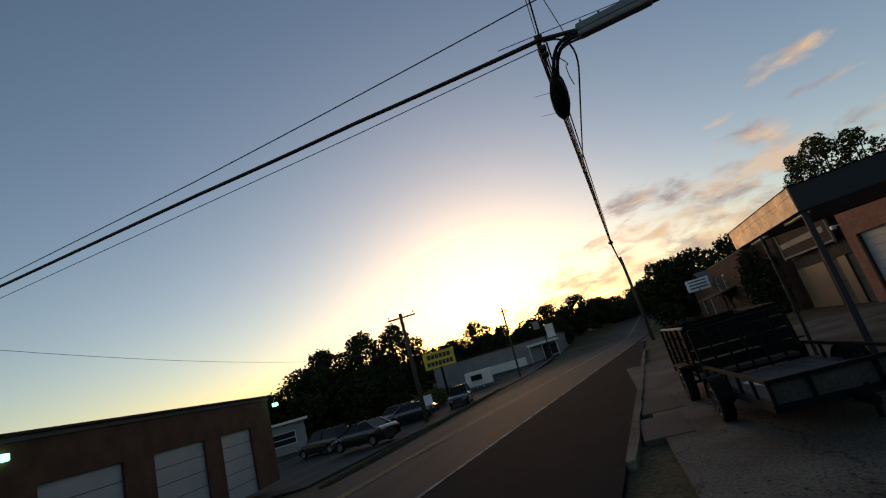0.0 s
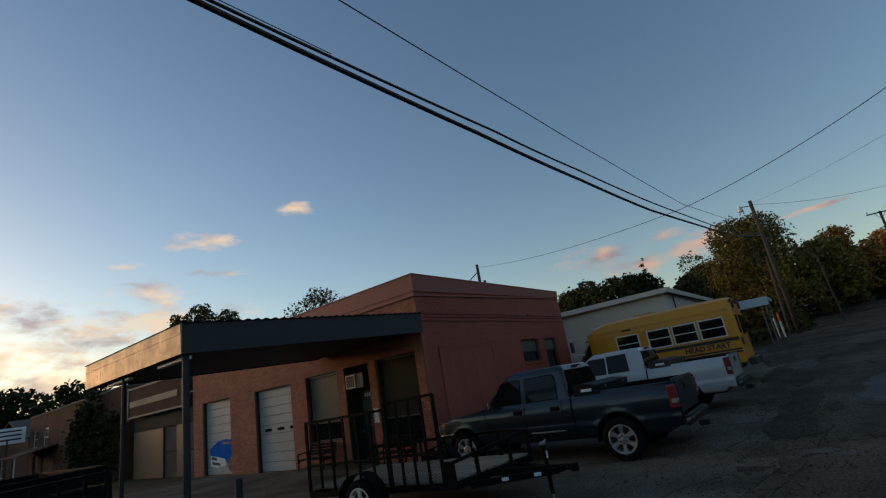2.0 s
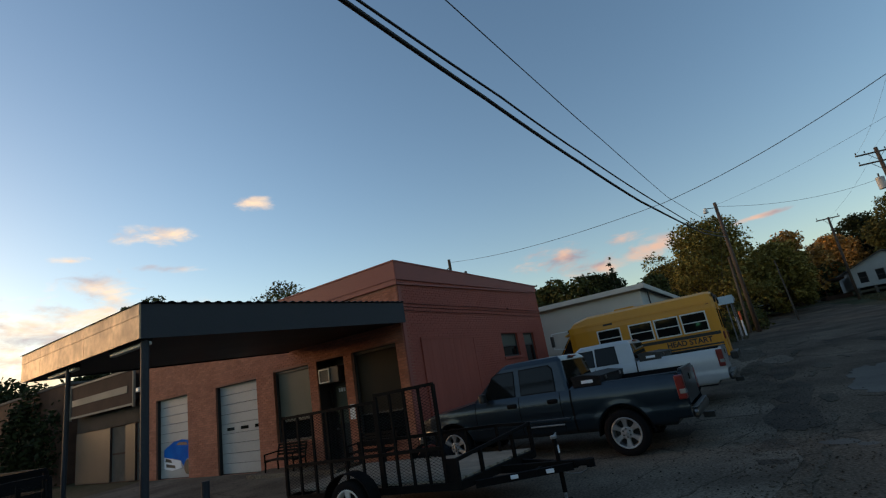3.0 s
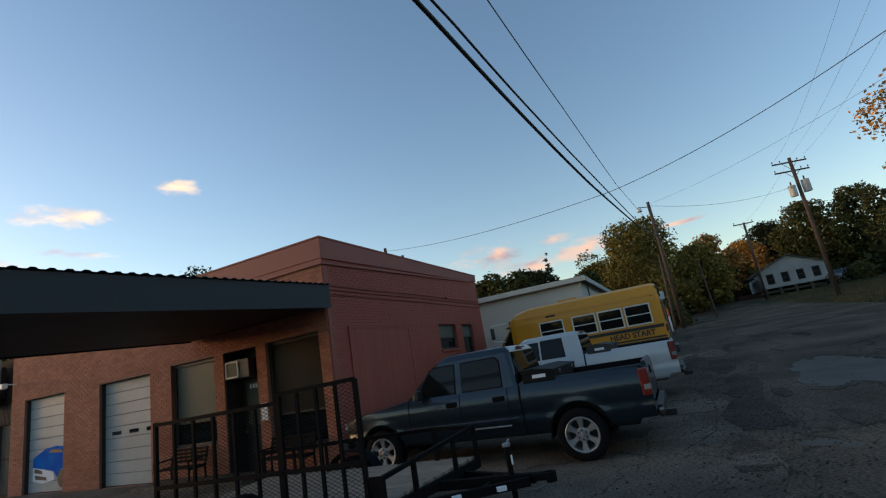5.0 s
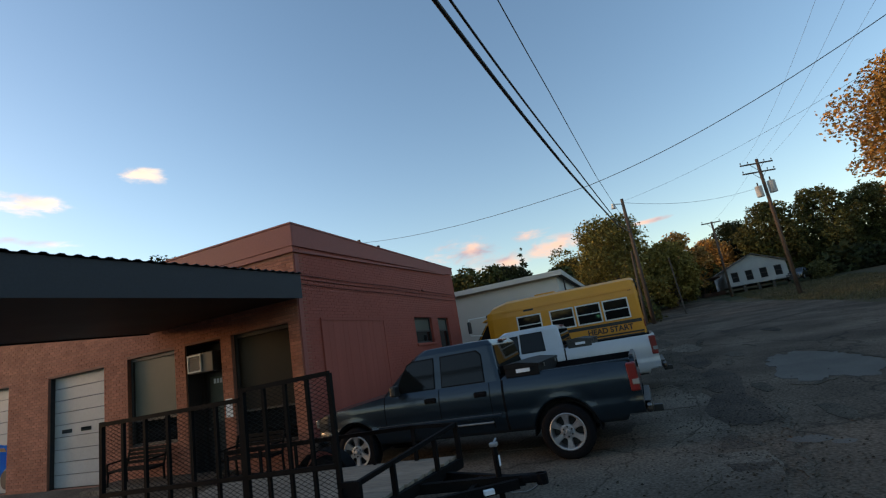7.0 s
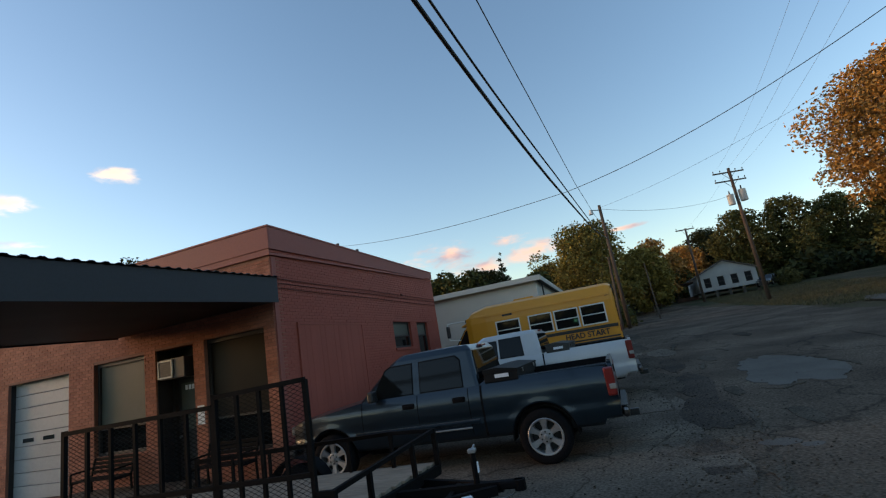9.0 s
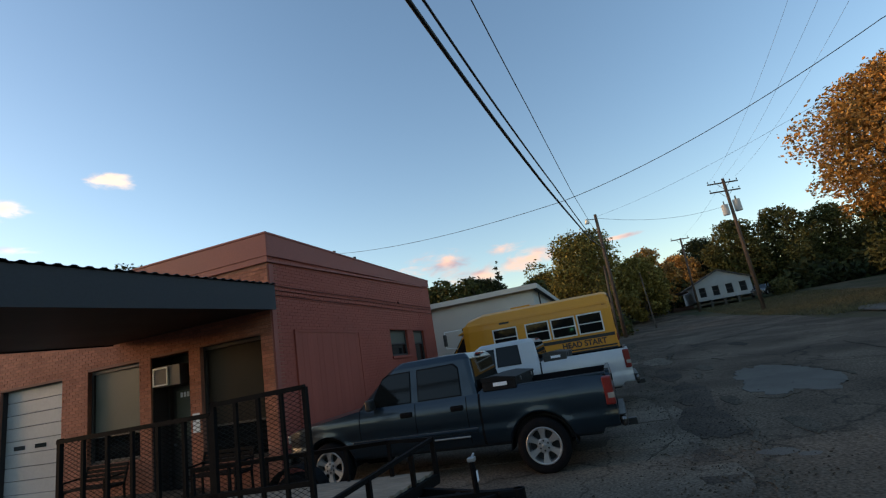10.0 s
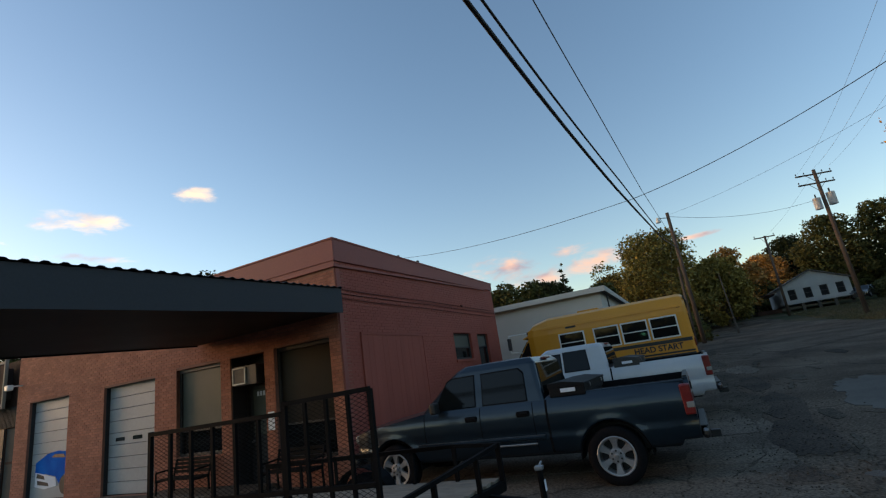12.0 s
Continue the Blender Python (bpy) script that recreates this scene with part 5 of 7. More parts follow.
    part("rear_door", B(-0.42, 0.42, -0.02, 0.0, 0.7, 2.3, 0.01), BUSYELLOW, t)
    part("rear_window", B(-0.34, 0.34, -0.035, -0.021, 1.45, 2.1, 0.01), GLASS, t)
    for s in (-1, 1):
        part("rear_window", B(min(s * 0.52, s * 0.95), max(s * 0.52, s * 0.95), -0.012, 0.06, 1.5, 2.1, 0.01), GLASS, t)
        part("rear_beacon", tube(bmesh.new(), (s * 0.8, -0.05, 2.42), (s * 0.8, 0.02, 2.42), 0.1, n=14), BLACKPAINT, t)
    part("rear_bumper", B(-1.1, 1.1, -0.2, 0.0, 0.48, 0.70, 0.03), BLACKPAINT, t)
    part("roof_hatch", B(-0.35, 0.35, 2.6, 3.3, 2.74, 2.80, 0.02), BUSYELLOW, t)
    part("drip_rail", B(-1.19, -1.16, 0.1, 4.4, 2.30, 2.325), BUSYELLOW, t)
    text("lettering", "HEAD START", 0.235, Matrix(((0, 0, -1, -1.214), (-1, 0, 0, 1.02), (0, 1, 0, 1.18), (0, 0, 0, 1))), BLACKPAINT, t)
    for a, b in ((1.1, 1.35), (1.38, 1.5)):
        part("lettering_bar", B(-1.185, -1.17, a, b, 2.18, 2.215), BLACKPAINT, t, "small black lettering")
    part("underbody", B(-0.95, 0.95, 0.3, 4.6, 0.40, 0.6), BLACKPAINT, t)
    for s in (-1, 1):
        part("stripe", B(min(s * 1.19, s * 1.213), max(s * 1.19, s * 1.213), 0.05, 4.3, 1.0, 1.05, 0.004), BLACKPAINT, t, "black side stripe")
        part("warning_lamp", B(min(s * 0.75, s * 1.0), max(s * 0.75, s * 1.0), 4.86, 5.0, 2.26, 2.36, 0.02), BLACKPAINT, t)
        part("roof_cap", B(min(s * 0.1, s * 1.04), max(s * 0.1, s * 1.04), -0.03, 0.02, 2.5, 2.62, 0.02), BLACKPAINT, t)
    part("maker_plate", B(-1.185, -1.165, 3.28, 3.62, 2.22, 2.31, 0.004), BLACKPAINT, t, "small dark maker's mark")
    part("visor", prism(bmesh.new(), [(4.8, 2.2), (5.15, 2.12), (5.15, 2.16), (4.8, 2.3)], "x", -1.0, 1.0), BUSYELLOW, t)


bus()


# ---- utility trailers ----
def mesh_panel(p0, p1, z0, z1, cell=0.085):
    """Expanded-metal diamonds between two plan points."""
    verts, faces = [], []
    a, b = Vector((*p0, 0)), Vector((*p1, 0))
    d = (b - a)
    L = d.length
    d.normalize()
    nrm = Vector((-d.y, d.x, 0))
    H = z1 - z0
    w = 0.0018

    def strand(u0, v0, u1, v1):
        p, q = a + d * u0 + Vector((0, 0, z0 + v0)), a + d * u1 + Vector((0, 0, z0 + v1))
        t = (q - p).normalized()
        s = t.cross(nrm) * w
        k = len(verts)
        verts.extend([p + s, q + s, q - s, p - s, p + s + nrm * 0.004, q + s + nrm * 0.004, q - s + nrm * 0.004, p - s + nrm * 0.004])
        faces.extend([(k, k + 1, k + 2, k + 3), (k + 7, k + 6, k + 5, k + 4), (k, k + 4, k + 5, k + 1), (k + 3, k + 2, k + 6, k + 7)])
    slope = 0.5
    for sgn in (1, -1):
        c = -H / slope if sgn > 0 else 0.0
        end = L if sgn > 0 else L + H / slope
        while c < end:
            # line u = c + sgn * v / slope
            v_lo, v_hi = 0.0, H
            if sgn > 0:
                v_lo, v_hi = max(0, -c * slope), min(H, (L - c) * slope)
            else:
                v_lo, v_hi = max(0, (c - L) * slope), min(H, c * slope)
            if v_hi - v_lo > 0.01:
                strand(c + sgn * v_lo / slope, v_lo, c + sgn * v_hi / slope, v_hi)
            c += cell
    return verts, faces


def tall_trailer():
    """Local: y runs from the tongue (0) to the rear; x across, 0 in the middle."""
    t = thing("utility_trailer", "black utility trailer with tall expanded-metal mesh sides", "trailer", "utility trailers", (4.62, 4.98, 0.0), 0)
    t.matrix_basis = pose(4.77, 4.98, 0.0, 0, 0, 4.0)
    y0, y1, hw = 1.63, 4.62, 0.92
    zf, zr, zt = 0.46, 0.95, 1.68
    YN, ZN = 1.05, 0.92
    S = 0.045
    for s in (-1, 1):
        x = s * hw
        part("side_rail", bar(bmesh.new(), (x, y0, zr), (x, y1, zr - 0.05), S), BLACKSTEEL, t)
        part("frame_rail", bar(bmesh.new(), (x, y0, zf), (x, y1, zf - 0.04), 0.06, 0.09), BLACKSTEEL, t)
        # panel near the nose is a little taller
        splits = [(y0, y0 + 1.03, zt + 0.12, 4), (y0 + 1.06, y1, zt, 6)] if s < 0 else [(y0, y1, zr, 5)]
        for a, b, z, n in splits:
            part("top_rail", bar(bmesh.new(), (x, a, z), (x, b, z - 0.03), S), BLACKSTEEL, t)
            for i in range(n + 1):
                y = a + (b - a) * i / n
                part("upright", bar(bmesh.new(), (x, y, zf), (x, y, z), S if i in (0, n) else 0.035), BLACKSTEEL, t)
            if s > 0:
                continue
            v, f = mesh_panel((x - s * 0.03, a), (x - s * 0.03, b), zf + 0.02, z - 0.02)
            arrays("mesh_panel", v, f, BLACKSTEEL, t)
        # low railing runs on past the tall side to the nose
        yn, zn = (YN + 0.40, ZN - 0.14) if s < 0 else (YN, ZN)
        part("side_rail", bar(bmesh.new(), (x, yn, zn), (x, y0, zn if s < 0 else zr), S), BLACKSTEEL, t)
        part("frame_rail", bar(bmesh.new(), (x, yn, zf), (x, y0, zf), 0.06, 0.09), BLACKSTEEL, t)
        part("nose_post", bar(bmesh.new(), (x, yn, zf - 0.04), (x, yn, zn + 0.02), 0.055), BLACKSTEEL, t)
        part("nose_upright", bar(bmesh.new(), (s * 0.40, YN + 0.20 - s * 0.087, zf), (s * 0.40, YN + 0.20 - s * 0.087, ZN - 0.07 + s * 0.03), 0.05), BLACKSTEEL, t)
        part("tongue_rail", bar(bmesh.new(), (s * 0.66, YN + 0.3, zf - 0.05), (s * 0.05, 0.16, 0.43), 0.06, 0.09), BLACKSTEEL, t)
        # fender and wheel
        wheel(t, s * 1.14, 3.12, 0.34, 0.34, 0.2, s, 5, TUBE)
        fb = bmesh.new()
        ring0 = []
        for i in range(15):
            a = math.pi * i / 14
            p = (3.12 + 0.44 * math.cos(a), 0.36 + 0.42 * math.sin(a))
            ring0.append(p)
        arch(fb, ring0, s * 1.14, 0.24)
        part("fender", fb, BLACKSTEEL, t)
    part("front_rail", bar(bmesh.new(), (-hw, YN + 0.40, ZN - 0.14), (hw, YN, ZN), S), BLACKSTEEL, t)
    part("front_frame", bar(bmesh.new(), (-hw, YN + 0.40, zf), (hw, YN, zf), 0.06, 0.11), BLACKSTEEL, t)
    part("corner_plate", B(-hw - 0.012, -hw + 0.012, YN + 0.40, y0, zf, ZN - 0.15, 0.003), BLACKSTEEL, t)
    part("cross_member", bar(bmesh.new(), (-0.32, 0.62, 0.42), (0.32, 0.62, 0.42), 0.05, 0.07), BLACKSTEEL, t)
    for yy_ in (0.42, 0.86):
        part("sticker", B(-0.03, 0.03, -0.05, 0.05, -0.02, 0.02, 0.0, pose(-0.335 * yy_ / 0.72 - 0.06, yy_, 0.43, 0, 0, 29)), PAPER, t, "white warning sticker")
    part("rear_frame", bar(bmesh.new(), (-hw, y1, zf - 0.04), (hw, y1, zf - 0.04), 0.06, 0.09), BLACKSTEEL, t)
    part("axle", bar(bmesh.new(), (-0.95, 3.12, 0.34), (0.95, 3.12, 0.34), 0.06), BLACKSTEEL, t)
    for i in range(10):
        a = -hw + 0.03 + i * 0.186
        part("deck_plank", B(a, a + 0.18, YN + 0.40 - 0.20 * i / 5 + 0.02, y1 - 0.03, 0.505, 0.54, 0.004), PLYDECK, t)
    # coupler, jack and chain
    part("tongue", bar(bmesh.new(), (0, 1.5, 0.44), (0, 0.1, 0.45), 0.075, 0.1), BLACKSTEEL, t)
    cp = bmesh.new()
    box(cp, -0.05, 0.05, -0.12, 0.14, 0.42, 0.50, 0.02)
    tube(cp, (0, -0.07, 0.40), (0, -0.07, 0.50), 0.06, n=12)
    part("coupler", cp, BLACKSTEEL, t)
    jk = part("jack", tube(bmesh.new(), (0.0, 0.36, 0.10), (0.0, 0.36, 0.80), 0.032, n=12), BLACKSTEEL, t)
    part("jack_foot", tube(bmesh.new(), (0.0, 0.36, 0.0), (0.0, 0.36, 0.10), 0.022, n=10), ALLOY, jk)
    part("jack_plate", B(-0.07, 0.07, 0.29, 0.43, 0.0, 0.015), BLACKSTEEL, jk)
    part("jack_handle", box(tube(bmesh.new(), (0.0, 0.36, 0.82), (0.12, 0.36, 0.84), 0.012, n=8), -0.04, 0.04, 0.32, 0.40, 0.79, 0.83, 0.008), ALLOY, jk, "bright jack handle")
    part("sticker", B(-0.025, 0.025, 0.320, 0.327, 0.6, 0.70), PAPER, jk, "white warning sticker")
    cu = wire("safety_chain", [(0.05, 0.5, 0.42), (0.12, 0.2, 0.30), (0.08, -0.05, 0.40)], 0.009, ALLOY, t, 0.03, 8)
    return t


tall_trailer()


def flat_trailer():
    t = thing("utility_trailer", "dark low utility trailer with wooden deck and raised ramp", "trailer", "utility trailers", (-0.2, 6.25, 0.0))
    t.matrix_basis = pose(-0.22, 6.42, 0.0, 0, 0, 2.0)
    hw, L, zd, zr = 0.87, 3.35, 0.50, 0.80
    for s in (-1, 1):
        part("side_rail", bar(bmesh.new(), (s * hw, 0, zr), (s * hw, L, zr), 0.05), BLACKSTEEL, t)
        part("frame_rail", bar(bmesh.new(), (s * hw, 0, zd - 0.04), (s * hw, L, zd - 0.04), 0.06, 0.1), BLACKSTEEL, t)
        for i in range(6):
            y = L * i / 5
            part("upright", bar(bmesh.new(), (s * hw, y, zd), (s * hw, y, zr), 0.045), BLACKSTEEL, t)
        wheel(t, s * (hw + 0.16), 2.2, 0.34, 0.34, 0.2, s, 5, DARKTRIM)
        fb = bmesh.new()
        pr = [(2.2 + 0.43 * math.cos(math.pi * i / 12), 0.36 + 0.40 * math.sin(math.pi * i / 12)) for i in range(13)]
        arch(fb, pr, s * (hw + 0.16), 0.24)
        part("fender", fb, BLACKSTEEL, t)
    for y in (0, L):
        part("end_frame", bar(bmesh.new(), (-hw, y, zd - 0.04), (hw, y, zd - 0.04), 0.06, 0.1), BLACKSTEEL, t)
    part("front_rail", bar(bmesh.new(), (-hw, 0, zr), (hw, 0, zr), 0.05), BLACKSTEEL, t)
    for x in (-0.4, 0.35):
        part("upright", bar(bmesh.new(), (x, 0, zd), (x, 0, zr), 0.045), BLACKSTEEL, t)
    part("front_board", B(-hw + 0.03, hw - 0.03, 0.026, 0.034, zd + 0.036, zr - 0.03), PLANK, t, "grey board behind the front rail")
    for i in range(10):
        a = -hw + 0.04 + i * 0.179
        part("deck_plank", B(a, a + 0.173, 0.03, L - 0.03, zd, zd + 0.035, 0.004), PLANK, t)
    part("axle", bar(bmesh.new(), (-hw - 0.1, 2.2, 0.34), (hw + 0.1, 2.2, 0.34), 0.06), BLACKSTEEL, t)
    part("tongue", bar(bmesh.new(), (0, 0.0, 0.42), (0, -0.45, 0.42), 0.08, 0.1), BLACKSTEEL, t)
    part("jack_leg", tube(bmesh.new(), (0, -0.38, 0.22), (0, -0.38, 0.62), 0.03, n=10), BLACKSTEEL, t)
    for s in (-1, 1):
        part("ramp_post", bar(bmesh.new(), (s * hw, L + 0.1, 0.5), (s * hw, L + 0.25, 1.5), 0.05), BLACKSTEEL, t)
    part("ramp_top", bar(bmesh.new(), (-hw, L + 0.25, 1.5), (hw, L + 0.25, 1.5), 0.05), BLACKSTEEL, t)
    for i in range(1, 6):
        x = -hw + 2 * hw * i / 6
        part("ramp_bar", bar(bmesh.new(), (x, L + 0.1, 0.5), (x, L + 0.25, 1.5), 0.04), BLACKSTEEL, t)
    v, f = mesh_panel((-hw, L + 0.2), (hw, L + 0.2), 0.52, 1.46, 0.06)
    arrays("ramp_mesh", v, f, BLACKSTEEL, t)
    return t


flat_trailer()
sheets = thing("board_stack", "loose grey boards lying on the trailer deck", "boards", loc=(-0.42, 8.0, 0.537))
part("board", B(-0.42, 0.30, -0.5, 0.55, 0.0, 0.02, 0.003, pose(0, 0, 0, 0, 0, 12)), TUBE, sheets)
part("board", B(-0.36, 0.33, -0.42, 0.5, 0.021, 0.04, 0.003, pose(0.02, 0.05, 0, 0, 0, -5)), PLANK, sheets)


def box_trailer():
    """A tall-sided dark trailer behind the flat one."""
    t = thing("stake_trailer", "dark stake-sided trailer with tall rusty sides", "trailer", "utility trailers", (-0.15, 10.9, 0.0))
    t.matrix_basis = pose(-0.25, 10.7, 0.0, 0, 0, 2.0)
    hw, L, z0, z1 = 0.95, 3.0, 0.55, 1.55
    for s in (-1, 1):
        for i in range(4):
            z = z0 + 0.05 + i * 0.25
            part("side_board", B(s * hw - 0.012, s * hw + 0.012, 0, L, z, z + 0.21, 0.004), BLACKSTEEL, t)
        for i in range(5):
            part("stake", bar(bmesh.new(), (s * (hw + 0.035), 0.05 + (L - 0.1) * i / 4, 0.45), (s * (hw + 0.035), 0.05 + (L - 0.1) * i / 4, z1), 0.045), BLACKSTEEL, t)
        part("top_rail", bar(bmesh.new(), (s * hw, 0, z1 + 0.02), (s * hw, L, z1 + 0.02), 0.06, 0.04), ALLOY if s < 0 else BLACKSTEEL, t)
        wheel(t, s * (hw + 0.18), 0.7, 0.36, 0.36, 0.2, s, 5, DARKTRIM)
        part("fender", B(min(s * (hw + 0.06), s * (hw + 0.3)), max(s * (hw + 0.06), s * (hw + 0.3)), 0.2, 1.2, 0.76, 0.79, 0.005), BLACKSTEEL, t)
    for y in (0.0, L):
        for i in range(4):
            z = z0 + 0.05 + i * 0.25
            part("end_board", B(-hw + 0.02, hw - 0.02, y - 0.012, y + 0.012, z, z + 0.21, 0.004), BLACKSTEEL, t)
        part("top_rail", bar(bmesh.new(), (-hw, y, z1 + 0.02), (hw, y, z1 + 0.02), 0.06, 0.04), BLACKSTEEL, t)
    part("deck", B(-hw, hw, 0, L, 0.48, 0.55), PLANK, t)
    part("axle", bar(bmesh.new(), (-hw - 0.1, 0.7, 0.36), (hw + 0.1, 0.7, 0.36), 0.06), BLACKSTEEL, t)


box_trailer()


# ---- bench by the wall ----
def bench(loc, rz, label, mat):
    b = thing("bench", label, "bench", "", loc, rz)
    for y in (-0.62, 0.62):
        e = bmesh.new()
        bar(e, (-0.25, y, 0), (-0.22, y, 0.40), 0.035)
        bar(e, (0.22, y, 0), (0.20, y, 0.40), 0.035)
        bar(e, (-0.26, y, 0.40), (0.22, y, 0.40), 0.035)
        bar(e, (0.20, y, 0.40), (0.30, y, 0.82), 0.035)
        bar(e, (-0.24, y, 0.60), (0.24, y, 0.62), 0.035)
        bar(e, (-0.24, y, 0.42), (-0.24, y, 0.60), 0.03)
        part("end_frame", e, BLACKSTEEL, b)
    for i in range(4):
        part("seat_slat", B(-0.24 + i * 0.115, -0.14 + i * 0.115, -0.64, 0.64, 0.42, 0.445, 0.004), mat, b)
    for i in range(4):
        part("back_slat", B(0.225 + i * 0.022, 0.25 + i * 0.022, -0.64, 0.64, 0.50 + i * 0.085, 0.565 + i * 0.085, 0.004), mat, b)


bench((7.72, 14.9, 0.01), 0, "black cast-iron and slat bench against the brick wall", BLACKSTEEL)
bench((7.72, 11.5, 0.01), 0, "dark slat bench under the big shop window", BLACKSTEEL)
tagged(mesh("step", B(7.3, WX - 0.012, 12.4, 16.2, -0.1, 0.12, 0.02), CONCRETE), "low concrete step before the office door", "", "", "structure")
bol = thing("bollard", "short dark steel bollard on the forecourt", "bollard", loc=(2.55, 10.2, 0))
part("post", tube(bmesh.new(), (0, 0, 0), (0, 0, 0.95), 0.06, n=12), CHARCOAL, bol)


# ---- poles and cables ----
def pole(name, label, base, top, r0, r1, arms=(), trafos=(), lamp=None, group="utility poles"):
    t = thing(name, label, "utility pole", group, base)
    d = Vector(top) - Vector(base)
    part("shaft", tube(bmesh.new(), (0, 0, -0.5), d, r0, r1, 12), TIMBER, t, smooth=True)
    for (h, half, az, bell) in arms:
        a = radians(az)
        u = Vector((math.cos(a), math.sin(a), 0))
        c = d * (h / d.length)
        off = Vector((-u.y, u.x, 0)) * 0.18
        arm = part("crossarm", bar(bmesh.new(), c + off - u * half, c + off + u * half, 0.10, 0.12), TIMBER, t)
        part("brace", bar(bar(bmesh.new(), c + off - u * half * 0.45, c + off * 0.9 - Vector((0, 0, 0.7)), 0.03), c + off + u * half * 0.45, c + off * 0.9 - Vector((0, 0, 0.7)), 0.03), DARKTRIM, t)
        for k in bell:
            p = c + off + u * half * k
            part("insulator", tube(tube(bmesh.new(), p + Vector((0, 0, 0.06)), p + Vector((0, 0, 0.2)), 0.02, n=8), p + Vector((0, 0, 0.18)), p + Vector((0, 0, 0.30)), 0.06, 0.04, 10), DARKTRIM, arm)
    for (h, off, az, s) in trafos:
        a = radians(az)
        c = d * (h / d.length) + Vector((math.cos(a), math.sin(a), 0)) * off
        tr = part("transformer", tube(bmesh.new(), c - Vector((0, 0, 0.5 * s)), c + Vector((0, 0, 0.5 * s)), 0.30 * s, n=16), PORCELAIN, t, "grey pole transformer")
        part("bushing", tube(bmesh.new(), c + Vector((0, 0, 0.5 * s)), c + Vector((0, 0, 0.85 * s)), 0.06 * s, n=8), DARKTRIM, tr)
    if lamp:
        c = d * (lamp / d.length)
        l = part("lamp_arm", bar(bmesh.new(), c, c + Vector((-0.2, 0.7, 0.1)), 0.05), DARKTRIM, t)
        part("lamp_head", tube(bmesh.new(), c + Vector((-0.2, 0.75, -0.25)), c + Vector((-0.2, 0.75, 0.15)), 0.2, 0.1, 12), TUBE, l, "pale yard lamp head")
    return t


P1 = Vector((39.6, 2.55, G(39.6, 2.55)))
P1T = Vector((39.6, 2.6, 11.55))
pole("utility_pole", "timber utility pole with yard lamp beside the side street", P1, P1T, 0.16, 0.12, lamp=9.7)
gp = thing("pole_stub", "leaning timber stub pole beside the street", "utility pole", "utility poles", (40.2, 3.1, G(40.2, 3.1)))
part("shaft", tube(bmesh.new(), (0, 0, -0.4), (-0.3, -0.25, 5.8), 0.12, 0.10, 10), BARK, gp)
gp2 = thing("pole_stub", "far timber pole among the trees", "utility pole", "utility poles", (47, -0.4, G(47, -0.4)))
part("shaft", tube(bmesh.new(), (0, 0, -0.4), (0.0, 0.2, 5.2), 0.08, 0.05, 10), BARK, gp2)
for k, dx in enumerate((0.0, 0.35)):
    mk = thing("marker_post", "white marker post with orange top beside the pole", "marker post", "marker posts", (37.7 + dx, 3.35 + 0.3 * k, G(37.7, 3.4)))
    part("post", tube(bmesh.new(), (0, 0, 0), (0, 0, 1.1), 0.06, n=10), PAPER, mk)
    part("top", tube(bmesh.new(), (0, 0, 1.1), (0, 0, 1.7 - 0.3 * k), 0.07, n=10), ORANGE if k == 0 else PAPER, mk)
P2 = Vector((50.0, -9.88, G(50, -9.9)))
P2T = Vector((50.0, -9.88, 14.6))
pole("utility_pole", "tall timber pole with two crossarms and two transformers", P2, P2T, 0.19, 0.14, arms=((12.35, 1.5, -72, (-0.95, -0.5, 0.5, 0.95)), (11.5, 1.5, -72, (-0.95, 0.55, 0.95))),
     trafos=((9.6, 0.62, 108, 1.0), (9.9, 0.62, -72, 1.1)))
P3 = Vector((63.9, -7.05, G(63.9, -7)))
pole("utility_pole", "timber utility pole near the white house", P3, (63.9, -7.2, 12.0), 0.15, 0.11, arms=((9.0, 1.1, -80, (-0.9, 0.9)),))
PL = Vector((-16.6, 32.8, -0.5))
pole("utility_pole", "timber utility pole with a slanting crossarm by the car park", PL, (-16.55, 32.7, 7.4), 0.18, 0.13, arms=((7.6, 1.1, 10, (-0.9, 0.9)),))
pole("utility_pole", "thin timber pole before the long store", (-13.9, 58.6, -0.5), (-13.6, 58.6, 8.2), 0.13, 0.10, arms=((8.3, 0.6, 10, ()),))
PF = Vector((1.35, 50.0, 0))
pole("utility_pole", "timber utility pole at the kerb of the street", PF, (1.2, 50.0, 8.6), 0.17, 0.13)
JX = Vector((-2.22, 5.28, 6.0))         # where the cables cross
ATT = Vector((39.5, 2.58, 8.7))
cb1 = tagged(new("cable_span"), "thick black telephone cable with a grey splice case", "cable")
wire("cable", [(-60, 9.2, 8.6), (-8.8, 5.75, 6.35), (-5.3, 5.55, 6.20), JX], 0.032, CABLE, cb1, 0.01, 20)
wire("cable", [JX, (-1.72, 5.33, 5.93)], 0.030, CABLE, cb1, 0.0, 4)
wire("cable", [(-0.75, 5.33, 5.86), (4.2, 5.03, 5.89), (8.2, 4.78, 5.95), (12.9, 4.40, 6.0), (26, 3.5, 6.95), ATT], 0.034, CABLE, cb1, 0.02, 16)
wire("cable", [(-0.75, 5.31, 5.92), (4.5, 4.89, 5.98), (7.8, 4.68, 6.07), (12.8, 4.27, 6.17), (26, 3.45, 7.1), ATT + Vector((0, 0, 0.3))], 0.020, CABLE, cb1, 0.02, 16)
wire("strand", [JX + Vector((-0.6, 0, 0.12)), JX + Vector((0, 0, 0.09)), (-0.4, 5.3, 6.0), (1.2, 5.2, 6.02)], 0.006, CABLE, cb1, 0.0, 10)
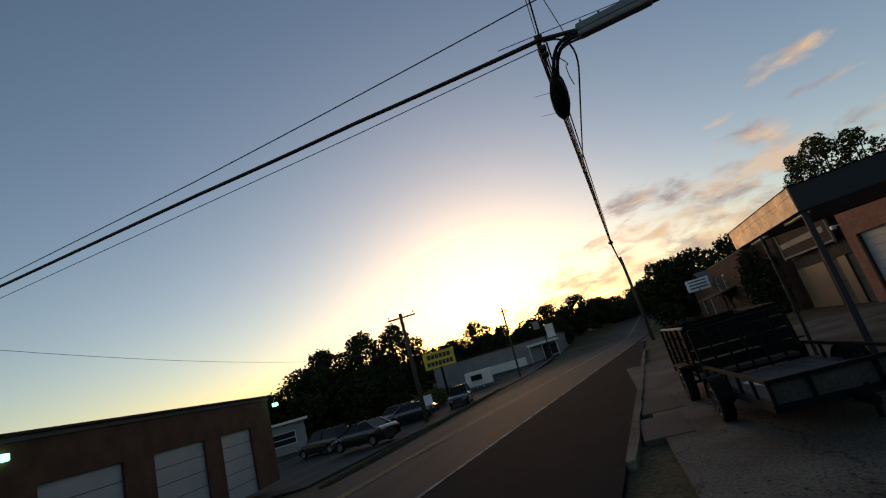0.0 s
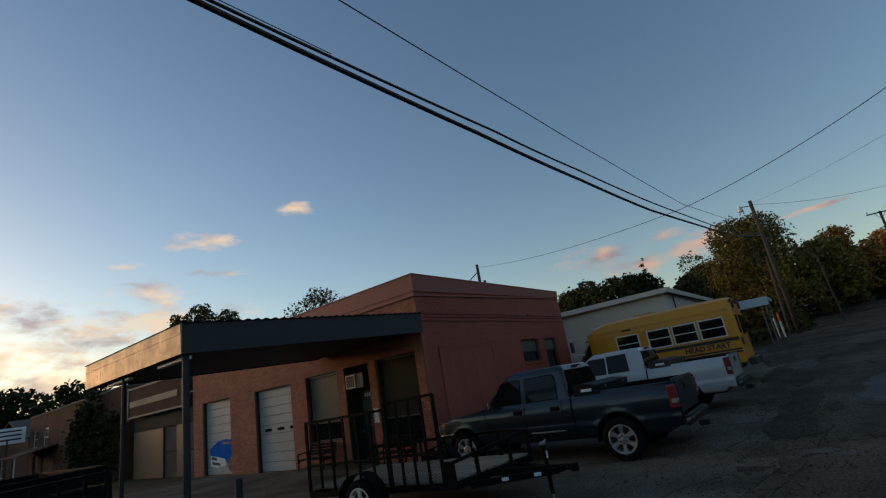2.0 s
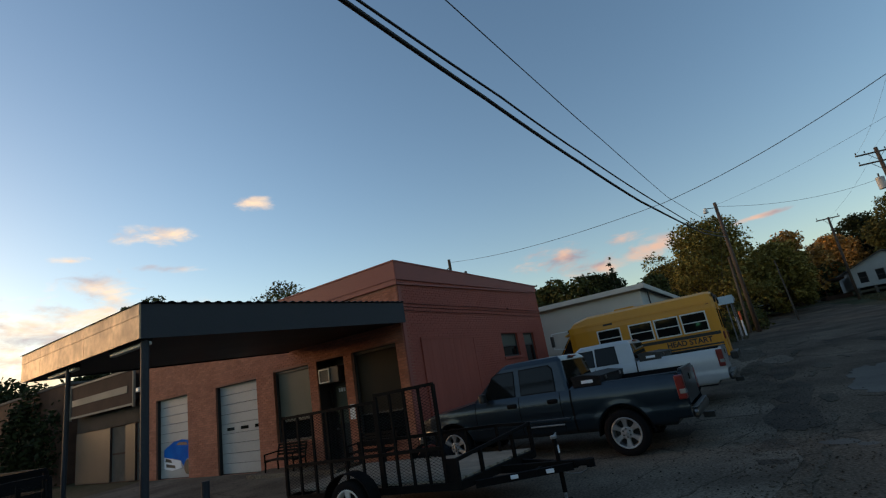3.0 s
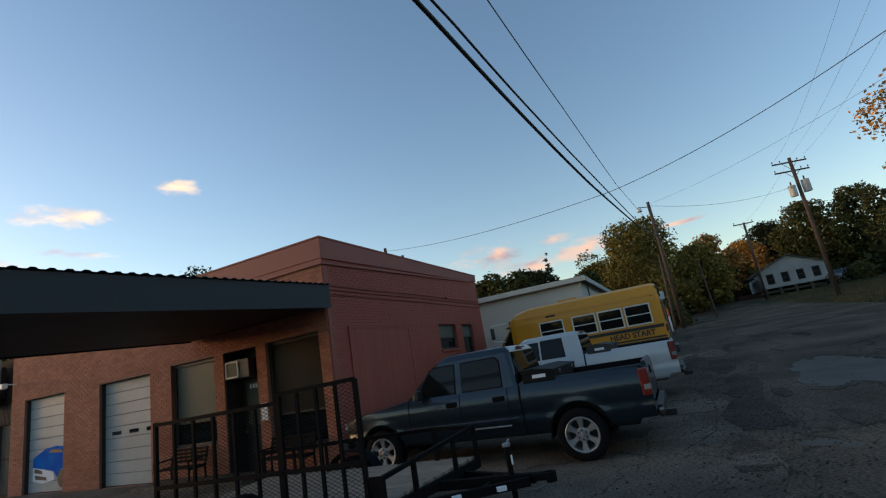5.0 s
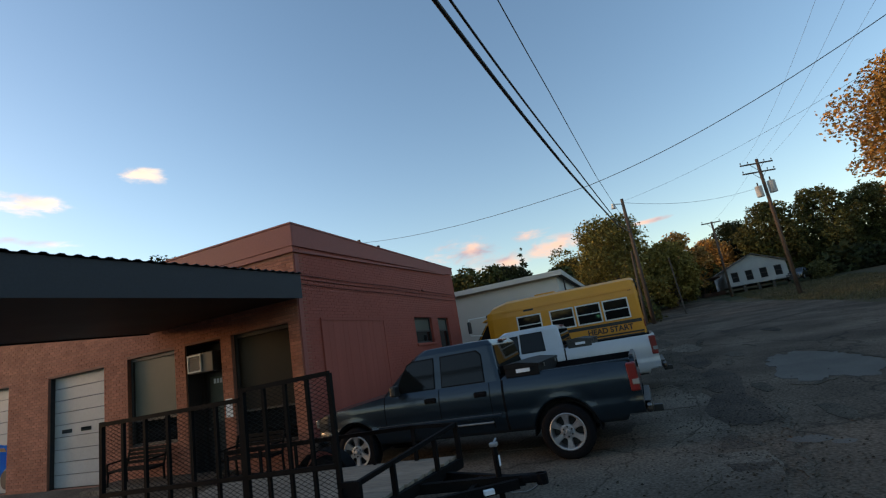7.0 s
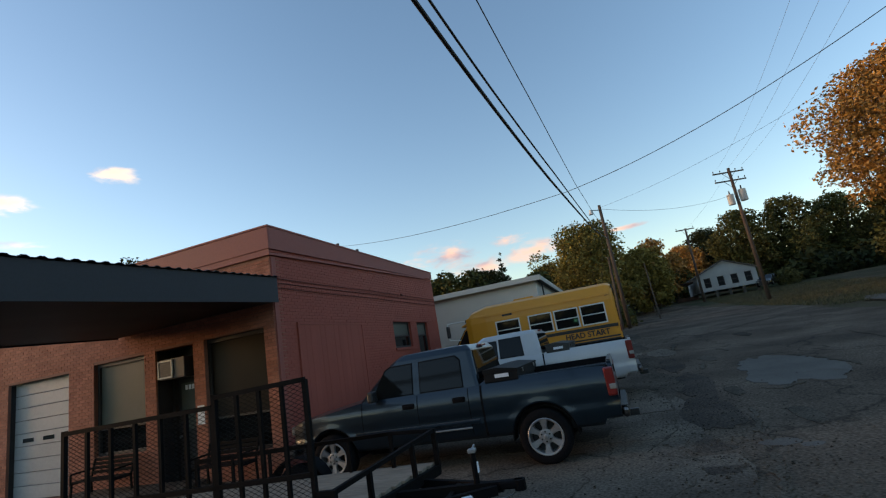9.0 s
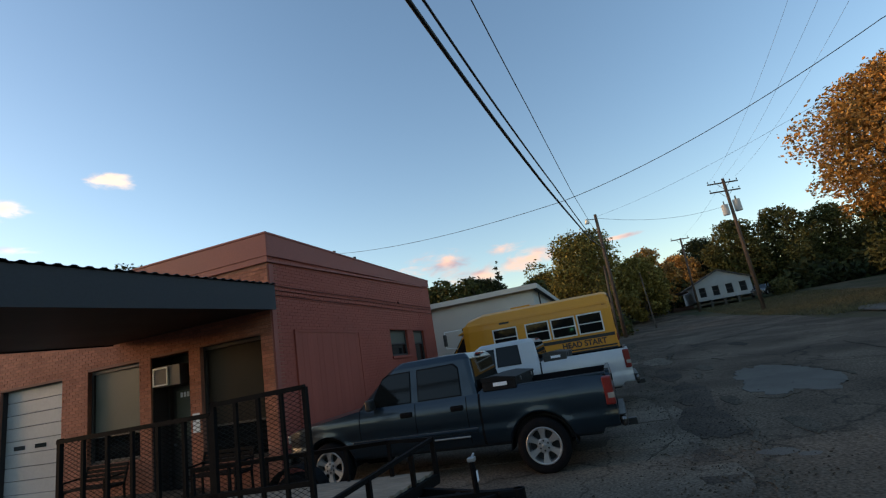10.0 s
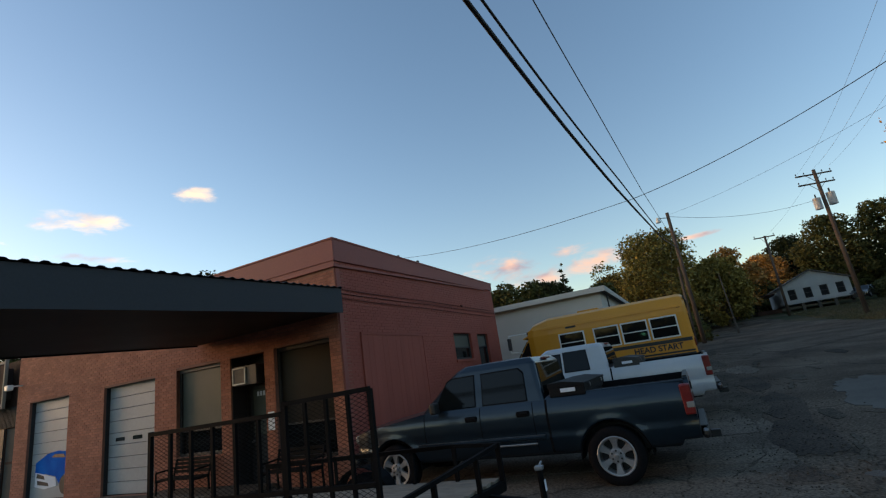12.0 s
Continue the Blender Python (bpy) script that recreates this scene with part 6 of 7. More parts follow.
wire("strand", [(-60, 9.2, 8.0), (-8.8, 5.75, 6.11), (-5.4, 5.55, 6.0), JX + Vector((0, 0, -0.12))], 0.007, CABLE, cb1, 0.0, 30)
sc_ = bmesh.new()
axis = (Vector((-0.78, 5.33, 5.84)) - Vector((-1.75, 5.42, 5.86)))
mats = Matrix.Translation((-1.255, 5.26, 5.87)) @ Matrix.Rotation(math.atan2(axis.y, axis.x), 4, "Z") @ Matrix.Rotation(-math.atan2(axis.z, axis.length), 4, "Y")
box(sc_, -0.49, 0.49, -0.075, 0.075, -0.10, 0.10, 0.03, mats)
box(sc_, -0.50, 0.50, -0.085, 0.085, -0.012, 0.012, 0.004, mats)
for k in (-0.4, -0.15, 0.15, 0.4):
    box(sc_, k - 0.015, k + 0.015, -0.02, 0.02, 0.1, 0.16, 0.004, mats)
part("splice_case", sc_, SPLICE, cb1, "long grey splice case")
def bend(a, b, c, n=10):
    a, b, c = Vector(a), Vector(b), Vector(c)
    return [a.lerp(b, t / n).lerp(b.lerp(c, t / n), t / n) for t in range(n + 1)]


for k, (dx, r) in enumerate(((0.0, 0.027), (0.05, 0.026), (-0.03, 0.017))):
    wire("drop_cable", bend((-1.73, 5.31, 5.88 - 0.05 * k), (-2.12 + dx, 5.34, 6.0 - 0.07 * k), (-2.19 + dx, 5.70, 5.60), 12), r, CABLE, cb1, 0.0, 1)
wire("drop_cable", bend(JX + Vector((0.02, 0.02, -0.04)), (-1.86, 5.34, 5.98), (-1.74, 5.31, 5.92)), 0.013, CABLE, cb1, 0.0, 1)
wire("drop_cable", bend((-2.15, 5.3, 5.96), (-1.72, 5.36, 5.92), (-1.86, 5.75, 5.52)) + bend((-1.86, 5.75, 5.52), (-1.98, 6.4, 5.2), (-2.02, 9.5, 5.33))[1:], 0.014, CABLE, cb1, 0.0, 1)
wire("tail_loop", bend((-2.05, 5.55, 5.78), (-1.92, 5.6, 5.62), (-2.0, 5.6, 5.66)) + bend((-2.0, 5.6, 5.66), (-2.02, 5.62, 5.5), (-1.98, 5.66, 5.36))[1:], 0.007, CABLE, cb1, 0.0, 1)
for z, h in ((0.03, 0.09), (-0.13, 0.06), (-0.24, 0.05)):
    part("clamp", B(-0.055, 0.055, -0.05, 0.05, -h / 2, h / 2, 0.012, Matrix.Translation(JX + Vector((-0.02, 0.02, z)))), CABLE, cb1)
part("hanger", tube(bmesh.new(), JX + Vector((-0.02, 0.02, 0.1)), JX + Vector((-0.03, 0.12, -0.36)), 0.018, n=8), CABLE, cb1)
wire("upper_wire", [(-60, 8.6, 7.6), (-8.4, 5.25, 6.28), (-2.05, 4.85, 6.30), (5.3, 4.42, 6.31), (8.4, 4.22, 6.33), (15.2, 3.82, 6.48), (39.5, 2.6, 9.2)], 0.009, CABLE, None, 0.015, 16)
bpy.data.objects["upper_wire"].parent = cb1
bnd = tagged(new("cable_bundle"), "bundle of thin black drop cables with a slack coil", "cable")
KN = Vector((-1.2, 21.0, 5.55))
for k, (dx, dz, r) in enumerate(((-0.05, 0, 0.014), (-0.02, -0.05, 0.013), (-0.07, 0.02, 0.007), (0.06, -0.02, 0.012), (0.01, -0.04, 0.010), (-0.08, -0.06, 0.012))):
    wire("cable", [JX + Vector((dx, 0.02, dz - 0.05)), KN + Vector((dx * 0.4, 0, dz * 0.3)), (1.2, 50, 7.4 + dz)], r, CABLE, bnd, 0.22 + 0.05 * (k % 3), 30)
wire("cable", [(-3.6, -40, 11.0), JX + Vector((0, 0, 0.05))], 0.012, CABLE, bnd, 0.5, 30)
wire("cable", [(-3.9, -40, 11.3), JX + Vector((-0.03, 0, 0.12))], 0.006, CABLE, bnd, 0.5, 30)
wire("cable", [(-3.2, -40, 12.0), (-2.05, 4.85, 6.32)], 0.007, CABLE, bnd, 0.5, 30)
wire("cable", [(-2.05, 4.85, 6.30), (-1.9, 5.3, 5.98)], 0.006, CABLE, bnd, 0.0, 4)
CM = Matrix.Translation((-2.2, 6.0, 5.42)) @ Matrix.Rotation(radians(90), 4, "Z") @ Matrix.Rotation(radians(26), 4, "Y")
cm = lathe(bmesh.new(), [(0.002, -0.36), (0.05, -0.34), (0.095, -0.22), (0.10, 0.0), (0.095, 0.24), (0.04, 0.34), (0.002, 0.36)], 10)
bmesh.ops.transform(cm, matrix=CM, verts=cm.verts[:])
coil = part("slack_coil", cm, CABLE, bnd, "wrapped black slack coil", smooth=True)
rc = random.Random(31)
for k in range(11):
    phi, w, h = math.pi * k / 11, rc.uniform(0.10, 0.15), rc.uniform(0.32, 0.42)
    sh = rc.uniform(-0.03, 0.03)
    loop = [CM @ Vector((sh + h * math.copysign(abs(math.cos(a)) ** 0.7, math.cos(a)), w * math.sin(a) * math.cos(phi), w * math.sin(a) * math.sin(phi))) for a in [2 * math.pi * i / 22 for i in range(23)]]
    wire("coil_turn", loop, rc.uniform(0.009, 0.015), CABLE, coil, 0.0, 1)
for z, y in ((0.14, 0.0), (-0.16, 0.1)):
    wire("tie_end", [(-2.28, 6.0 + y, 5.42 + z), (-2.55, 6.02 + y, 5.47 + z)], 0.003, CABLE, coil, 0.0, 1)
part("knot", lathe(bmesh.new(), [(0.002, -0.12), (0.09, -0.05), (0.09, 0.05), (0.002, 0.12)], 10, Matrix.Translation(KN)), CABLE, bnd)
w2 = tagged(new("service_wire"), "thin overhead service wires across the side street", "cable")
MAST = Vector((26.1, 19.2, 9.75))
wire("wire", [MAST, (17.2, 4.2, 6.85), (12.7, -4.0, 8.0), (-2.0, -29.5, 13.5)], 0.011, CABLE, w2, 0.35, 20)
wire("wire", [P1T - Vector((0, 0, 0.3)), P2T - Vector((0, 0, 2.6))], 0.012, CABLE, w2, 0.7, 24)
wire("wire", [P1T - Vector((0, 0, 0.2)), (21.5, -8.8, 10.4), (-10, -28.5, 12.0)], 0.007, CABLE, w2, 0.5, 24)
wire("wire", [P1T - Vector((0, 0, 1.2)), P1 + Vector((-0.1, 1.4, 3.2))], 0.008, CABLE, w2, 0.0, 4)
for k in (-1.1, 0.1, 1.2):
    wire("wire", [(50.0, -9.88 + k, 14.6), (19.3, -6.4 + k, 12.5), (-45, 1 + k, 15.5)], 0.006, SPLICE, w2, 0.6, 24)
wire("wire", [(50, -9.9, 14.5), (63.9, -7.1, 11.8)], 0.006, CABLE, w2, 0.4, 16)
wire("wire", [(-60, -12, 15.5), (-28.8, 14.0, 8.7), (-26.5, 37, 6.2), (-16.6, 32.7, 7.2)], 0.012, CABLE, w2, 0.3, 24)
ms = thing("service_mast", "thin timber service mast behind the brick building", "utility pole", "utility poles", (26.1, 19.2, G(26.1, 19.2)))
part("shaft", tube(bmesh.new(), (0, 0, -0.3), MAST - Vector((26.1, 19.2, G(26.1, 19.2))) + Vector((0, 0, 0.2)), 0.13, 0.10, 10), TIMBER, ms)
part("lamp_bracket", bar(bmesh.new(), (0, 0, 8.6), (-0.3, 0.6, 8.1), 0.06), DARKTRIM, ms)


# ---- other buildings ----
def simple_house(name, label, group, m, w, d, h, wall_mat, roof_mat, openings=(), flat=True, over=0.3, pitch=0.0, fascia=None):
    """w along local x, d along y; the front face is at y = 0 looking to -y. openings: (x0, x1, z0, z1, kind)."""
    t = thing(name, label, "building", group)
    t.matrix_basis = m
    ops = [o[:4] for o in openings]
    for (a, b, c, e) in wall_core(-w / 2, w / 2, 0, h, ops):
        part("front_wall", B(a, b, 0, 0.25, c, e), wall_mat, t)
    part("side_wall", B(-w / 2, -w / 2 + 0.25, 0.251, d, 0, h), wall_mat, t)
    part("side_wall", B(w / 2 - 0.25, w / 2, 0.251, d, 0, h), wall_mat, t)
    part("back_wall", B(-w / 2 + 0.251, w / 2 - 0.251, d - 0.25, d, 0, h), wall_mat, t)
    for (x0, x1, z0, z1, kind) in openings:
        if kind == "door":
            q = part("door", B(x0, x1, 0.1, 0.16, z0, z1), DOORWHITE, t)
            n = max(2, int((z1 - z0) / 0.5))
            for i in range(1, n):
                zz = z0 + (z1 - z0) * i / n
                part("panel_joint", B(x0, x1, 0.094, 0.099, zz - 0.012, zz + 0.012), DARKTRIM, q)
        else:
            q = part("window", B(x0, x1, 0.1, 0.14, z0, z1), DARKGLASS, t)
            f = bmesh.new()
            for (a, b, c, e) in [(x0, x0 + 0.07, z0, z1), (x1 - 0.07, x1, z0, z1), (x0 + 0.07, x1 - 0.07, z0, z0 + 0.07), (x0 + 0.07, x1 - 0.07, z1 - 0.07, z1), (x0 + 0.07, x1 - 0.07, (z0 + z1) / 2 - 0.03, (z0 + z1) / 2 + 0.03)]:
                box(f, a, b, 0.05, 0.099, c, e)
            part("window_frame", f, TUBE if kind == "window" else DARKTRIM, q)
    if flat:
        part("roof", B(-w / 2 - over, w / 2 + over, -over, d + over, h + 0.001, h + 0.14, 0.02), roof_mat, t)
        if fascia:
            part("fascia", B(-w / 2 - over - 0.03, w / 2 + over + 0.03, -over - 0.03, -over - 0.001, h - 0.05, h + 0.18, 0.01), fascia, t)
            part("fascia", B(-w / 2 - over - 0.03, -w / 2 - over - 0.001, -over, d + over, h - 0.05, h + 0.18, 0.01), fascia, t)
            part("fascia", B(w / 2 + over + 0.001, w / 2 + over + 0.03, -over, d + over, h - 0.05, h + 0.18, 0.01), fascia, t)
    else:
        pk = h + pitch
        part("gable", prism(bmesh.new(), [(-w / 2, h + 0.001), (w / 2, h + 0.001), (0, pk)], "y", 0.0, 0.2), wall_mat, t)
        part("gable", prism(bmesh.new(), [(-w / 2, h + 0.001), (w / 2, h + 0.001), (0, pk)], "y", d - 0.2, d), wall_mat, t)
        for s in (-1, 1):
            e = s * (w / 2 + over)
            zz = h - over * pitch / (w / 2)
            part("roof_slope", prism(bmesh.new(), [(0, pk + 0.02), (e, zz + 0.02), (e, zz + 0.14), (0, pk + 0.16)], "y", -over, d + over), roof_mat, t)
    return t


# white block building behind the bus; its front looks to -x
simple_house("block_building", "low white painted block building with pale overhanging roof", "", pose(21.0, 13.5, G(21, 9) - 0.3, 0, 0, -90), 14.0, 12.0, 4.05, STUCCO, ROOFTAR, over=0.25, fascia=STUCCO)
ms2 = thing("wall_meter", "electric meter and conduit on the white building's corner", "meter", loc=(22.2, 6.45, 2.6))
part("box", B(-0.2, 0.2, -0.16, 0.0, 0.0, 0.6, 0.02), PORCELAIN, ms2)
part("conduit", tube(bmesh.new(), (0.05, -0.06, 0.6), (0.05, -0.06, 1.7), 0.035), DARKTRIM, ms2)
aw = thing("carport", "pale blue metal carport on thin grey posts", "carport", loc=(33.9, 4.2, G(34, 4)))
part("roof_sheet", B(-2.0, 2.0, -0.9, 2.2, 2.55, 2.75, 0.02), TEAL, aw)
part("valance", B(-2.03, -2.001, -0.9, 2.2, 2.25, 2.75, 0.01), TEAL, aw)
for x, y in ((-1.9, -0.7), (1.9, -0.7), (-1.9, 2.0), (1.9, 2.0), (-1.9, -0.45)):
    part("post", tube(bmesh.new(), (x, y, 0), (x, y, 2.55), 0.035), SPLICE, aw)

# white gabled house up the side street, gable towards the camera
hz = G(70, -11)
house = simple_house("house", "small white clapboard house with four gable windows", "houses", pose(70.1, -11.4, hz + 0.75, 0, 0, -90), 6.9, 9.0, 2.15, DOORWHITE, ROOFTAR,
                     [(-2.75, -1.95, 0.5, 1.75, "dark"), (-1.15, -0.35, 0.5, 1.75, "dark"), (0.45, 1.25, 0.5, 1.75, "dark"), (2.05, 2.85, 0.5, 1.75, "dark")], flat=False, over=0.3, pitch=1.5)
for i in range(5):
    part("pier", B(-3.35 + i * 1.6, -3.05 + i * 1.6, 0.02, 0.3, -1.0, -0.001), GREYDOOR, house)
for i in range(12):
    part("clapboard", B(-3.45, 3.45, -0.02, -0.001, 0.02 + i * 0.18 if i < 2 else 1.79 + (i - 2) * 0.03, 0.06 + i * 0.18 if i < 2 else 1.805 + (i - 2) * 0.03), DOORWHITE, house) if i < 3 else None
part("porch_roof", B(-6.2, -3.8, 1.5, 7.0, 1.55, 1.75), REDBROWN, house)
part("porch_post", B(-6.0, -5.9, 1.6, 1.7, -0.7, 1.55), REDBROWN, house)
part("porch_floor", B(-6.2, -3.6, 1.5, 7.0, -0.8, -0.2), REDBROWN, house)
simple_house("house", "dark low house among the trees", "houses", pose(72, 0.5, G(72, 0.5), 0, 0, -85), 9, 7, 2.4, REDBROWN, ROOFTAR, [(-3, -2, 0.8, 1.9, "window"), (1, 2, 0.8, 1.9, "window")], flat=False, pitch=1.2)
sg = thing("street_sign", "small white sign on a post among the trees", "sign", "", (69.5, -2.2, G(69.5, -2.2)))
part("post", tube(bmesh.new(), (0, 0, 0), (0, 0, 4.7), 0.05), TIMBER, sg)
part("plate", B(-0.03, 0.03, -0.9, 0.9, 4.65, 5.0), PAPER, sg)

# low brick garage across the street, doors towards the camera
A_, B_ = Vector((-19.47, 19.9)), Vector((-15.5, 2.0))
dirn = (B_ - A_).normalized()
mid = (A_ + B_) / 2
garage = simple_house("garage_building", "long low brick garage with white roll-up doors", "", pose(mid.x, mid.y, -0.52, 0, 0, math.degrees(math.atan2(dirn.y, dirn.x)) + 180), 18.4, 9.0, 3.8, DARKBRICK, ROOFTAR,
                      [(-7.2, -4.4, 0, 2.7, "door"), (-3.2, -0.4, 0, 2.7, "door"), (0.9, 3.7, 0, 2.7, "door"), (4.8, 7.2, 0, 2.7, "door")], over=0.05)
for i in range(47):
    part("coping_tile", B(-9.2 + i * 0.39, -8.83 + i * 0.39, -0.12, 0.2, 3.945, 4.03, 0.02), REDBROWN, garage)
for p in ((-19.1, 19.9, 2.95), (-16.7, 7.0, 2.95)):
    gl = thing("green_lamp", "small lit green lamp on the garage wall", "lamp", "green lamps", p)
    part("bracket", B(-0.3, 0.0, -0.04, 0.04, 0.0, 0.05), DARKTRIM, gl)
    part("glass", B(-0.02, 0.2, -0.12, 0.12, -0.08, 0.10, 0.03), GREENLAMP, gl, "glowing green glass")
# small shop behind the garage
simple_house("shop", "small pale shop with a white fascia board", "shops", pose(-35.5, 39, -0.9, 0, 0, 35), 7.0, 6, 2.8, STOREWALL, ROOFTAR, [(-2.4, -1.4, 0, 2.1, "door"), (-0.8, 2.6, 0.8, 2.0, "window")], over=0.4, fascia=TUBE)
# long white store
store = simple_house("store", "long white painted store with a flat roof and awning", "shops", pose(-23.6, 89.5, G(-20, 89), 0, 0, -4), 25.5, 14, 4.1, STOREWALL, REDBROWN, [(9.3, 10.6, 0, 2.6, "dark"), (10.9, 12.2, 0.7, 2.5, "dark")], over=0.15, fascia=REDBROWN)
part("awning", B(7.4, 12.9, -2.6, -0.19, 2.9, 3.3, 0.03), TUBE, store)
for x in (7.6, 10.0, 12.7):
    part("awning_post", tube(bmesh.new(), (x, -2.4, 0), (x, -2.4, 2.9), 0.07), TUBE, store)
part("lower_wall", B(-3.6, 6.0, -0.06, -0.001, 0, 1.5), TUBE, store)
part("shop_front", B(11.2, 12.7, -0.5, -0.19, 3.6, 6.0, 0.03), TUBE, store)
# brick shops on the near side of the street
vine_b = simple_house("shop", "vine-grown brick shop with a sagging awning", "shops", pose(8.6, 42.5, 0, 0, 0, -90), 18.5, 10, 4.9, DARKBRICK, ROOFTAR, [(-8.2, -7.0, 2.6, 3.9, "window"), (-5.6, -4.4, 2.6, 3.9, "window"), (-8.0, -6.6, 0, 2.1, "dark"), (-5.8, -3.0, 0.5, 2.1, "dark")], over=0.05)
part("awning", prism(bmesh.new(), [(-0.05, 2.55), (-2.0, 2.15), (-2.0, 2.22), (-0.05, 2.65)], "x", -9.2, -2.0), REDBROWN, vine_b)
sh2 = simple_house("shop", "brick shop with a pale gabled roof", "shops", pose(9.5, 62, 0, 0, 0, -92), 14, 10, 3.6, DARKBRICK, CORR, [(-4, -2, 0.6, 2.4, "window"), (1, 2.4, 0, 2.2, "door")], flat=False, pitch=1.8)
s3 = thing("sign_board", "white painted shop sign with unreadable lines", "sign", "", (7.6, 53.5, 0))
part("post", tube(bmesh.new(), (0, 0, 0), (0, 0, 3.6), 0.07), TIMBER, s3)
part("plate", B(-1.1, 1.1, -0.04, 0.04, 3.3, 4.5, 0.01), PAPER, s3)
for i in range(3):
    part("line_bar", B(-0.85, 0.85, -0.046, -0.0405, 4.2 - i * 0.32, 4.32 - i * 0.32), DARKTRIM, s3)
simple_house("shop", "dark brick shop further up the street", "shops", pose(12, 84, G(12, 84), 0, 0, -92), 16, 10, 4.2, DARKBRICK, ROOFTAR, [(-4, -2, 0.6, 2.4, "window")], over=0.05)

# roadside signs
ys = thing("pole_sign", "yellow roadside store sign on a dark pole", "sign", "", (-20.6, 50.5, -0.5))
part("pole", tube(bmesh.new(), (0, 0, -0.4), (0, 0, 4.0), 0.13, n=12), BLACKSTEEL, ys)
mrot = pose(0, 0, 0, 0, 0, 22)
part("face", B(-1.75, 1.75, -0.12, 0.12, 3.65, 5.45, 0.03, mrot), SIGNYELLOW, ys)
for z, a in ((4.92, 1.35), (4.15, 1.5)):
    n = 6 if z > 4.5 else 7
    for i in range(n):
        c = -a + 2 * a * (i + 0.5) / n
        part("dark_block", B(c - a / n * 0.85, c + a / n * 0.85, -0.13, -0.121, z - 0.24, z + 0.24, 0.0, mrot), BLACKPAINT, ys, "dark lettering block")
s4 = thing("pole_sign", "small dark framed roadside sign", "sign", "", (-12.6, 86.0, G(-12, 86)))
part("pole", tube(bmesh.new(), (0, 0, 0), (0, 0, 7.6), 0.09), BLACKSTEEL, s4)
part("face", B(-1.8, -0.2, -0.1, 0.1, 4.9, 6.9, 0.02), BLACKSTEEL, s4)
part("panel", B(-1.55, -0.45, -0.12, -0.101, 5.15, 6.65), TANDOOR, s4)
s5 = thing("notice_board", "small white notice board in the car park", "sign", "", (-17.6, 36.6, -0.5))
part("post", tube(bmesh.new(), (0, 0, -0.3), (0, 0, 0.7), 0.05), TIMBER, s5)
part("plate", B(-0.35, 0.35, -0.03, 0.03, 0.7, 1.5), PAPER, s5)
# road lots on the far side
draped("pavement_4", ([(-40, 17), (-40, 30), (-38, 46), (-37, 62), (-36, 88)], [(-16.0, 17), (-14.8, 30), (-13.4, 46), (-12.4, 62), (-11.4, 88)]), ROADTOP, -0.02, "grey asphalt car park across the street")


# ---- parked cars across the street ----
def car(label, loc, rz, paint, L=4.5, H=1.42, suv=False):
    t = thing("car", label, "car", "parked cars", loc, rz)
    hw = 0.88

    def top(y):
        if suv:
            return lerp_table(y, [(0, 0.95), (0.15, 1.02), (L - 1.3, 1.02), (L - 0.3, 0.9), (L, 0.7)])
        return lerp_table(y, [(0, 0.80), (0.2, 0.96), (0.9, 0.97), (L - 1.3, 0.93), (L - 0.3, 0.78), (L, 0.6)])

    bm = bmesh.new()
    shell(bm, L, top, (0.85, L - 0.9), 0.37, 0.32, hw, 0.22, 0.015, 50, 6)
    rows = []
    for j in range(25):
        y = L * j / 24
        zt = top(y)
        w = hw - 0.055 - (0.24 if j == 24 else (0.05 if j == 0 else 0))
        rows.append([bm.verts.new((w * (2 * i / 6 - 1), y, zt + 0.03 * (1 - (i / 3 - 1) ** 2))) for i in range(7)])
    for a, b in zip(rows, rows[1:]):
        for i in range(6):
            bm.faces.new((a[i], a[i + 1], b[i + 1], b[i]))
    part("body", bm, paint, t, smooth=True)
    part("underbody", B(-0.6, 0.6, 0.1, L - 0.15, 0.2, 0.75), BLACKPAINT, t)
    y0, y1, r0, r1 = (0.1, L - 1.25, 0.35, L - 2.0) if suv else (0.55, L - 1.15, 1.25, L - 2.05)
    cb = bmesh.new()
    a = [cb.verts.new(p) for p in [(-0.8, y0, 0.93), (0.8, y0, 0.93), (0.8, y1, 0.93), (-0.8, y1, 0.93)]]
    b = [cb.verts.new(p) for p in [(-0.62, r0, H), (0.62, r0, H), (0.62, r1, H), (-0.62, r1, H)]]
    cb.faces.new(b)
    for i in range(4):
        cb.faces.new((a[i], a[(i + 1) % 4], b[(i + 1) % 4], b[i]))
    cab = part("cabin", cb, GLASS, t)
    md = cab.modifiers.new("soft", "BEVEL")
    md.width, md.segments = 0.06, 3
    part("roof", B(-0.6, 0.6, r0 + 0.02, r1 - 0.02, H - 0.01, H + 0.025, 0.012), paint, t)
    for s in (-1, 1):
        for y in (0.85, L - 0.9):
            wheel(t, s * 0.78, y, 0.32, 0.32, 0.2, s, 5, ALLOY)
        part("tail_lamp", B(min(s * 0.5, s * 0.84), max(s * 0.5, s * 0.84), -0.01, 0.08, 0.66, 0.82, 0.02), REDLENS, t)
        part("headlamp", B(min(s * 0.4, s * 0.68), max(s * 0.4, s * 0.68), L - 0.14, L - 0.02, 0.55, 0.68, 0.02), CLEARLENS, t)
        part("pillar", bar(bmesh.new(), (s * 0.8, y1, 0.95), (s * 0.62, r1, H), 0.05), paint, t)
        part("pillar", bar(bmesh.new(), (s * 0.8, y0, 0.95), (s * 0.62, r0, H), 0.07), paint, t)
        part("pillar", bar(bmesh.new(), (s * 0.805, (y0 + y1) / 2, 0.95), (s * 0.63, (r0 + r1) / 2, H), 0.06), paint, t)
    return t


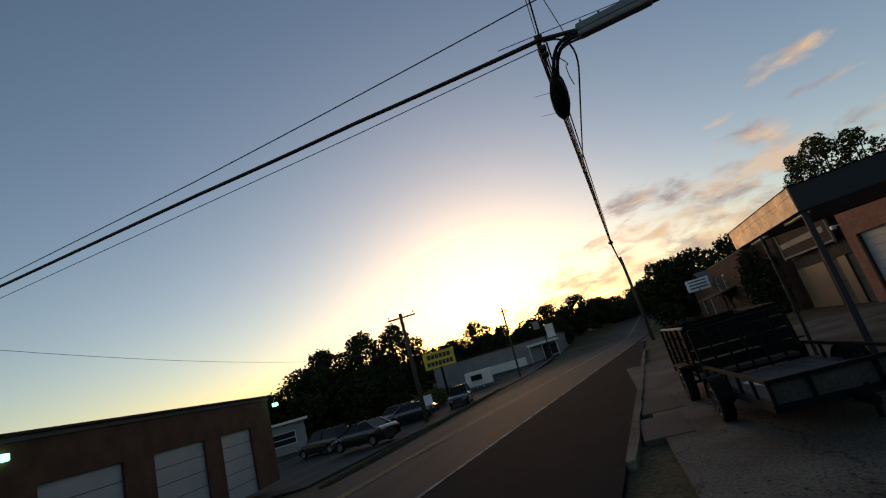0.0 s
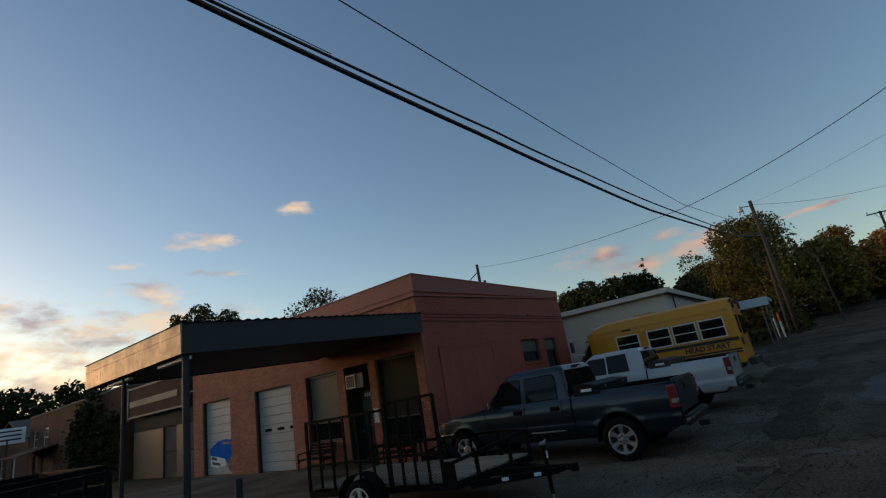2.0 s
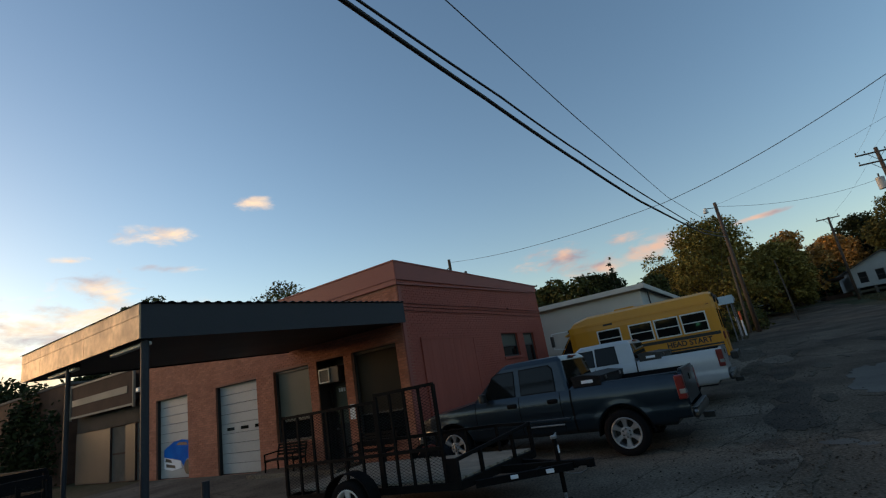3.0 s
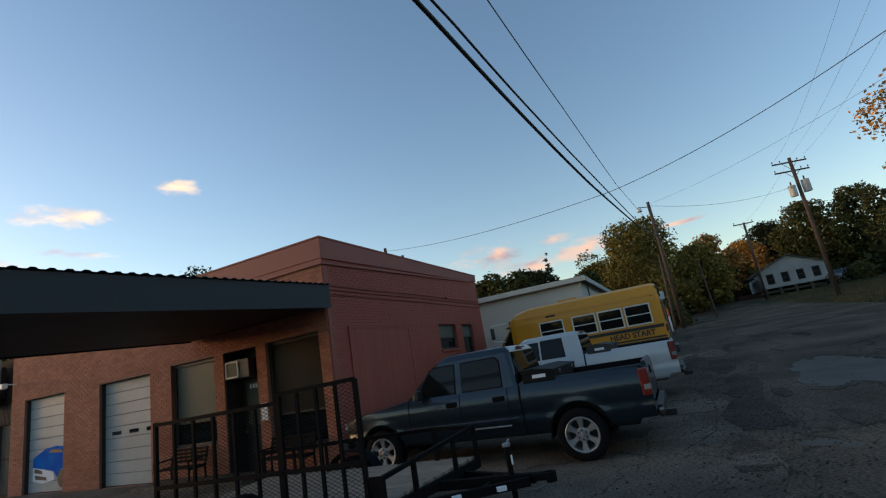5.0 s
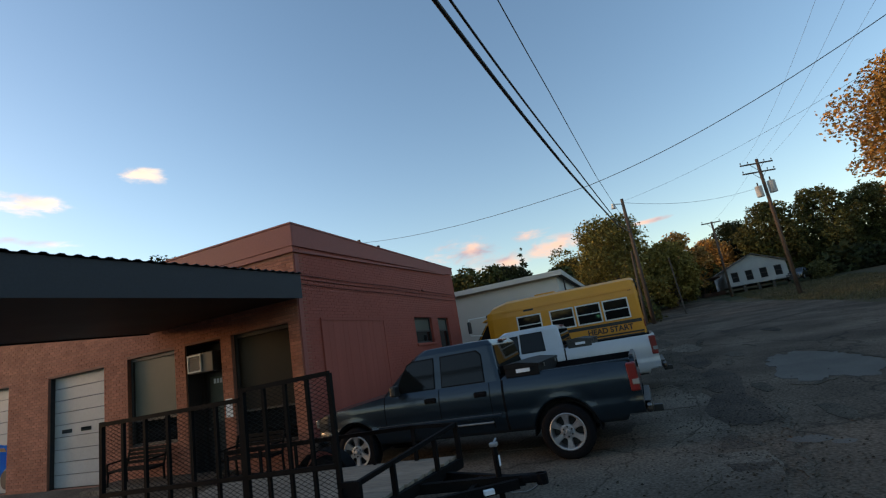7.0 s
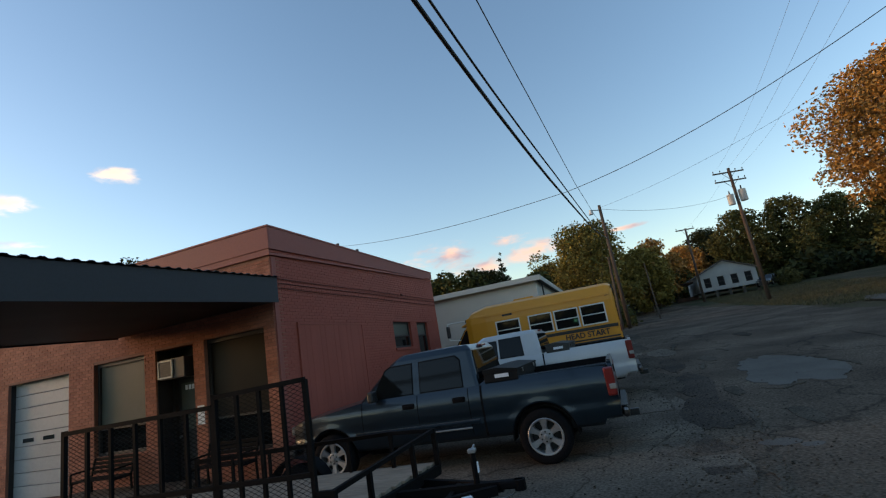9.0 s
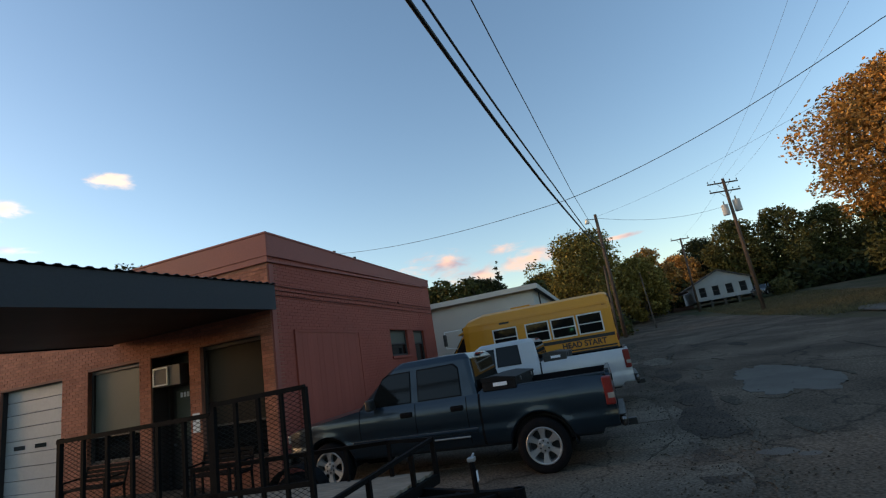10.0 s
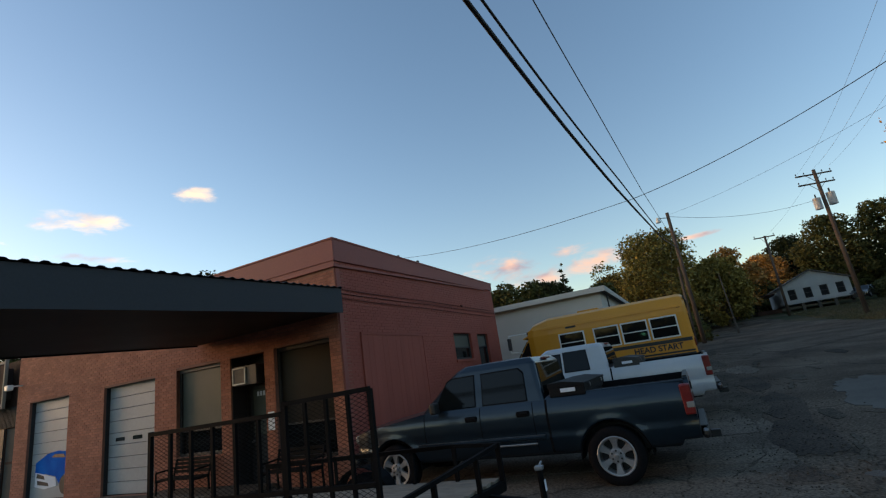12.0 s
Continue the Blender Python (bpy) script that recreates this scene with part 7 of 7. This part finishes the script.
GREYCAR = material("silver_car_paint", (0.17, 0.175, 0.18), 0.3, metal=0.5, var=0.05, bump=0, coat=0.8)
DARKCAR = material("black_car_paint", (0.012, 0.013, 0.016), 0.25, var=0.05, bump=0, coat=1.0)
car("black sedan parked at the edge of the car park", (-16.2, 26.2, -0.68), 76, DARKCAR)
car("dark parked suv in the car park", (-22.3, 31.0, -0.92), 75, DARKCAR, 4.6, 1.65, True)
car("silver parked suv beside a dark one", (-20.6, 41.2, -0.88), 100, GREYCAR, 4.6, 1.6, True)
car("silver sedan parked in a row", (-18.9, 40.2, -0.80), 100, GREYCAR)
car("dark sedan parked in a row", (-17.6, 38.0, -0.74), 100, DARKCAR)
car("dark compact suv near the yellow sign", (-16.2, 41.5, -0.68), 190, DARKCAR, 4.0, 1.65, True)
car("dark sedan parked beside the white house", (72.5, -17.0, G(72.5, -17)), 60, DARKCAR)
car("dark pickup-sized car parked among the trees", (66.0, 1.0, G(66, 1)), 85, DARKCAR, 4.6, 1.6, True)
cv = thing("camper", "small white food trailer with a dark serving hatch", "camper", "", (-20.9, 65.5, -0.88), 12)
part("body", B(-1.9, 1.9, 0, 2.0, 0.45, 2.5, 0.12), TUBE, cv)
part("hatch", B(-1.1, 0.5, -0.02, -0.001, 1.25, 2.0), GLASS, cv, "dark serving hatch")
part("shelf", B(-1.15, 0.55, -0.3, -0.021, 1.18, 1.24), TUBE, cv)
for s in (-0.5, 0.5):
    wheel(cv, s, 0.12, 0.33, 0.33, 0.2, -1, 5, ALLOY).rotation_euler = (0, 0, radians(90))
part("tow_bar", bar(bmesh.new(), (1.9, 1.0, 0.5), (3.1, 1.0, 0.45), 0.08), BLACKSTEEL, cv)


# ---- trees ----
def leaves(rnd, lumps, n, size, flat=0.0):
    verts, faces = [], []
    total = sum(l[3] ** 2 for l in lumps)
    for (cx, cy, cz, r, sq) in lumps:
        k = int(n * r * r / total)
        for _ in range(k):
            while True:
                p = Vector((rnd.uniform(-1, 1), rnd.uniform(-1, 1), rnd.uniform(-1, 1)))
                if 0.25 < p.length < 1:
                    break
            p = p.normalized() * (p.length ** 0.6) * r * (1.3 if rnd.random() < 0.14 else 1.0)
            c = Vector((cx + p.x, cy + p.y, cz + p.z * sq))
            s = size * rnd.uniform(0.6, 1.5)
            a = Vector((rnd.gauss(0, 1), rnd.gauss(0, 1), rnd.gauss(0, 0.7))).normalized()
            b = a.cross(Vector((rnd.gauss(0, 1), rnd.gauss(0, 1), rnd.gauss(0, 1)))).normalized()
            i = len(verts)
            verts.extend([c - a * s, c + b * s * 0.55 - a * 0.1 * s, c + a * s, c - b * s * 0.55 + a * 0.1 * s])
            faces.append((i, i + 1, i + 2, i + 3))
    return verts, faces


def tree(label, loc, h, r, leaf, seed, n=3500, size=0.22, crown_low=0.3, group="trees", lumps_n=14, sq=0.8):
    rnd = random.Random(seed)
    lumps_n = int(lumps_n * 2.3)
    t = thing("tree", label, "tree", group, loc)
    tk = bmesh.new()
    th = h * 0.45
    pts = [Vector((0, 0, -0.3))]
    for i in range(1, 5):
        pts.append(Vector((rnd.uniform(-0.04, 0.04) * h * i / 4, rnd.uniform(-0.04, 0.04) * h * i / 4, th * i / 4)))
    rad = 0.028 * h
    for i in range(4):
        tube(tk, pts[i], pts[i + 1], rad * (1 - 0.17 * i), rad * (1 - 0.17 * (i + 1)), 9)
    lumps = []
    for k in range(lumps_n):
        a = 6.283 * (k * 0.382) + rnd.uniform(-0.3, 0.3)
        u = (k + 0.5) / lumps_n
        zz = h * (crown_low + (0.95 - crown_low) * u)
        prof = math.sin(math.pi * min(1, 0.18 + 0.80 * u)) ** 0.7
        d = r * prof * rnd.uniform(0.35, 1.0)
        c = Vector((math.cos(a) * d, math.sin(a) * d, zz))
        lr = r * rnd.uniform(0.14, 0.34)
        lumps.append((c.x, c.y, min(c.z, h - lr * sq), lr, sq))
        if k % 2 == 0 or lumps_n < 12:
            st = pts[rnd.choice((2, 3, 4))]
            md = st.lerp(c, 0.5) + Vector((0, 0, -0.04 * h))
            tube(tk, st, md, rad * 0.35, rad * 0.2, 6)
            tube(tk, md, c, rad * 0.2, rad * 0.05, 6)
            for _ in range(3):
                e = c + Vector((rnd.uniform(-1, 1), rnd.uniform(-1, 1), rnd.uniform(-0.3, 1))) * lr * 0.8
                tube(tk, md.lerp(c, 0.6), e, rad * 0.08, rad * 0.02, 5)
    part("trunk", tk, BARK, t)
    if crown_low < 0.3:
        mid_z = h * (crown_low + 0.92) / 2
        for dx in (-0.3, 0.3):
            lumps.append((dx * r, dx * r * 0.6, mid_z * (1 + dx * 0.12), r * 0.5, h * (0.85 - crown_low) / 2 / r))
        n = int(n * 1.35)
    v, f = leaves(rnd, lumps, n, size)
    arrays("crown", v, f, leaf, t)
    return t


def conifer(label, loc, h, r, seed):
    rnd = random.Random(seed)
    t = thing("tree", label, "tree", "trees", loc)
    part("trunk", tube(bmesh.new(), (0, 0, -0.3), (0, 0, h * 0.95), 0.02 * h, 0.01, 8), BARK, t)
    lumps = []
    for k in range(16):
        u = k / 15
        rr = r * (1 - u) * rnd.uniform(0.6, 1.0) + 0.15
        a = k * 2.4
        lumps.append((math.cos(a) * rr * 0.5, math.sin(a) * rr * 0.5, h * (0.12 + 0.86 * u), rr * 0.75, 0.8))
    v, f = leaves(rnd, lumps, 2600, 0.16)
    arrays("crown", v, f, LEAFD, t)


def at(x, y):
    return (x, y, G(x, y))


# east of the lot
tree("large autumn tree over the verge, warm sunlight put into its orange leaves", at(33.9, -15.6), 14.6, 5.3, LEAFO, 11, 34000, 0.115, 0.38, lumps_n=40)
tree("dense green tree below the autumn tree", at(37.5, -18.6), 9.6, 4.6, LEAFG, 12, 16000, 0.15, 0.05, lumps_n=22)
tree("dense green tree at the edge of the verge", at(35.5, -22.0), 9.5, 5.5, LEAFG, 13, 16000, 0.16, 0.05, lumps_n=22)
tree("broad tree behind the pole, sunlight put into its yellow leaf colour", at(58.0, 5.0), 11.8, 6.8, LEAFY, 14, 20000, 0.15, 0.10, lumps_n=26)
tree("smaller tree beside the broad one, coloured in the same sunlit yellow", at(60.5, -1.0), 7.8, 3.6, LEAFY, 15, 8000, 0.17, 0.08)
tree("rusty coloured tree among green ones", at(69, -3.0), 9.2, 3.6, LEAFO, 16, 4000, 0.2, 0.15)
tree("green tree at the end of the side street", at(66, 5.5), 10, 4.5, LEAFD, 17, 4500, 0.25, 0.05)
tree("green tree behind the white building", at(45, 18.5), 8.2, 3.2, LEAFG, 18, 3500, 0.2, 0.2)
tree("green tree behind the white building", at(43.5, 15.5), 7.7, 2.6, LEAFG, 19, 2500, 0.2, 0.2)
tree("green tree behind the white building", at(46, 9.6), 6.4, 2.6, LEAFG, 20, 2500, 0.2, 0.2)
conifer("dark narrow conifer behind the white building", at(44.5, 12.5), 8.9, 1.7, 21)
conifer("small dark conifer behind the white building", at(54, 24.0), 9.3, 1.6, 22)
conifer("small dark conifer behind the white building", at(53.5, 21.5), 8.4, 1.5, 23)
for k, (x, y, h, r, lf) in enumerate([(88, -19, 13.0, 5.5, LEAFG), (89, -26, 13.6, 6, LEAFG), (96, -11, 9.5, 5, LEAFO), (97, -4, 9.0, 5, LEAFD), (94, 4, 9, 5, LEAFD), (92, -34, 12.5, 6, LEAFG), (86, -41, 11, 6, LEAFD), (80, -50, 12, 6, LEAFG),
                                      (78, 12, 9.5, 5, LEAFD), (70, 20, 10, 5, LEAFD), (66, 28, 9.5, 5, LEAFG), (62, -30, 8.5, 4.5, LEAFD), (58, -42, 10, 5.5, LEAFG), (100, -16, 12, 6, LEAFD)]):
    tree("green tree in the wood at the end of the street", at(x, y), h, r, lf, 40 + k, 12000, 0.2, 0.05, "wood trees", 20)
# behind the brick building
tree("thin-leaved tree behind the brick building", at(22.3, 32.6), 11.0, 2.9, LEAFG, 61, 3000, 0.11, 0.45, lumps_n=20)
tree("sparse tree behind the annex", at(14.2, 35.6), 10.6, 1.7, LEAFG, 62, 3000, 0.1, 0.5, lumps_n=18)
tree("sparse tree behind the annex", at(15.9, 34.8), 10.0, 1.5, LEAFG, 63, 2600, 0.1, 0.5, lumps_n=16)
tree("sparse tree behind the annex", at(11.9, 33.8), 9.4, 1.4, LEAFG, 64, 2400, 0.1, 0.5, lumps_n=16)
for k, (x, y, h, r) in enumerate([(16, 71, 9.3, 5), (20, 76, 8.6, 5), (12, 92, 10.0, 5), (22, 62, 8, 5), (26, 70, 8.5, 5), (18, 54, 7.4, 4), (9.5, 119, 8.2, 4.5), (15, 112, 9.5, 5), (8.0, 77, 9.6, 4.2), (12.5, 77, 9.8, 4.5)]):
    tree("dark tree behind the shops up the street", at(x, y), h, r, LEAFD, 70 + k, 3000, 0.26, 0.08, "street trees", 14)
# west, against the glow; the dark leaf colour holds their backlit silhouettes
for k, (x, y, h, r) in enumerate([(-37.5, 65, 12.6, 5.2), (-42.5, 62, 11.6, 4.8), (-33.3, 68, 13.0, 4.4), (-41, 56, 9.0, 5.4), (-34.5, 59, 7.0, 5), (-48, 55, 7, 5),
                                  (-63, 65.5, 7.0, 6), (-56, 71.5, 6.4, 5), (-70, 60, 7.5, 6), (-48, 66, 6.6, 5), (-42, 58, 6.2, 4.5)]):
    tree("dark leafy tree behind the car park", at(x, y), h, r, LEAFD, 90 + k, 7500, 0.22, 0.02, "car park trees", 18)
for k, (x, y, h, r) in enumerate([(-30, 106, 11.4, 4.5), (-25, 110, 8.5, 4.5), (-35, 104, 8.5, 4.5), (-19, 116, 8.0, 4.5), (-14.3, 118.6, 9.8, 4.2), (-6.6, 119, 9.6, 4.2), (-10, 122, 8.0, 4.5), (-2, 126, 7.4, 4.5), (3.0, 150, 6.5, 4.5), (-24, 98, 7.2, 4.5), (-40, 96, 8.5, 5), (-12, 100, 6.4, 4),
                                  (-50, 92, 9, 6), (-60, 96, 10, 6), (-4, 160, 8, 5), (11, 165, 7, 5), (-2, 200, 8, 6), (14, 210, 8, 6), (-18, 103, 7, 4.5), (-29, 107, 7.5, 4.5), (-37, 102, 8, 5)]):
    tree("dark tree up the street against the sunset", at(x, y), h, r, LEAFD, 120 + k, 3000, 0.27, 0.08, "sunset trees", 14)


def scatter(name, label, spots, leaf, n, size, seed):
    rnd = random.Random(seed)
    verts, faces = [], []
    for (x0, y0, x1, y1, w, z1) in spots:
        L = math.hypot(x1 - x0, y1 - y0)
        lumps = []
        m = max(3, int(L / (w * 0.8)))
        for i in range(m):
            u = (i + rnd.random()) / m
            x, y = x0 + (x1 - x0) * u + rnd.uniform(-w, w) * 0.4, y0 + (y1 - y0) * u + rnd.uniform(-w, w) * 0.4
            r = w * rnd.uniform(0.5, 0.9)
            lumps.append((x, y, G(x, y) + z1 * rnd.uniform(0.2, 0.6), r, z1 / w * 0.6))
        v, f = leaves(rnd, lumps, int(n * L / 20), size)
        k = len(verts)
        verts += v
        faces += [tuple(i + k for i in q) for q in f]
    return tagged(arrays(name, verts, faces, leaf), label, "shrubs", "", "stuff")


# The last two rows are out of view, added to cut low sky light.
scatter("far_woods", "dark undergrowth and far woods, with unseen rows added against low sky light", [(104, -60, 106, 30, 6, 10), (98, -50, 98, 20, 5, 6), (60, 36, 106, 30, 6, 8), (44, 30, 62, 36, 4, 6), (-40, 130, 40, 135, 6, 5), (-80, 95, -40, 128, 6, 7), (-90, 50, -80, 95, 6, 8), (40, -60, 104, -62, 6, 8), (-120, -10, -90, 50, 7, 8), (24, 90, 40, 135, 5, 7), (64, 8, 100, 8, 4, 5), (78, -22, 84, -46, 3.5, 4), (93, -50, 95, 10, 4.5, 5), (101, -60, 102, 25, 5, 8), (-40, -34, 34, -34, 5, 11), (-62, -30, -48, 30, 5, 9)], LEAFD, 2600, 0.42, 7)
scatter("shrubs", "low green shrubs along the verge and lots", [(41, 3.5, 58, 3.0, 1.6, 2.4), (70, -18.5, 82, -22, 1.6, 2.0), (-21, 45, -26, 60, 2.0, 2.0), (34, 6, 40, 4.6, 0.8, 0.8)], LEAFG, 5200, 0.14, 8)

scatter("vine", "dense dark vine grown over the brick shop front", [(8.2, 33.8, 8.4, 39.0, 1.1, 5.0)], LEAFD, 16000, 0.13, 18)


def grass(name, label, rects, n, seed):
    rnd = random.Random(seed)
    verts, faces = [], []
    for (x0, x1, y0, y1, share) in rects:
        for _ in range(int(n * share)):
            x, y = rnd.uniform(x0, x1), rnd.uniform(y0, y1)
            z = G(x, y) - 0.06
            h = rnd.uniform(0.05, 0.18)
            a = rnd.uniform(0, 6.283)
            w = 0.03
            dx, dy = math.cos(a) * w, math.sin(a) * w
            k = len(verts)
            verts.extend([(x - dx, y - dy, z), (x + dx, y + dy, z), (x + rnd.uniform(-0.06, 0.06), y + rnd.uniform(-0.06, 0.06), z + h)])
            faces.append((k, k + 1, k + 2))
    return tagged(arrays(name, verts, faces, GRASS), label, "grass", "", "stuff")


grass("grass", "short dull grass on the verges", [(30, 68, -20, -7.2, 1.0), (34, 60, 3.2, 6, 0.35), (-14, -13.2, 15, 45, 0.3)], 26000, 9)

# ---- bricks of the brick building ----
lay_bricks(wall_w, bricks(WY + 0.005, 23.99, 0.01, 4.54, FRONT_OPEN, gap=0.010, head=0.008), front_face, 0.008, BRICK, lambda r: 12.25 < r[0] < 16.8 and r[2] > 2.9 and r[2] < 3.9)
lay_bricks(wall_s, bricks(WX + 0.005, 18.23, 0.01, 4.98, SIDE_OPEN + [(8.93, 11.92, 0.0, 3.09)], head=0.003), side_face, 0.006, PAINTBRICK, lambda r: r[0] < 10.0 and r[2] > 3.1)
